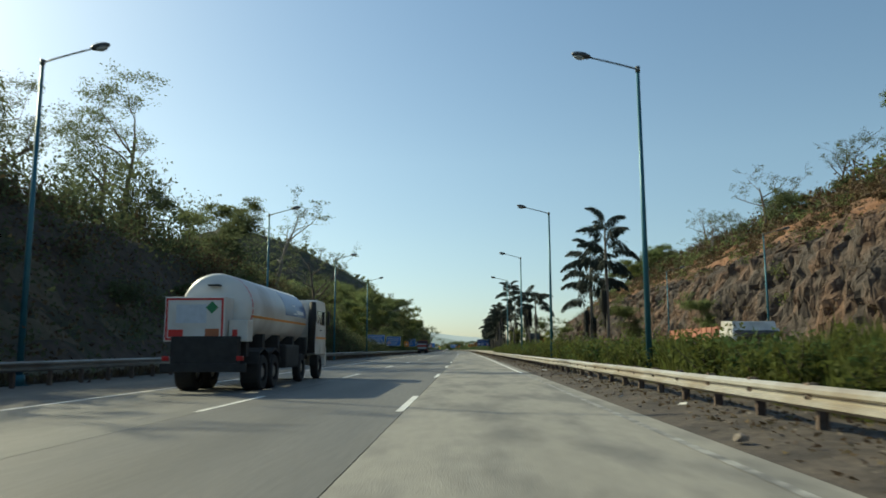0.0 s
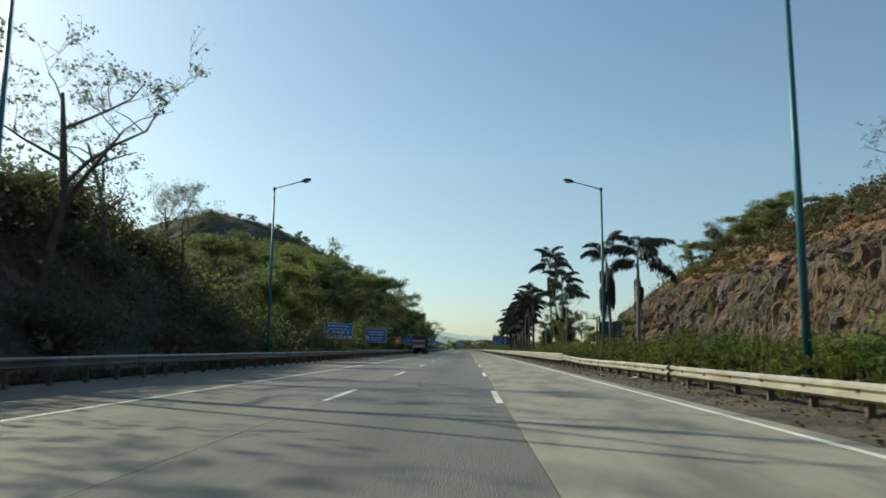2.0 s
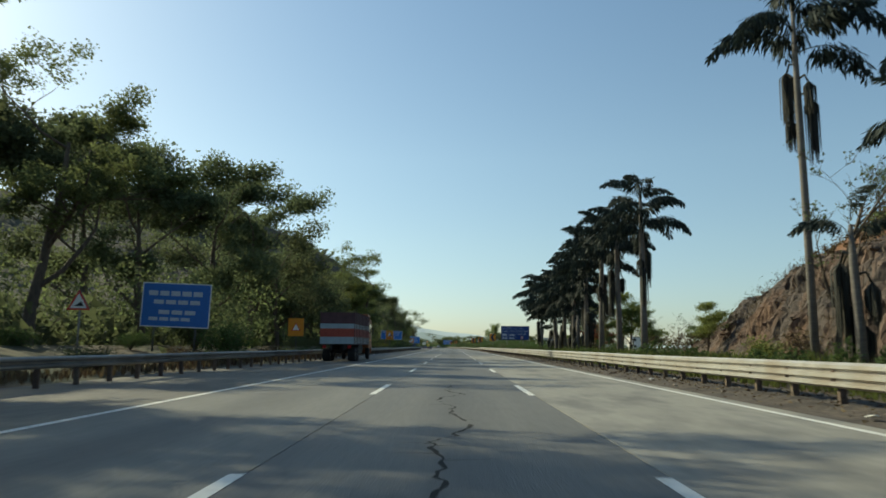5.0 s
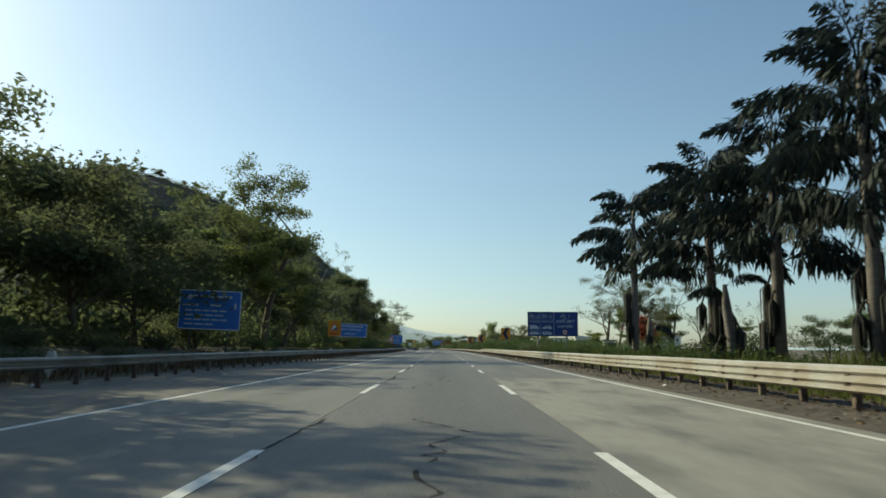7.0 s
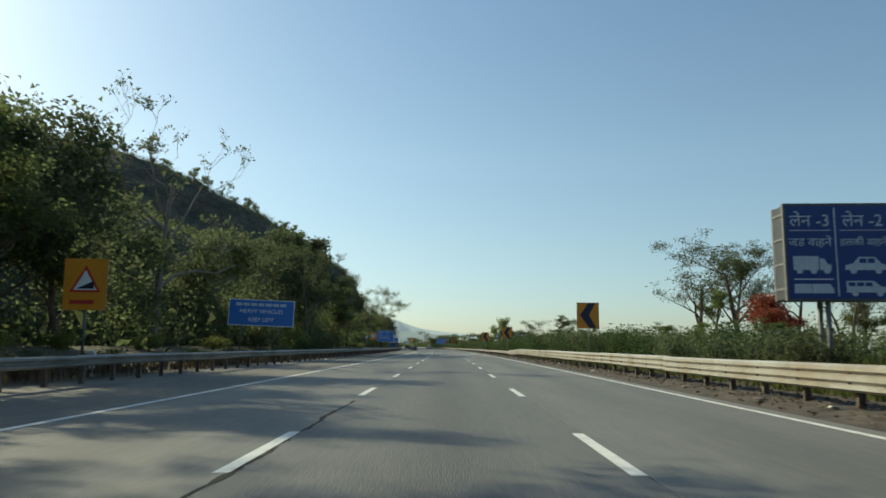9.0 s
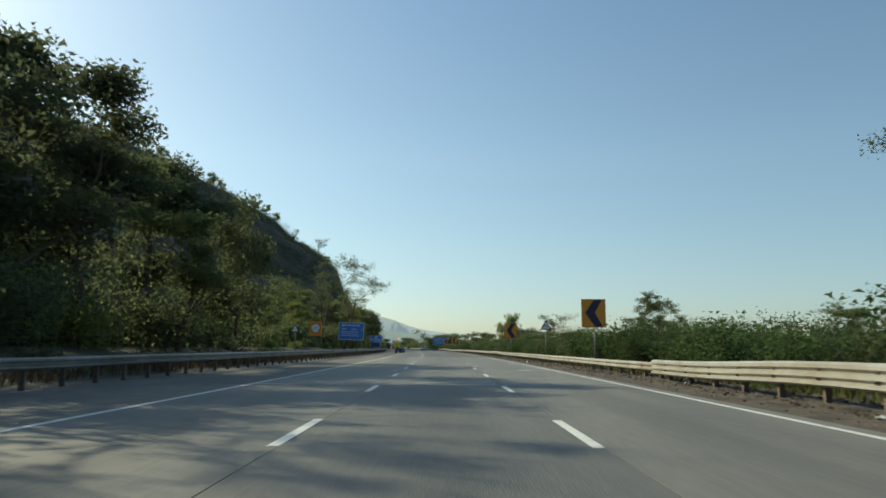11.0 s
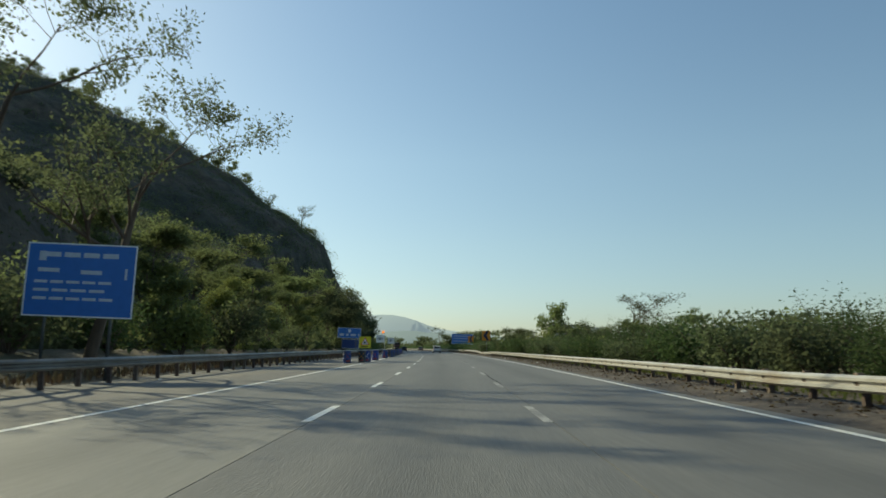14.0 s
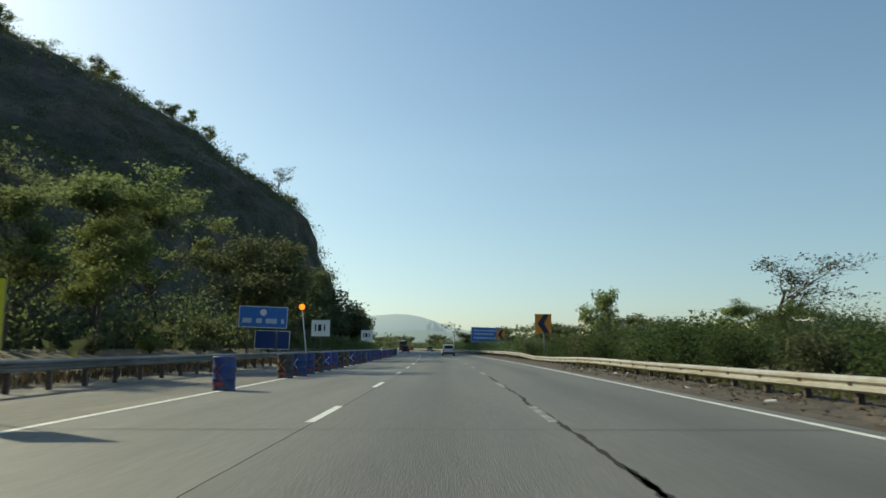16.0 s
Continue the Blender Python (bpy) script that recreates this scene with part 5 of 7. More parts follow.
# ---- palms ----
def frond_mesh(seed, length):
    """An arching leaf along +x with ragged wedge leaflets that hang from short side stalks."""
    rng = np.random.default_rng(seed)
    n = 24
    verts, faces = [], []
    sag = 0.92 + 0.07 * (seed % 3)
    spine = [np.array([length * t * (1 - 0.1 * t), 0.0, length * (0.92 * t - sag * t * t)]) for t in np.linspace(0, 1, n + 1)]
    for i in range(n):
        a, b = spine[i], spine[i + 1]
        w = 0.05 * (1 - 0.8 * i / n)
        k = len(verts)
        verts += [a + (0, w, 0), a - (0, w, 0), b - (0, w * 0.9, 0), b + (0, w * 0.9, 0), a + (0, 0, w), b + (0, 0, w * 0.9)]
        faces += [(k, k + 1, k + 2, k + 3), (k, k + 4, k + 5, k + 3), (k + 1, k + 2, k + 5, k + 4)]
        if i < 5:
            continue
        t = i / n
        size = length * 0.25 * math.sin(math.pi * min(1.0, 0.2 + 0.72 * t)) + 0.16
        for side in (-1, 1):
            for rep in range(5):
                p = a + (b - a) * rng.random() + np.array([0, side * size * rng.uniform(0.0, 0.45), rng.uniform(-0.12, 0.1) * size])
                hang = rng.uniform(0.25, 0.95)
                out = np.array([size * rng.normal() * 0.22 + size * 0.2, side * size * rng.uniform(0.0, 0.35), -size * hang])
                mid = p + out * 0.62
                q = np.array([rng.uniform(0.03, 0.06), rng.uniform(-0.04, 0.04), rng.uniform(-0.02, 0.03)])
                k = len(verts)
                verts += [p, mid - q, p + out, mid + q]
                faces.append((k, k + 1, k + 2, k + 3))
    return raw("frond", verts, faces, PALM_LEAF)


FRONDS = [frond_mesh(30 + i, 3.3) for i in range(3)]


def strand_mesh(seed, length):
    """A hanging bunch of dry seed strands."""
    rng = np.random.default_rng(seed)
    bm = bmesh.new()
    tube(bm, [(0, 0, 0), (0.35, 0, 0.12), (0.5, 0, -0.25)], [0.06, 0.05, 0.05], 5)
    for i in range(46):
        x, y = 0.5 + rng.normal() * 0.12, rng.normal() * 0.13
        tube(bm, [(0.5, 0, -0.2), (x, y, -0.5), (x * 1.02, y * 1.1, -length * rng.uniform(0.7, 1.0))], [0.022, 0.034, 0.014], 3, False)
    return finish(bm, "seed_strand", PALM_DEAD)


STRANDS = [strand_mesh(40, 3.1), strand_mesh(41, 1.7)]


def palm(s, lat, height, fronds, seed, tiers=2, strands=2, wide=1.0, label="tall palm with dark drooping feather leaves"):
    rng = np.random.default_rng(seed)
    ob = thing("palm_tree", put(s, lat, 0.0, rng.uniform(0, 360)), label, "palm tree", "palms in the median")
    bm = bmesh.new()
    lx, ly = rng.normal() * 0.12, rng.normal() * 0.12
    top = height
    tube(bm, [(0, 0, -0.2), (lx * 0.3, ly * 0.3, top * 0.35), (lx, ly, top * 0.75), (lx * 1.2, ly * 1.2, top)], [q * (1.0 if s > 200 else 0.68) for q in (0.26, 0.23, 0.2, 0.09)], 10)
    part("trunk", bm, PALM_BARK, ob)
    for k in range(fronds):
        fr = new("frond", FRONDS[k % 3])
        f = k / max(1, fronds - 1)
        up = 0 + 42 * f ** 2.0 + rng.normal() * 9
        size = rng.uniform(0.88, 1.12) * wide * (1.0 - 0.28 * f ** 3)
        z = top - (1 - f) * tiers + rng.normal() * 0.2
        fr.matrix_basis = pose(lx, ly, z, 0, 0, k * 137.5 + rng.uniform(-15, 15)) @ pose(0, 0, 0, 0, -up, 0) @ Matrix.Scale(size, 4)
        fr.parent = ob
    for k in range(strands):
        st = new("seed_strand", STRANDS[k % 2])
        st.matrix_basis = pose(lx, ly, top - tiers - 0.6 - k * (0.7 if strands < 9 else 0.24), 0, 0, rng.uniform(0, 360))
        st.parent = ob
        st["label"] = "hanging bunch of dry strands"
    return ob


for i, (s, la, h, n, tiers, st, wide) in enumerate(((68.0, 16.1, 12.2, 17, 4.8, 3, 1.08), (73.7, 15.6, 10.4, 17, 4.6, 3, 1.08), (121.5, 14.7, 9.2, 12, 1.4, 2, 1.0), (133.6, 14.9, 10.6, 8, 0.7, 12, 0.98),
                                                    (170.5, 15.0, 11.6, 16, 3.4, 4, 1.2), (182.0, 14.6, 16.2, 14, 2.4, 4, 1.22), (173, 14.4, 8.2, 6, 1.0, 3, 0.8), (205.5, 13.8, 12.5, 20, 3.4, 3, 1.1), (212.5, 13.6, 11.8, 20, 3.4, 3, 1.1),
                                                    (219.5, 13.5, 12.0, 20, 3.8, 4, 1.25), (226.5, 13.4, 11.8, 26, 5.6, 4, 1.22), (233.5, 13.3, 10.4, 26, 5.2, 4, 1.22), (239.9, 13.2, 9.2, 24, 4.6, 3, 1.22), (246.3, 13.0, 9.3, 26, 4.4, 4, 1.3),
                                                    (260.9, 13.0, 10.6, 23, 4.8, 4, 1.32))):
    palm(s, la, h, n, 60 + i, tiers, st, wide)
ob = thing("dead_palm", put(154.6, 13.5), "bare dark dead palm trunk without leaves", "palm tree")
bm = bmesh.new()
tube(bm, [(0, 0, -0.2), (0.03, 0, 4), (0.0, 0.05, 6.4)], [0.17, 0.14, 0.1], 9)
part("trunk", bm, DARK_STEEL, ob)
for s, la, h in ((162.5, 14.6, 4.6), (176, 13.2, 5.2), (228.5, 12.9, 4.4), (231.5, 14.6, 4.6), (243.5, 12.8, 4.0), (262.5, 14.4, 3.4)):
    palm(s, la, h, 3, int(s * 7), 0.4, 4, 0.6, "palm stump with hanging dry strands")


# ---- shrubs and grass ----
def bush(seed, leaves, mat, label, size=0.085, tall=1.0):
    rng = np.random.default_rng(seed)
    ob = thing("shrub", HIDE, label, "shrub", "shrubs along the road")
    bm = bmesh.new()
    centres = []
    for k in range(9):
        a, t = rng.uniform(0, 2 * math.pi), rng.uniform(0.15, 0.75)
        end = (math.cos(a) * t, math.sin(a) * t, tall * rng.uniform(0.6, 1.0))
        tube(bm, [(0, 0, -0.1), (end[0] * 0.4, end[1] * 0.4, end[2] * 0.5), end], [0.03, 0.02, 0.008], 3, False)
        centres.append(end)
        centres.append((end[0] * 0.8, end[1] * 0.8, end[2] * 0.55))
    part("stem", bm, BARK, ob)
    c = np.array(centres)
    pts = c[rng.integers(0, len(c), leaves)] + rng.normal(size=(leaves, 3)).clip(-1.7, 1.7) * (0.2, 0.2, 0.17)
    pts[:, 2] = np.abs(pts[:, 2])
    part("leaves", leaf_mesh("leaves", pts, size * rng.uniform(0.5, 1.2, leaves), mat, rng), mat, ob)
    return ob


BUSHES = [bush(71, 3000, SHRUB, "dense green shrub with small leaves", 0.05), bush(72, 3000, SHRUB, "rounded green shrub with small leaves", 0.05), bush(73, 1800, LEAF_YELLOW, "loose yellow-green shrub in the sun", 0.08),
          bush(74, 2400, LEAF_DARK, "dark green shrub under the trees", 0.062), bush(75, 1000, LEAF_DRY, "dry brown shrub with thin twigs", 0.07)]
THICKET = []
BOARDS = ((155.6, -16.0), (191.5, -15.9), (259.8, -16.5), (326.5, -15.7), (443.0, -14.1), (531.5, -13.4), (293.8, -13.5), (408.5, -13.1), (287.8, 11.4))
BUSED = set()


def shrub(k, s, lat, h, wide=1.0, z=0.0):
    if any(bs - 55 < s < bs + 1.5 and (lat > bl - 3.5 if lat < 0 else lat < bl + 4) for bs, bl in BOARDS if bl * lat > 0):
        h, wide = min(h, 0.75 if lat < 0 else 1.3), wide * (1.4 if lat < 0 else 1.05)
    m = put(s, lat, z, random.uniform(0, 360)) @ Matrix.Diagonal((h * wide, h * wide, h, 1))
    if k == 5:
        THICKET.append((m, h * wide))
    elif k not in BUSED:
        BUSED.add(k)
        BUSHES[k].matrix_basis = m
    else:
        copy_thing(BUSHES[k], Matrix()).matrix_basis = m


rnd = random.Random(5)
for k in range(46):
    s, la = rnd.uniform(88, 142), rnd.uniform(-21, -12.6)
    shrub(rnd.choice((3, 3, 5, 4)), s, la, rnd.uniform(0.8, 2.0), 1.4, float(bank_height(s, np.float64(la))) - 0.1)
for s in np.arange(262, 350, 4.4):
    h = 1.4 + 0.7 * smooth(s, 285, 330)
    shrub(rnd.choice((0, 1, 3, 1)), s, 10.3 + rnd.uniform(-0.4, 0.5), h * rnd.uniform(0.8, 1.1), 1.15)
    shrub(rnd.choice((5, 1, 5)), s + 1.5, 13.0 + rnd.uniform(-1, 2), h * rnd.uniform(0.9, 1.3), 1.4)
for s in np.arange(350, 560, 4.2):
    h = (1.75 - 0.1 * smooth(s, 440, 520)) * (0.95 + 0.8 * noise.noise((s * 0.06, 2, 0)))
    shrub(rnd.choice((0, 1, 3, 0)), s, 10.2 + rnd.uniform(-0.4, 0.6), h * rnd.uniform(0.85, 1.05), 1.25)
    shrub(rnd.choice((5, 2, 5, 5)), s + 1.2, 14.2 + rnd.uniform(-1, 2), h * rnd.uniform(1.1, 1.5), 1.25)
for s in np.arange(562, 900, 10.0):
    shrub(5, s, 11 + rnd.uniform(-1, 1), rnd.uniform(2.0, 2.8), 2.0)
for s in np.arange(255, 430, 8.0):
    shrub(5, s, 19.5 + rnd.uniform(-2, 4), rnd.uniform(1.8, 2.8), 1.4)
for s in np.arange(150, 262, 9.0):
    shrub(rnd.choice((0, 2, 1, 4)), s, 16.5 + rnd.uniform(-2, 2), rnd.uniform(1.0, 1.8), 1.2)
for s in np.arange(100, 560, 8.0):
    if s < 400:
        shrub(rnd.choice((3, 3, 4, 0)), s, -13.6 + rnd.uniform(-1.0, 0.6), rnd.uniform(0.8, 2.2), 1.2, float(bank_height(s, np.float64(-13.6))) - 0.1)
    shrub(rnd.choice((3, 2, 0, 3)), s + 2, -16.5 + rnd.uniform(-1.5, 1.5), rnd.uniform(1.4, 3.2), 1.2, float(bank_height(s, np.float64(-16.5))) - 0.1)
for s in np.arange(562, 760, 12.0):
    shrub(5, s, -14 + rnd.uniform(-1, 1), rnd.uniform(2.0, 3.4), 1.6)
for s in np.arange(20, 135, 2.6):
    la = rnd.uniform(-26, -14.5)
    shrub(rnd.choice((3, 4, 4, 0)), s, la, rnd.uniform(0.8, 2.0), 1.3, float(bank_height(s, np.float64(la))) - 0.1)

for s in np.arange(80, 150, 9.0):
    shrub(rnd.choice((0, 2, 2, 1)), s, rnd.uniform(9.6, 12.4), rnd.uniform(1.3, 1.9), 1.1)


# close-set planting in the median, on dark stems
def planting(name, s0, s1, gap, rows, tall, mat, label, seed, leaves=420, base=lambda s, la: 0.0, leaf=0.095):
    rng = np.random.default_rng(seed)
    pts, sizes, stems = [], [], bmesh.new()
    for s in np.arange(s0, s1, gap):
        for la in rows:
            h = tall * (1.0 + 0.45 * noise.noise((s * 0.13, la, seed))) * rng.uniform(0.75, 1.2)
            c = np.array(xyz(s + rng.uniform(-0.5, 0.5) * gap, la + rng.uniform(-0.4, 0.4), base(s, la)))
            n = 7 if tall < 1.8 else 13
            ends = np.stack([rng.normal(size=n) * 0.3 * h, rng.normal(size=n) * 0.3 * h, h * rng.uniform(0.5, 1.0, n)], 1)
            soft = min(h, 2.0)
            for e in ends:
                tube(stems, [c + (0, 0, -0.1), c + e * (0.4, 0.4, 0.5), c + e], [0.025, 0.018, 0.006], 3, False)
            k = rng.uniform(0.45, 1.05, leaves)[:, None]
            pts.append(c + ends[rng.integers(0, n, leaves)] * k + rng.normal(size=(leaves, 3)).clip(-1.4, 1.4) * (0.14 * soft, 0.14 * soft, 0.08 * soft))
            sizes.append(leaf * rng.uniform(0.5, 1.25, leaves))
    ob = thing(name, Matrix(), label, "shrubs", kind="stuff")
    part("stem", stems, BARK, ob)
    part("leaves", leaf_mesh("leaves", np.concatenate(pts), np.concatenate(sizes), mat, rng, 0.0, 2.2), mat, ob)


planting("median_shrubs", 3, 150, 1.9, (9.5, 11.4), 1.5, GRASS, "yellow-green leafy shrubs planted along the median", 31)
planting("median_shrubs", 4, 150, 2.3, (9.9, 12.2), 1.4, SHRUB, "dark green leafy shrubs planted along the median", 32)
planting("median_shrubs", 150, 262, 2.0, (10.6,), 1.05, SHRUB, "low green shrubs along the median", 33)
planting("hedge", 350, 556, 2.1, (12.4, 14.2), 2.3, SHRUB, "tall dense green hedge on dark stems behind the guardrail", 36, 1250, leaf=0.062)
planting("hedge", 352, 556, 3.3, (13.2, 15.4), 2.5, LEAF_DARK, "feathery olive-green hedge tops behind the guardrail", 37, 800, leaf=0.055)
planting("hedge", 292, 352, 2.3, (13.0, 15.0), 1.9, SHRUB, "green hedge on dark stems behind the guardrail", 38, 700, leaf=0.065)
planting("crest_scrub", 60, 245, 2.4, (39.6, 41.5, 43.8, 46.2), 1.2, LEAF_DRY, "brown dry scrub along the top of the rock face", 34, 150, lambda s, la: float(rock_height(s, la)) - 0.5, 0.17)
planting("crest_scrub", 60, 240, 4.1, (45.0, 48.5, 52.0), 1.6, LEAF_DARK, "dusty green scrub on the slope above the rock face", 35, 260, lambda s, la: float(rock_height(s, la)) - 0.5, 0.2)


# the thicket behind the single shrubs, joined
rng = np.random.default_rng(76)
pts, sizes = [], []
for m, r in THICKET:
    lobes = rng.uniform((-0.62, -0.62, 0.2), (0.62, 0.62, 1.0), (22, 3))
    lobes[:, 2] *= np.sqrt((1.0 - 0.9 * (lobes[:, 0] ** 2 + lobes[:, 1] ** 2)).clip(0.15, 1))
    p = lobes[rng.integers(0, 22, 2600)] + rng.normal(size=(2600, 3)).clip(-1.5, 1.5) * (0.14, 0.14, 0.1)
    p[:, 2] = np.abs(p[:, 2])
    pts.append(p @ np.array(m.to_3x3()).T + np.array(m.translation))
    sizes.append(0.075 * rng.uniform(0.5, 1.3, 2600))
solo("thicket", leaf_mesh("thicket", np.concatenate(pts), np.concatenate(sizes), SHRUB, rng), SHRUB, Matrix(), "dense green thicket behind the roadside shrubs", "thicket", kind="stuff")


def grass_patch(name, s0, s1, l0, l1, count, tall, mat, label, seed):
    rng = np.random.default_rng(seed)
    s, la = rng.uniform(s0, s1, count), rng.uniform(l0, l1, count)
    lump = np.array([0.75 + 0.5 * noise.noise((a * 0.35, b * 0.5, 3.0)) for a, b in zip(s, la)])
    edge = np.minimum((la - l0) / 0.6, 1).clip(0.35, 1)
    h = tall * rng.uniform(0.55, 1.1, count) * lump * edge
    t = np.interp(s, RS, RT)
    base = np.stack([np.interp(s, RS, RX) + la * np.cos(t), s + la * np.sin(t), np.zeros(count)], 1)
    turn = rng.uniform(0, 2 * math.pi, count)
    w = rng.uniform(0.02, 0.06, count)[:, None]
    side = np.stack([np.cos(turn), np.sin(turn), 0 * turn], 1) * w
    bend = rng.normal(size=(count, 2)) * 0.16 * h[:, None]
    mid = base + np.concatenate([bend * 0.35, (h * 0.55)[:, None]], 1)
    tip = base + np.concatenate([bend, h[:, None]], 1)
    v = np.stack([base, mid + side, tip, mid - side], 1).reshape(-1, 3)
    k = np.arange(count)[:, None] * 4
    me = bpy.data.meshes.new(name)
    me.from_pydata(v.tolist(), [], (k + np.arange(4)).tolist())
    solo(name, me, mat, Matrix(), label, "grass", kind="stuff")


grass_patch("grass", -5, 62, 8.9, 13.4, 30000, 1.75, GRASS, "tall green reedy grass in the median", 81)
grass_patch("grass", 62, 150, 8.9, 13.4, 28000, 1.65, GRASS, "tall green reedy grass in the median", 82)
grass_patch("grass", 150, 300, 8.8, 14.2, 30000, 1.15, GRASS, "knee-high green grass in the median", 83)
grass_patch("dry_grass", 300, 560, 8.4, 10.0, 9000, 0.6, GRASS, "thin grass at the foot of shrubs", 84)
grass_patch("dry_grass", 20, 140, -13.4, -11.7, 9000, 0.5, LEAF_DRY, "dry grass along the guardrail", 85)
grass_patch("dry_grass", 140, 560, -15.0, -11.6, 22000, 0.55, LEAF_DRY, "dry grass and weeds along the guardrail", 86)


def scatter_leaves(name, count, spots, size, mat, label, seed):
    rng = np.random.default_rng(seed)
    pts = []
    for s, la, z, r in spots:
        n = max(1, int(count / len(spots)))
        d = rng.normal(size=(n, 3)) * (r, r, r * 0.55)
        pts.append(np.array(xyz(s, la, z)) + d)
    p = np.concatenate(pts)
    solo(name, leaf_mesh(name, p, size * rng.uniform(0.6, 1.3, len(p)), mat, rng), mat, Matrix(), label, "woods", kind="stuff")


def hill_spots(n, s0, s1, l0, l1, seed):
    r = random.Random(seed)
    out = []
    for _ in range(n):
        s, la = r.uniform(s0, s1), -(l0 + (l1 - l0) * r.random() ** 1.5)
        out.append((s, la, on_hill(s, la) + 0.5, r.uniform(0.8, 2.0)))
    return out


ru = random.Random(21)


def under(n, s0, s1, l0, l1, tall):
    out = []
    for _ in range(n):
        s, la = ru.uniform(s0, s1), -ru.uniform(l0, l1)
        if any(bs - 45 < s < bs + 2 and la > bl - 2.5 for bs, bl in BOARDS if bl < 0):
            continue
        low = 0.3 if 84 < s < 135 and la > -25 else 1.0
        out.append((s, la, on_hill(s, la) + 0.3 + low * ru.uniform(0.4, tall), ru.uniform(0.7, 1.5)))
    return out


scatter_leaves("undergrowth", 100000, under(1000, 40, 400, 17.0, 34, 5.5), 0.2, LEAF_DARK, "dense dark undergrowth below the trees", 101)
scatter_leaves("undergrowth", 40000, under(520, 100, 400, 15.5, 26, 4.5), 0.16, LEAF, "green undergrowth below the trees", 102)
scatter_leaves("undergrowth", 40000, under(900, 0, 140, 13.0, 27, 0.9), 0.19, LEAF_DARK, "dark brush over the earth bank", 105)
scatter_leaves("undergrowth", 34000, under(800, 0, 140, 12.5, 27, 0.6), 0.16, LEAF_DRY, "dry brush over the earth bank", 103)
scatter_leaves("undergrowth", 16000, [(s, la, float(bank_height(s, np.float64(la))) + ru.uniform(0.1, 2.0), ru.uniform(0.5, 1.0)) for s, la in ((ru.uniform(100, 152), -ru.uniform(12.8, 23)) for _ in range(260))], 0.19, LEAF_DARK, "dark brush over the foot of the earth bank", 107)
scatter_leaves("undergrowth", 44000, under(420, 400, 590, 16.0, 30, 3.5), 0.14, LEAF, "green undergrowth at the foot of the hill", 104)
scatter_leaves("hill_woods", 100000, hill_spots(2300, 180, 540, 20, 200, 1), 0.55, LEAF_DARK, "dense dark woods over the hillside", 91)
scatter_leaves("hill_woods", 56000, hill_spots(1100, 400, 640, 19, 80, 6), 0.27, LEAF_DARK, "dark scrub woods on the shoulder of the hill", 106)
scatter_leaves("hill_scrub", 90000, hill_spots(3000, 520, 708, 22, 210, 2), 0.36, LEAF_DARK, "scattered dark scrub on the steep hill", 92)
scatter_leaves("skyline_scrub", 30000, [(s, la, on_hill(s, la) + 0.7, rk.uniform(0.6, 1.5)) for s, la in ((rk.uniform(664, 700), -rk.uniform(34, 200)) for _ in range(760))], 0.27, LEAF_DARK, "fuzzy scrub along the crest of the hill", 97)
scatter_leaves("hill_scrub", 12000, hill_spots(200, 220, 520, 19, 60, 3), 0.5, LEAF, "green scrub at the foot of the hill", 93)
rs = random.Random(9)
scatter_leaves("slope_scrub", 48000, [(s, la, float(rock_height(s, la)) + 0.25, rs.uniform(0.3, 0.9)) for s, la in ((rs.uniform(15, 245), 32.5 + 12 * rs.random() ** 0.7) for _ in range(760))], 0.12, LEAF_DRY, "dry brown scrub over the rock face", 98)
scatter_leaves("slope_scrub", 9000, [(s, la, float(rock_height(s, la)) + 0.2, rs.uniform(0.4, 0.9)) for s, la in ((rs.uniform(15, 200), 33.5 + 9 * rs.random()) for _ in range(90))], 0.2, LEAF, "green tufts on the rock face", 99)
scatter_leaves("hilltop_scrub", 34000, [(s, la, float(rock_height(s, la)) + 0.5, rs.uniform(0.5, 1.3)) for s, la in ((rs.uniform(5, 240), 42.5 + 26 * rs.random()) for _ in range(520))], 0.3, LEAF_DRY, "dry scrub on the slope above the rock", 94)
scatter_leaves("hilltop_scrub", 12000, [(s, la, float(rock_height(s, la)) + 0.6, rs.uniform(0.6, 1.4)) for s, la in ((rs.uniform(30, 235), 42 + 26 * rs.random()) for _ in range(110))], 0.33, LEAF, "green scrub on the slope above the rock", 95)
scatter_leaves("far_woods", 30000, [(s, la, 2.0 + 2.5 * rs.random(), 3.0) for s, la in ((rs.uniform(640, 1500), rs.choice((-1, 1)) * rs.uniform(22, 160) + (30 if rs.random() > 0.5 else 0)) for _ in range(420)) if la > 0 or s > 780], 1.1, LEAF_DARK, "distant woods beyond the bend", 96)


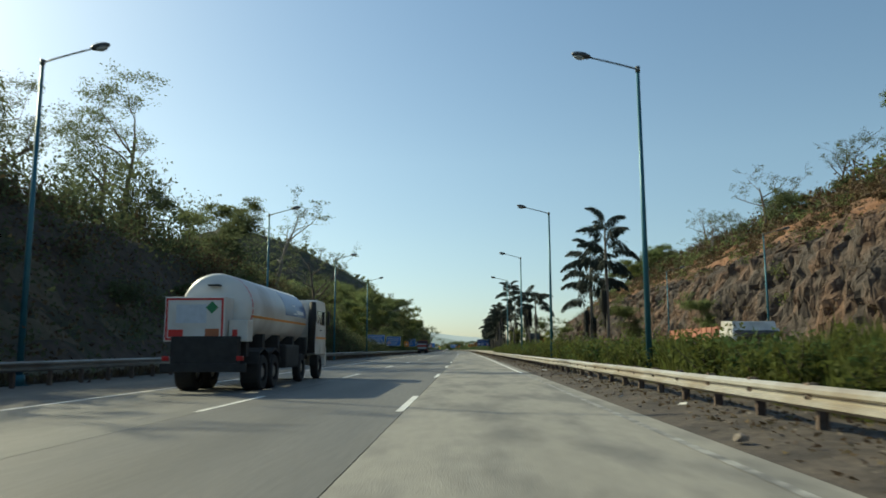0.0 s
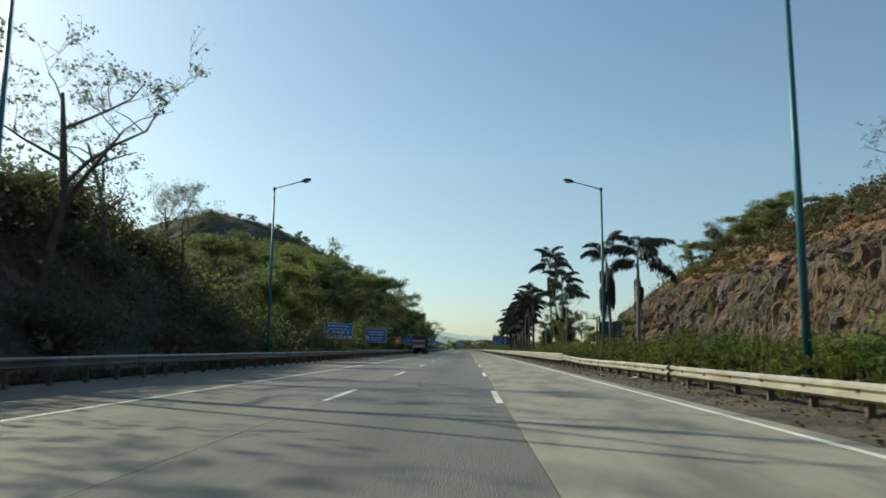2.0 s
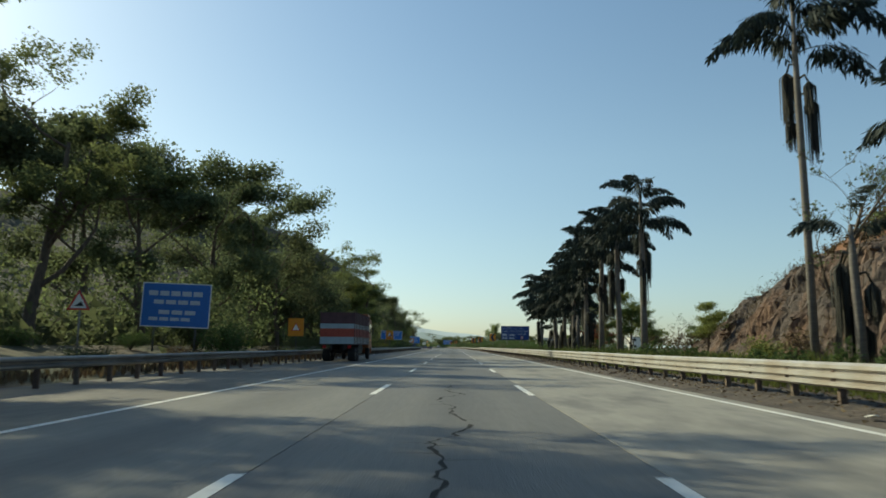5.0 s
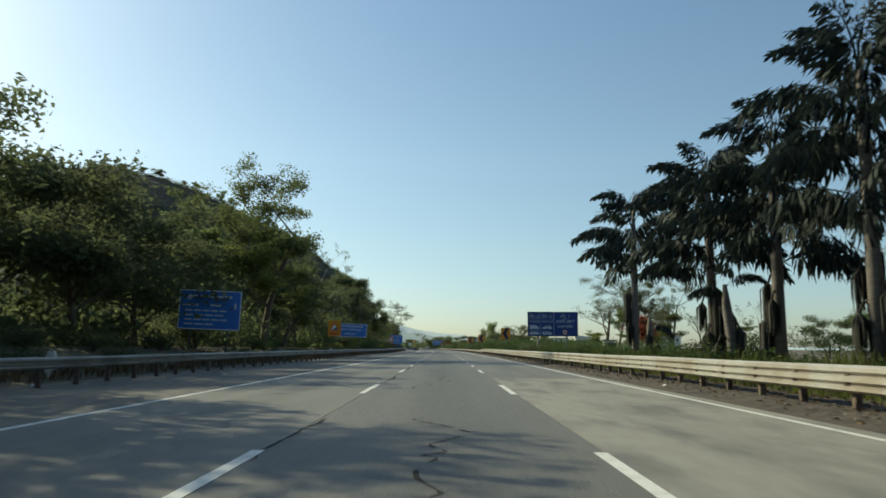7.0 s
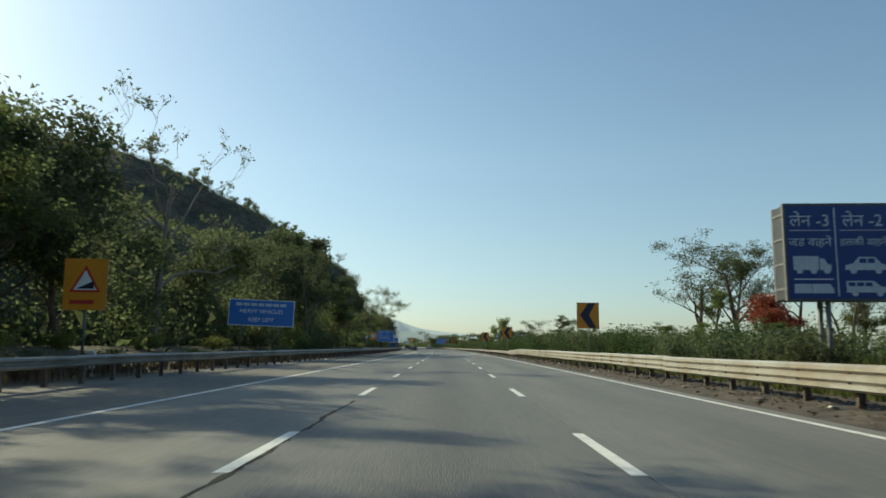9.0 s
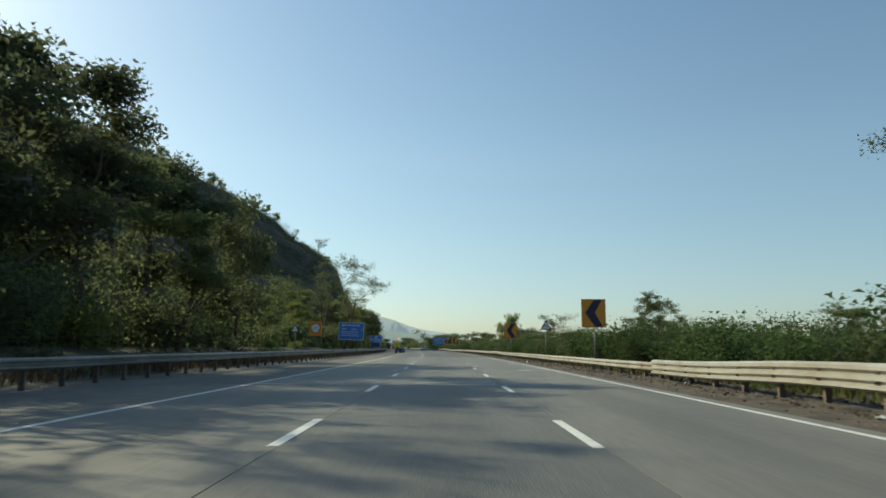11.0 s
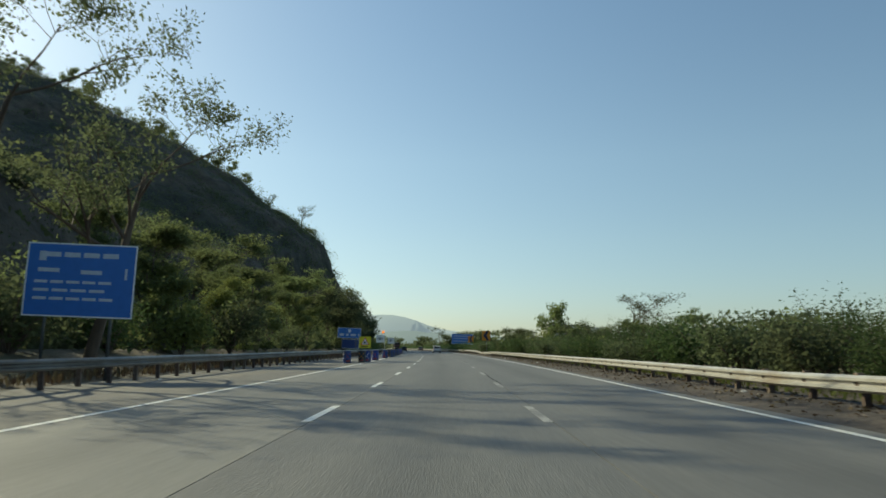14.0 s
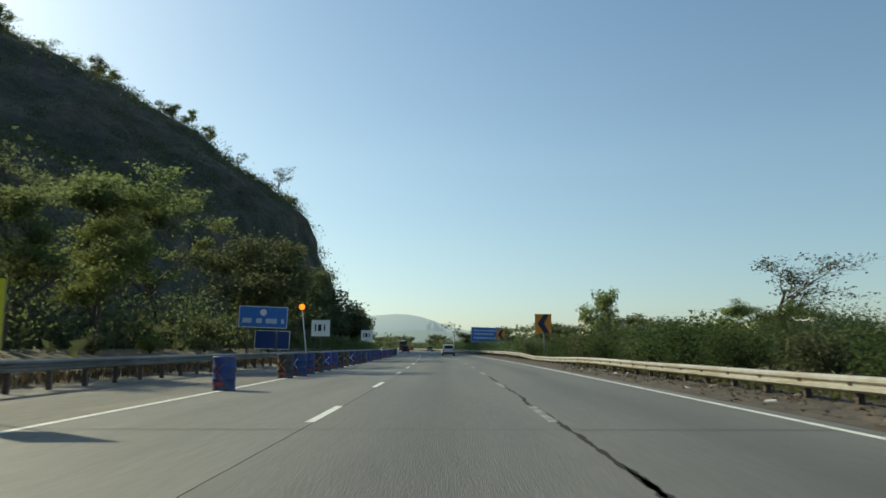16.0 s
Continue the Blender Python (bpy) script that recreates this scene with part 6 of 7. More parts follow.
# ---- vehicles ----
def wheel(parent, x, y, r=0.5, w=0.28, dual=False):
    bm = bmesh.new()
    ww = w * (2.1 if dual else 1)
    prof = [(r * 0.55, -ww / 2), (r * 0.92, -ww / 2), (r, -ww / 2 + 0.05), (r, ww / 2 - 0.05), (r * 0.92, ww / 2), (r * 0.55, ww / 2)]
    rings = []
    for rad, off in prof:
        rings.append([bm.verts.new((x + off, y + rad * math.cos(a), r + rad * math.sin(a))) for a in np.linspace(0, 2 * math.pi, 22, endpoint=False)])
    for i in range(len(rings)):
        r0, r1 = rings[i], rings[(i + 1) % len(rings)]
        for k in range(22):
            bm.faces.new((r0[k], r0[(k + 1) % 22], r1[(k + 1) % 22], r1[k]))
    bmesh.ops.recalc_face_normals(bm, faces=bm.faces)
    wh = part("wheel", bm, TYRE, parent)
    bm = bmesh.new()
    for sgn in (-1, 1):
        bmesh.ops.create_cone(bm, segments=16, radius1=r * 0.56, radius2=r * 0.3, depth=0.12, cap_ends=True, matrix=pose(x + sgn * (ww / 2 - 0.09), y, r, 0, 90 * sgn, 0))
    part("rim", bm, RIM, wh)
    return wh


def truck_cab(ob, y0, y1, w, z0, z1, mat, trim=None):
    """A flat-nosed cab between y0 (back) and y1 (front)."""
    bm = bmesh.new()
    prism(bm, [(y0, z0), (y1, z0), (y1 + 0.05, z0 + 0.9), (y1 - 0.12, z1 - 0.25), (y1 - 0.3, z1), (y0 + 0.05, z1), (y0, z1 - 0.1)], -w / 2, w / 2, 0, 0.04)
    cab = part("cab", bm, mat, ob)
    for sx in (-1, 1):
        bm = bmesh.new()
        box(bm, (sx * w / 2 - 0.006, y0 + 0.75, z0 + 1.15), (sx * w / 2 + 0.008, y1 - 0.3, z1 - 0.4), 0.004)
        part("side_window", bm, GLASS, cab)
        bm = bmesh.new()
        box(bm, (sx * w / 2 - 0.006, y0 + 0.2, z0 + 1.2), (sx * w / 2 + 0.008, y0 + 0.6, z1 - 0.4), 0.004)
        part("quarter_window", bm, GLASS, cab)
        bm = bmesh.new()
        box(bm, (sx * (w / 2 + 0.12) - 0.05, y1 - 0.12, z0 + 1.2), (sx * (w / 2 + 0.12) + 0.05, y1 - 0.02, z0 + 1.75), 0.02)
        part("mirror", bm, BLACK, cab)
        bm = bmesh.new()
        prism(bm, [(y1 - 1.25, z0 - 0.02), (y1 - 1.2, z0 + 0.3), (y1 - 0.9, z0 + 0.5), (y1 - 0.3, z0 + 0.5), (y1 + 0.02, z0 + 0.2), (y1 + 0.02, z0 - 0.35), (y1 - 0.12, z0 - 0.35), (y1 - 0.12, z0 + 0.1), (y1 - 0.4, z0 + 0.32), (y1 - 0.85, z0 + 0.32), (y1 - 1.1, z0 + 0.12)],
              sx * w / 2 - (0.35 if sx > 0 else -0.02), sx * w / 2 + (0.02 if sx > 0 else 0.35), 0)
        part("mudguard", bm, trim or mat, cab)
    for sx in (-1, 1):
        e = sx * w / 2
        bm = bmesh.new()
        box(bm, (e - 0.004, y0 + 0.72, z0 + 0.32), (e + 0.007, y1 - 0.26, z0 + 1.1), 0.003)
        door = part("door", bm, mat, cab)
        bm = bmesh.new()
        box(bm, (e - 0.01, y0 + 0.8, z0 + 0.92), (e + 0.03 * sx, y0 + 0.98, z0 + 0.97), 0.006)
        part("door_handle", bm, BLACK, door)
        bm = bmesh.new()
        box(bm, (e - 0.003, y0 + 0.02, z0 + 0.6), (e + 0.0105 * sx, y1 - 0.02, z0 + 0.68))
        part("stripe", bm, ORANGE, cab)
        bm = bmesh.new()
        box(bm, (e - sx * 0.3, y0 + 0.3, z0 - 0.42), (e, y0 + 0.72, z0 - 0.04), 0.02)
        part("step_box", bm, DARK_STEEL, cab)
    bm = bmesh.new()
    for k in range(5):
        box(bm, (-w / 2 + 0.25, y0 - 0.02, z0 + 0.9 + k * 0.2), (w / 2 - 0.25, y0 + 0.004, z0 + 0.98 + k * 0.2), 0.004)
    part("rear_rib", bm, mat, cab)
    bm = bmesh.new()
    prism(bm, [(y1 - 0.2, z1 - 0.16), (y1 + 0.18, z1 - 0.3), (y1 + 0.18, z1 - 0.27), (y1 - 0.2, z1 - 0.1)], -w / 2 + 0.1, w / 2 - 0.1, 0)
    part("sun_visor", bm, BLACK, cab)
    bm = bmesh.new()
    box(bm, (-w / 2 + 0.15, y1 - 0.06, z0 + 1.05), (w / 2 - 0.15, y1 + 0.03, z1 - 0.4), 0.01)
    part("windscreen", bm, GLASS, cab)
    bm = bmesh.new()
    box(bm, (-w / 2, y1 - 0.15, z0 - 0.45), (w / 2, y1 + 0.1, z0 - 0.05), 0.04)
    part("bumper", bm, trim or mat, ob)
    return cab


def tanker(m):
    ob = thing("tanker_truck", m, "white tanker truck with a blue band and grimy dark wheels", "truck")
    w, z, r, y0, y1 = 2.4, 2.28, 1.0, 0.7, 8.4
    n = 40
    rings = []
    bm = bmesh.new()
    for y, k in ((y0, 0.05), (y0 + 0.02, 0.6), (y0 + 0.06, 0.9), (y0 + 0.16, 1.0), (y1 - 0.5, 1.0), (y1 - 0.2, 0.85), (y1, 0.4), (y1 + 0.03, 0.05)):
        rings.append([bm.verts.new((math.cos(a) * r * k, y, z + math.sin(a) * r * k)) for a in np.linspace(0, 2 * math.pi, n, endpoint=False)])
    for r0, r1 in zip(rings, rings[1:]):
        for k in range(n):
            bm.faces.new((r0[k], r1[k], r1[(k + 1) % n], r0[(k + 1) % n])).smooth = True
    tank = part("tank", bm, TANK_WHITE, ob)
    for a0, a1, ya, yb, mt, nm in ((0, 54, 4.7, 7.85, TANK_BLUE, "blue_band"), (126, 180, 4.7, 7.85, TANK_BLUE, "blue_band"), (-14, -10, y0 + 0.3, 7.9, ORANGE, "stripe"), (190, 194, y0 + 0.3, 7.9, ORANGE, "stripe"), (-20, 200, y0 + 0.2, y0 + 0.3, RED, "hoop")):
        bm = bmesh.new()
        prev = None
        for a in np.linspace(radians(a0), radians(a1), 16):
            pr = [bm.verts.new((math.cos(a) * (r + 0.006), y, z + math.sin(a) * (r + 0.006))) for y in (ya, yb)]
            if prev:
                bm.faces.new((prev[0], prev[1], pr[1], pr[0])).smooth = True
            prev = pr
        part(nm, bm, mt, tank)
    for sx in (-1, 1):
        bm = bmesh.new()
        for k, (ya, za, yb, zb) in enumerate(((5.9, -0.02, 6.3, 0.3), (6.4, 0.0, 7.4, 0.12))):
            a0, a1 = za, zb
            q = [bm.verts.new((sx * math.cos(a) * (r + 0.011), y, z + math.sin(a) * (r + 0.011))) for y, a in ((ya, a0 + 0.1), (yb, a0 + 0.1), (yb, a1 + 0.1), (ya, a1 + 0.1))]
            bm.faces.new(q)
        part("mark", bm, WHITE, tank)
    bm = bmesh.new()
    box(bm, (-1.12, 0.0, 1.36), (0.52, 0.75, 2.56), 0.03)
    cabinet = part("rear_cabinet", bm, TANK_WHITE, ob, "white rear valve cabinet")
    for lo, hi in (((-1.08, 1.4), (0.48, 1.45)), ((-1.08, 2.47), (0.48, 2.52)), ((-1.08, 1.45), (-1.03, 2.47)), ((0.43, 1.45), (0.48, 2.47))):
        bm = bmesh.new()
        box(bm, (lo[0], -0.012, lo[1]), (hi[0], 0.002, hi[1]))
        part("red_border", bm, RED, cabinet)
    for x0, x1, za, zb, mt in ((-0.8, 0.02, 1.85, 2.35, PALE), (0.0, 0.38, 1.5, 1.7, CAB_ORANGE), (-1.0, -0.6, 1.48, 1.68, RED)):
        bm = bmesh.new()
        box(bm, (x0, -0.01, za), (x1, 0.003, zb))
        part("placard", bm, mt, cabinet)
    bm = bmesh.new()
    prism(bm, [(0.17, 2.1), (0.34, 2.27), (0.17, 2.44), (0.0, 2.27)], -0.016, -0.011)
    part("diamond_placard", bm, material("green placard", (0.03, 0.2, 0.08), 0.5), cabinet)
    bm = bmesh.new()
    box(bm, (0.55, 0.25, 1.36), (1.08, 0.75, 1.95), 0.03)
    side_box = part("valve_box", bm, TANK_WHITE, ob)
    bm = bmesh.new()
    box(bm, (0.66, 0.238, 1.45), (0.8, 0.252, 1.68))
    part("placard", bm, RED, side_box)
    bm = bmesh.new()
    box(bm, (-0.16, 0.52, z + 0.62), (0.16, 0.72, z + 0.66))
    part("slot", bm, BLACK, tank)
    bm = bmesh.new()
    for x in (-0.42, 0.42):
        box(bm, (x - 0.05, 0.1, 0.75), (x + 0.05, 10.6, 1.05))
    for y in (0.6, 2.2, 4.0, 6.0, 8.0):
        box(bm, (-0.95, y, 0.95), (0.95, y + 0.25, 1.6))
    part("chassis", bm, DARK_STEEL, ob)
    bm = bmesh.new()
    box(bm, (-1.15, -0.1, 0.55), (1.15, 0.02, 0.78), 0.02)
    box(bm, (-0.9, -0.05, 0.75), (0.9, 0.3, 1.5), 0.03)
    bumper = part("rear_bumper", bm, DARK_STEEL, ob)
    for x in (-1.0, 1.0):
        bm = bmesh.new()
        box(bm, (x - 0.09, -0.13, 0.85), (x + 0.09, -0.05, 0.97), 0.01)
        part("tail_lamp", bm, TAIL_RED, bumper)
    for sx in (-1, 1):
        bm = bmesh.new()
        box(bm, (sx * 0.85 - 0.3, 4.3, 0.55), (sx * 0.85 + 0.3, 6.2, 1.3), 0.08)
        part("side_tank", bm, DARK_STEEL, ob)
        for y in (1.5, 2.75, 7.1):
            wheel(ob, sx * 0.93, y, 0.5, 0.26, y < 3)
        wheel(ob, sx * 1.0, 9.85, 0.5, 0.28)
        for y in (1.5, 2.75):
            bm = bmesh.new()
            prism(bm, [(y - 0.62, 0.75), (y - 0.5, 1.08), (y, 1.2), (y + 0.5, 1.08), (y + 0.62, 0.75), (y + 0.58, 0.75), (y + 0.45, 1.03), (y, 1.15), (y - 0.45, 1.03), (y - 0.58, 0.75)], sx * 0.93 - 0.28, sx * 0.93 + 0.28, 0)
            part("mudguard", bm, DARK_STEEL, ob)
    truck_cab(ob, 8.75, 10.75, 2.4, 0.95, 3.05, CAB_WHITE)
    bm = bmesh.new()
    tube(bm, [(1.05, 8.6, 1.0), (1.08, 8.6, 2.3), (1.08, 8.66, 2.95)], [0.15, 0.17, 0.13], 12)
    part("air_intake", bm, DARK_STEEL, ob)
    return ob


tanker(put(20.2, -3.95, 0.0, 0.0))


def cargo_truck(m, label, body1, body2, body3, cabmat):
    ob = thing("cargo_truck", m, label, "truck")
    w, y1 = 2.45, 9.2
    bands = ((1.25, 1.75, body2), (1.75, 2.35, body1), (2.35, 2.7, body2), (2.7, 3.5, body3))
    for z0, z1, mt in bands:
        bm = bmesh.new()
        box(bm, (-w / 2, 0.0, z0 + 0.004), (w / 2, y1 - 0.004, z1))
        part("body_panel", bm, mt, ob)
    for sx in (-1, 1):
        for k in range(11):
            bm = bmesh.new()
            y = 0.05 + k * (y1 - 0.2) / 10
            box(bm, (sx * w / 2 - 0.03, y, 1.2), (sx * w / 2 + 0.045, y + 0.09, 3.55))
            part("stake", bm, body3, ob)
    bm = bmesh.new()
    for x in (-0.42, 0.42):
        box(bm, (x - 0.06, 0.1, 0.8), (x + 0.06, 11.4, 1.22))
    box(bm, (-1.1, 3.6, 0.55), (1.1, 6.0, 1.2), 0.05)
    part("chassis", bm, DARK_STEEL, ob)
    for sx in (-1, 1):
        for y in (1.4, 2.7):
            wheel(ob, sx * 0.92, y, 0.5, 0.26, True)
        wheel(ob, sx * 1.0, 10.3, 0.5, 0.28)
    truck_cab(ob, 9.3, 11.4, 2.4, 0.95, 3.35, cabmat)
    bm = bmesh.new()
    prism(bm, [(9.3, 3.3), (11.1, 3.3), (10.9, 3.72), (9.3, 3.78)], -1.1, 1.1, 0, 0.03)
    part("roof_box", bm, cabmat, ob)
    for x in (-0.9, 0.9):
        bm = bmesh.new()
        box(bm, (x - 0.12, -0.06, 0.95), (x + 0.12, 0.0, 1.15), 0.01)
        part("tail_lamp", bm, TAIL_RED, ob)
    return ob


cargo_truck(put(204.6, -8.4), "lorry with red and pale blue banded sides and an orange-brown cab", TRUCK_RED, TRUCK_PALE, TRUCK_MAROON, CAB_ORANGE)
cargo_truck(put(57.0, 20.0, -1.56, 180) @ Matrix.Scale(1.15, 4), "lorry with a faded red body on the far carriageway", FADED_PINK, FADED_PINK, FADED_PINK, CAB_WHITE)
cargo_truck(put(757, -1.0), "dark lorry far ahead in the traffic", TRUCK_MAROON, DARK_STEEL, DARK_STEEL, CAB_WHITE)


def car(m, label, mat, tall=1.5):
    ob = thing("car", m, label, "car", "cars in the traffic")
    w, ln, k = 1.7, 4.0, tall / 1.5
    bm = bmesh.new()
    prism(bm, [(0.0, 0.35), (0.0, 0.8 * k), (0.15, 0.92 * k), (3.0, 0.95 * k), (3.85, 0.8 * k), (4.0, 0.6), (4.0, 0.3), (0.1, 0.25)], -w / 2, w / 2, 0, 0.05)
    body = part("body", bm, mat, ob)
    bm = bmesh.new()
    prism(bm, [(0.1, 0.9 * k), (0.45, 1.42 * k), (0.7, 1.5 * k), (1.9, 1.5 * k), (2.9, 0.94 * k)], -w / 2 + 0.12, w / 2 - 0.12, 0, 0.05)
    part("cabin", bm, mat, ob)
    bm = bmesh.new()
    prism(bm, [(0.16, 0.98 * k), (0.42, 1.38 * k), (0.41, 1.385 * k), (0.13, 0.98 * k)], -w / 2 + 0.25, w / 2 - 0.25, 0)
    part("rear_window", bm, GLASS, ob)
    for sx in (-1, 1):
        bm = bmesh.new()
        prism(bm, [(0.5, 0.98 * k), (0.75, 1.4 * k), (1.85, 1.4 * k), (2.6, 0.98 * k)], sx * (w / 2 - 0.11) - 0.01, sx * (w / 2 - 0.11) + 0.01, 0)
        part("side_window", bm, GLASS, ob)
        bm = bmesh.new()
        box(bm, (sx * 0.7 - 0.1, -0.02, 0.68 * k), (sx * 0.7 + 0.1, 0.02, 0.88 * k), 0.01)
        part("tail_lamp", bm, TAIL_RED, body)
        wheel(ob, sx * 0.75, 0.75, 0.3, 0.2)
        wheel(ob, sx * 0.75, 3.2, 0.3, 0.2)
    bm = bmesh.new()
    box(bm, (-w / 2, -0.05, 0.32), (w / 2, 0.08, 0.55), 0.03)
    part("bumper", bm, DARK_STEEL, body)
    return ob


car(put(575, 1.9), "white hatchback car ahead in the traffic", CAB_WHITE, 1.55)
car(put(690, 4.0), "grey car far ahead in the traffic", GREYRAIL)
car(put(770, 3.0), "red car far ahead in the traffic", TRUCK_RED)
car(put(640, -4.2), "dark car far ahead in the traffic", DARK_STEEL)
car(put(83.0, 19.5, -1.56, 180), "white van on the far carriageway", CAB_WHITE, 2.1)


# ---- drums ----
def drum(m, label, cross=None, paint=DRUM_BLUE):
    ob = thing("drum", m, label, "drum", "row of drums")
    bm = bmesh.new()
    r, n = 0.3, 24
    prof = [(0.05, 0.0), (r, 0.0), (r + 0.012, 0.02), (r, 0.04), (r, 0.28), (r + 0.015, 0.3), (r, 0.32), (r, 0.58), (r + 0.015, 0.6), (r, 0.62), (r, 0.86), (r + 0.012, 0.88), (r - 0.005, 0.9), (r - 0.02, 0.88), (0.05, 0.875)]
    rings = [[bm.verts.new((math.cos(a) * q, math.sin(a) * q, z)) for a in np.linspace(0, 2 * math.pi, n, endpoint=False)] for q, z in prof]
    for r0, r1 in zip(rings, rings[1:]):
        for k in range(n):
            bm.faces.new((r0[k], r0[(k + 1) % n], r1[(k + 1) % n], r1[k])).smooth = True
    bm.faces.new(rings[-1])
    body = part("barrel", bm, paint, ob)
    if cross:
        for a0, a1 in ((-128, -62), (-62, -128)):
            bm = bmesh.new()
            prev = None
            for i in range(9):
                a = radians(a0 + (a1 - a0) * i / 8)
                pr = [bm.verts.new((math.cos(a) * 0.318, math.sin(a) * 0.318, 0.28 + 0.42 * i / 8 + d)) for d in (-0.018, 0.018)]
                if prev:
                    bm.faces.new((prev[0], prev[1], pr[1], pr[0]))
                prev = pr
            part("painted_cross", bm, cross, body)
        bm = bmesh.new()
        prev = None
        for i in range(5):
            a = radians(-115 + 50 * i / 4)
            pr = [bm.verts.new((math.cos(a) * 0.317, math.sin(a) * 0.317, 0.12 + d)) for d in (0, 0.1)]
            if prev:
                bm.faces.new((prev[0], prev[1], pr[1], pr[0]))
            prev = pr
        part("red_patch", bm, TRUCK_RED, body)
    return ob


d1 = drum(put(474.6, -6.2), "scuffed black drum with a painted orange cross", ORANGE, DRUM_DARK)
d2 = drum(put(476.1, -5.95), "scuffed blue drum with a painted white cross", WHITE)
d3 = drum(put(483.6, -5.9), "scuffed blue drum with a faded red mark", TRUCK_RED)
for s, la, src in ((496.5, -5.85, d3), (504.6, -5.95, d1), (506.6, -5.8, d2), (509.0, -5.9, d3), (511.6, -5.9, d1), (514.0, -5.9, d2), (516.4, -5.9, d3), (519, -5.9, d1)):
    copy_thing(src, put(s, la, 0, rnd.uniform(-30, 30)))
for k in range(26):
    copy_thing((d1, d2, d3)[k % 3], put(522 + k * 3.1, -5.9 + rnd.uniform(-0.15, 0.15), 0, rnd.uniform(-40, 40)))
copy_thing(d3, put(471.5, -7.0, 0, 20))

# ---- roadside odds and ends ----
def stone_mesh(seed):
    rng = np.random.default_rng(seed)
    bm = bmesh.new()
    bmesh.ops.create_icosphere(bm, subdivisions=1, radius=1.0)
    for v in bm.verts:
        v.co *= rng.uniform(0.7, 1.15)
        v.co.z *= 0.6
    return finish(bm, "stone", STONE)


STONES = [stone_mesh(i) for i in range(4)]
for k in range(290):
    s, la = rnd.uniform(2, 520), rnd.uniform(6.25, 8.6)
    r = rnd.choice((0.03, 0.04, 0.05, 0.06, 0.08, 0.12)) * rnd.uniform(0.7, 1.3)
    ob = new("stone", STONES[k % 4])
    ob.matrix_basis = put(s, la, 0.045 + r * 0.3, rnd.uniform(0, 360)) @ Matrix.Scale(r, 4)
    tagged(ob, "rough brown stone lying on the dirt verge", "stone", "stones on the verge")
for k in range(90):
    s, la = rnd.uniform(2, 520), rnd.choice((rnd.uniform(6.4, 8.2), rnd.uniform(6.4, 8.2), rnd.uniform(-11.3, -9.6)))
    bm = bmesh.new()
    w = rnd.uniform(0.04, 0.14)
    q = [(-w, -w * 0.5, 0.0), (w, -w * 0.6, 0.02), (w * 0.8, w * 0.6, 0.05), (-w * 0.9, w * 0.5, 0.03)]
    vs = [bm.verts.new(p) for p in q] + [bm.verts.new((p[0] * 0.9, p[1] * 0.9, p[2] + 0.02)) for p in q]
    for f in ((0, 1, 2, 3), (4, 5, 6, 7), (0, 1, 5, 4), (1, 2, 6, 5), (2, 3, 7, 6), (3, 0, 4, 7)):
        bm.faces.new([vs[i] for i in f])
    solo("litter", bm, LITTER, put(s, la, 0.06 if la > 0 else 0.0, rnd.uniform(0, 360)), "crumpled pale scrap of litter by the road", "litter", "litter on the verge")
for s, la in ((66.0, -11.4), (296.0, -13.0), (236, -13.2)):
    bm = bmesh.new()
    prism(bm, [(-0.16, -0.1), (0.16, -0.1), (0.16, 0.75), (0.1, 0.92), (-0.1, 0.92), (-0.16, 0.75)], -0.08, 0.08, 1, 0.015)
    solo("marker_stone", bm, PLASTER, put(s, la, 0.3 if s < 100 else 0.0), "small white painted marker stone", "marker stone", "marker stones")

def ground_bits(name, count, l0, l1, size, mat, label, seed):
    """Small flat scraps strewn over the verge."""
    rng = np.random.default_rng(seed)
    s, la = rng.uniform(-5, 520, count), l0 + (l1 - l0) * rng.beta(1.6, 1.3, count)
    t = np.interp(s, RS, RT)
    pts = np.stack([np.interp(s, RS, RX) + la * np.cos(t), s + la * np.sin(t), 0.075 + rng.uniform(0, 0.03, count) - 0.05 * (la < 6.5)], 1)
    solo(name, leaf_mesh(name, pts, size * rng.uniform(0.5, 1.6, count), mat, rng, 0.9), mat, Matrix(), label, "debris", kind="stuff")


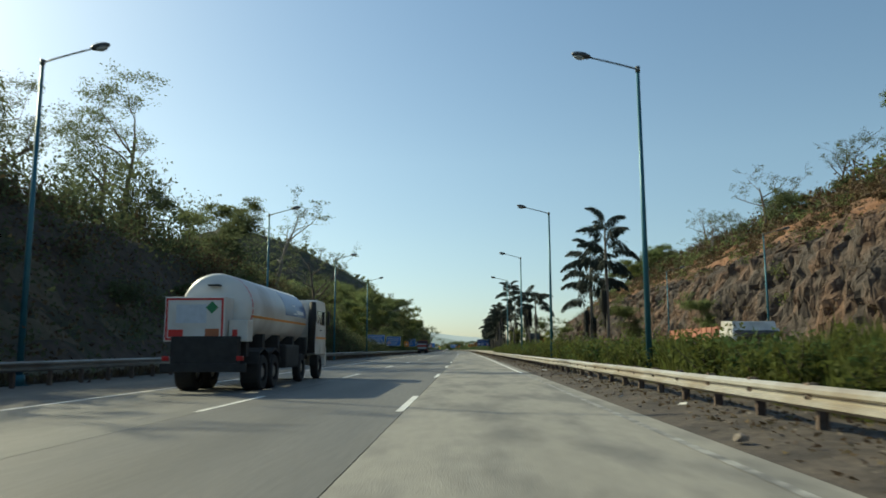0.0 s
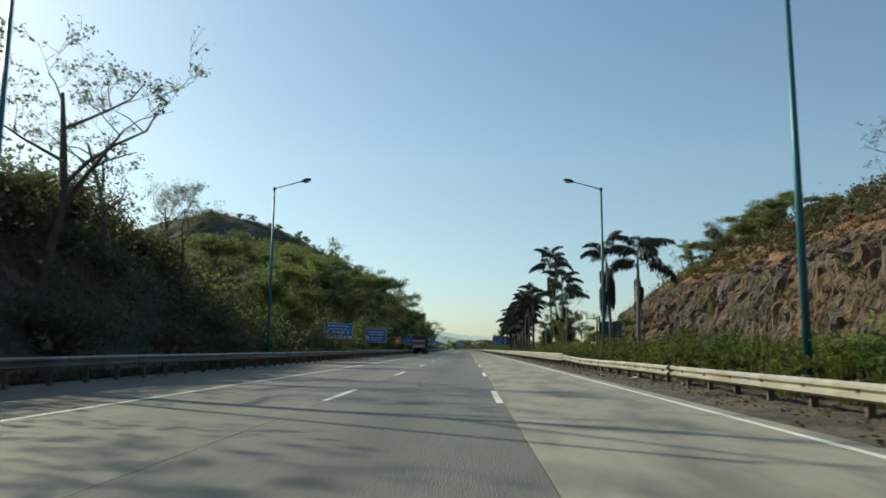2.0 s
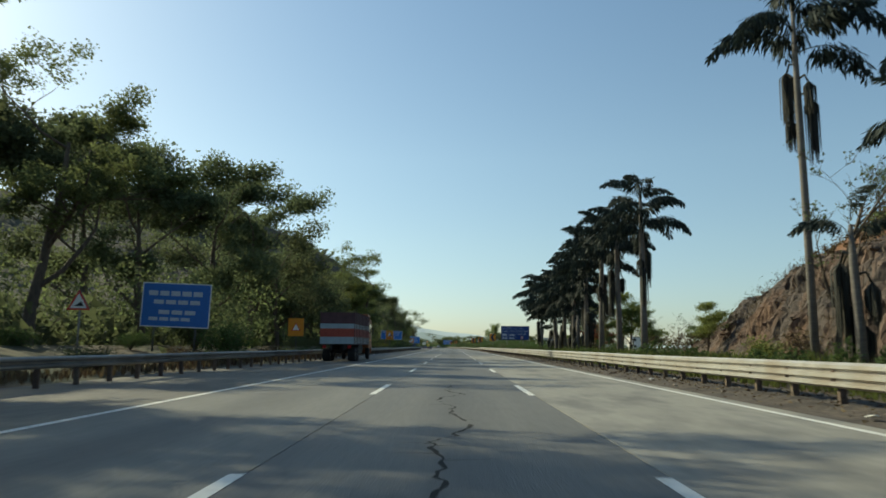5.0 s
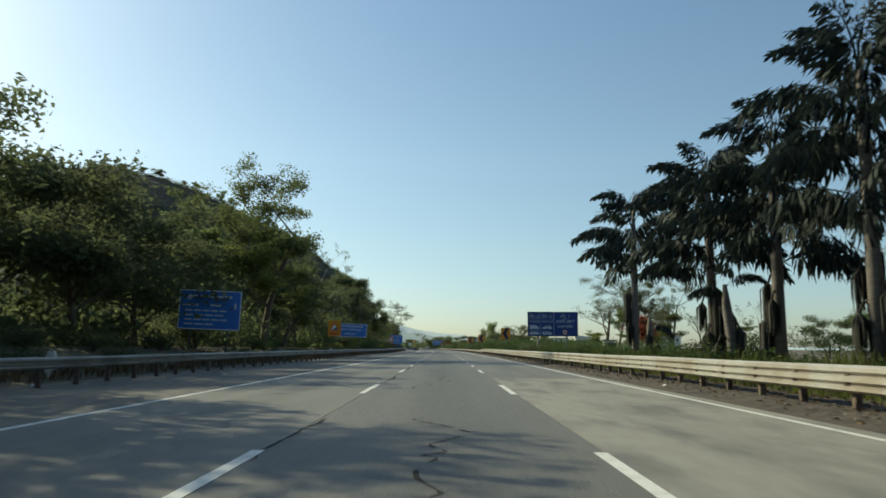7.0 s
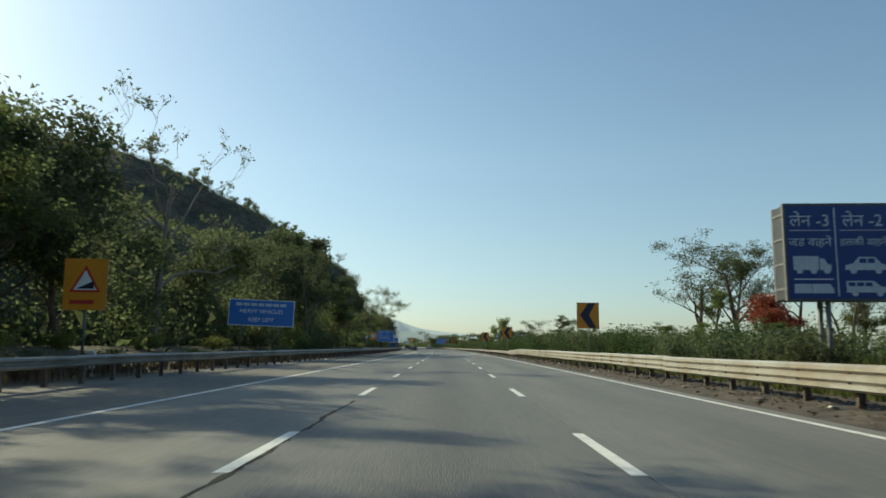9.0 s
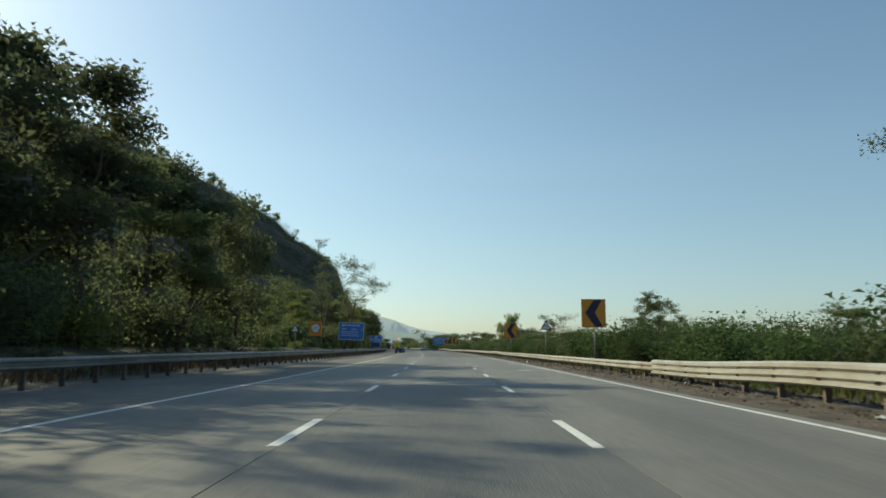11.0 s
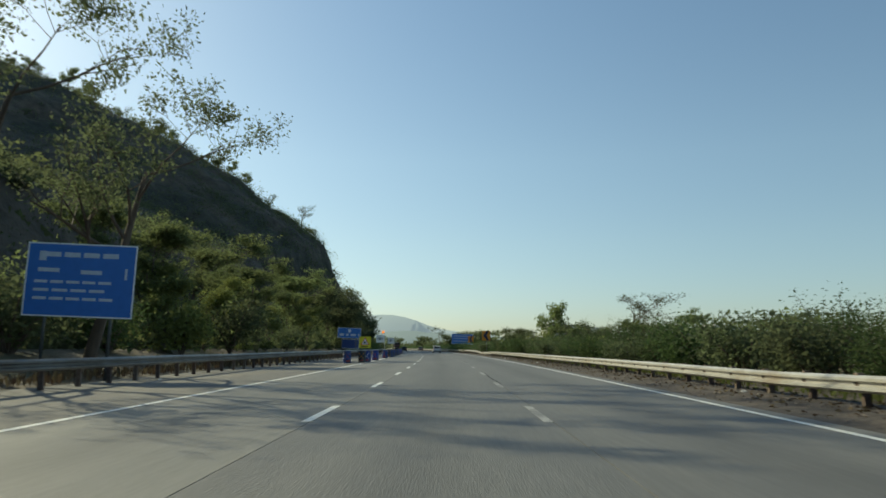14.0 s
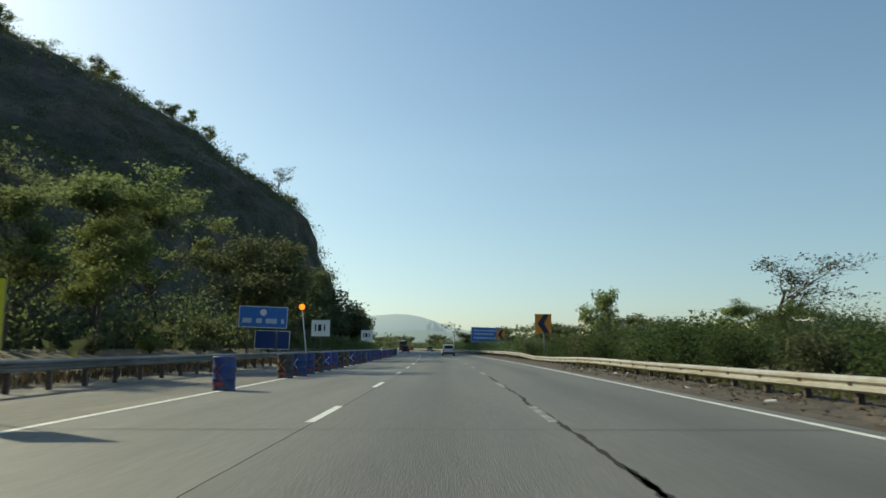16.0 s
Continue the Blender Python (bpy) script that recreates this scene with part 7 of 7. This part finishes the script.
ground_bits("leaf_litter", 22000, 6.15, 9.2, 0.055, LEAF_DRY, "dry leaves strewn over the dirt verge", 121)
ground_bits("gravel", 9000, 6.1, 8.6, 0.04, STONE, "loose gravel strewn over the dirt verge", 122)
# ---- buildings beyond the shrubs ----
def house(s, lat, w, d, h, label, roof=0.0, storeys=2):
    ob = thing("house", put(s, lat), label, "building", "buildings beyond the shrubs")
    bm = bmesh.new()
    box(bm, (-w / 2, 0, -0.2), (w / 2, d, h), 0.03)
    wall = part("wall", bm, PLASTER, ob)
    bm = bmesh.new()
    prism(bm, [(-w / 2 - 0.3, h), (w / 2 + 0.3, h), (w / 2 + 0.3, h + 0.25), (-w / 2 - 0.3, h + 0.25 + roof)], -0.3, d + 0.3, 1)
    part("roof", bm, ROOF if not roof else PLASTER, ob)
    for f in range(storeys):
        for k in range(max(2, int(w / 3))):
            x = -w / 2 + (k + 0.5) * w / max(2, int(w / 3))
            z = (f + 0.35) * h / storeys
            bm = bmesh.new()
            box(bm, (x - 0.5, -0.03, z), (x + 0.5, 0.05, z + 1.2))
            win = part("window", bm, GLASS, wall)
            bm = bmesh.new()
            box(bm, (x - 0.6, -0.12, z - 0.1), (x + 0.6, -0.02, z))
            part("sill", bm, PLASTER, win)
    return ob


house(640, 84, 16, 12, 7, "white block of flats behind trees")
house(655, 108, 14, 12, 7.5, "white flat-roofed block behind trees", 1.5)
house(720, 72, 22, 14, 9.5, "pale two-storey building with a sloping roof edge", 2.0)
house(500, 95, 9, 8, 6, "small whitewashed house behind shrubs")
house(330, 27, 1.7, 1.6, 2.3, "low whitewashed hut behind the median shrubs", 0.0, 1)
ob = thing("power_pole", put(86, 56, float(rock_height(86, 56)) - 0.5), "dark wooden power pole with crossbars on the slope", "power pole")
bm = bmesh.new()
tube(bm, [(0, 0, 0), (0, 0, 7.5)], [0.12, 0.09], 8)
part("pole", bm, DARK_STEEL, ob)
for z in (6.4, 7.0):
    bm = bmesh.new()
    box(bm, (-0.8, -0.05, z), (0.8, 0.05, z + 0.1), 0.01)
    part("crossbar", bm, DARK_STEEL, ob)
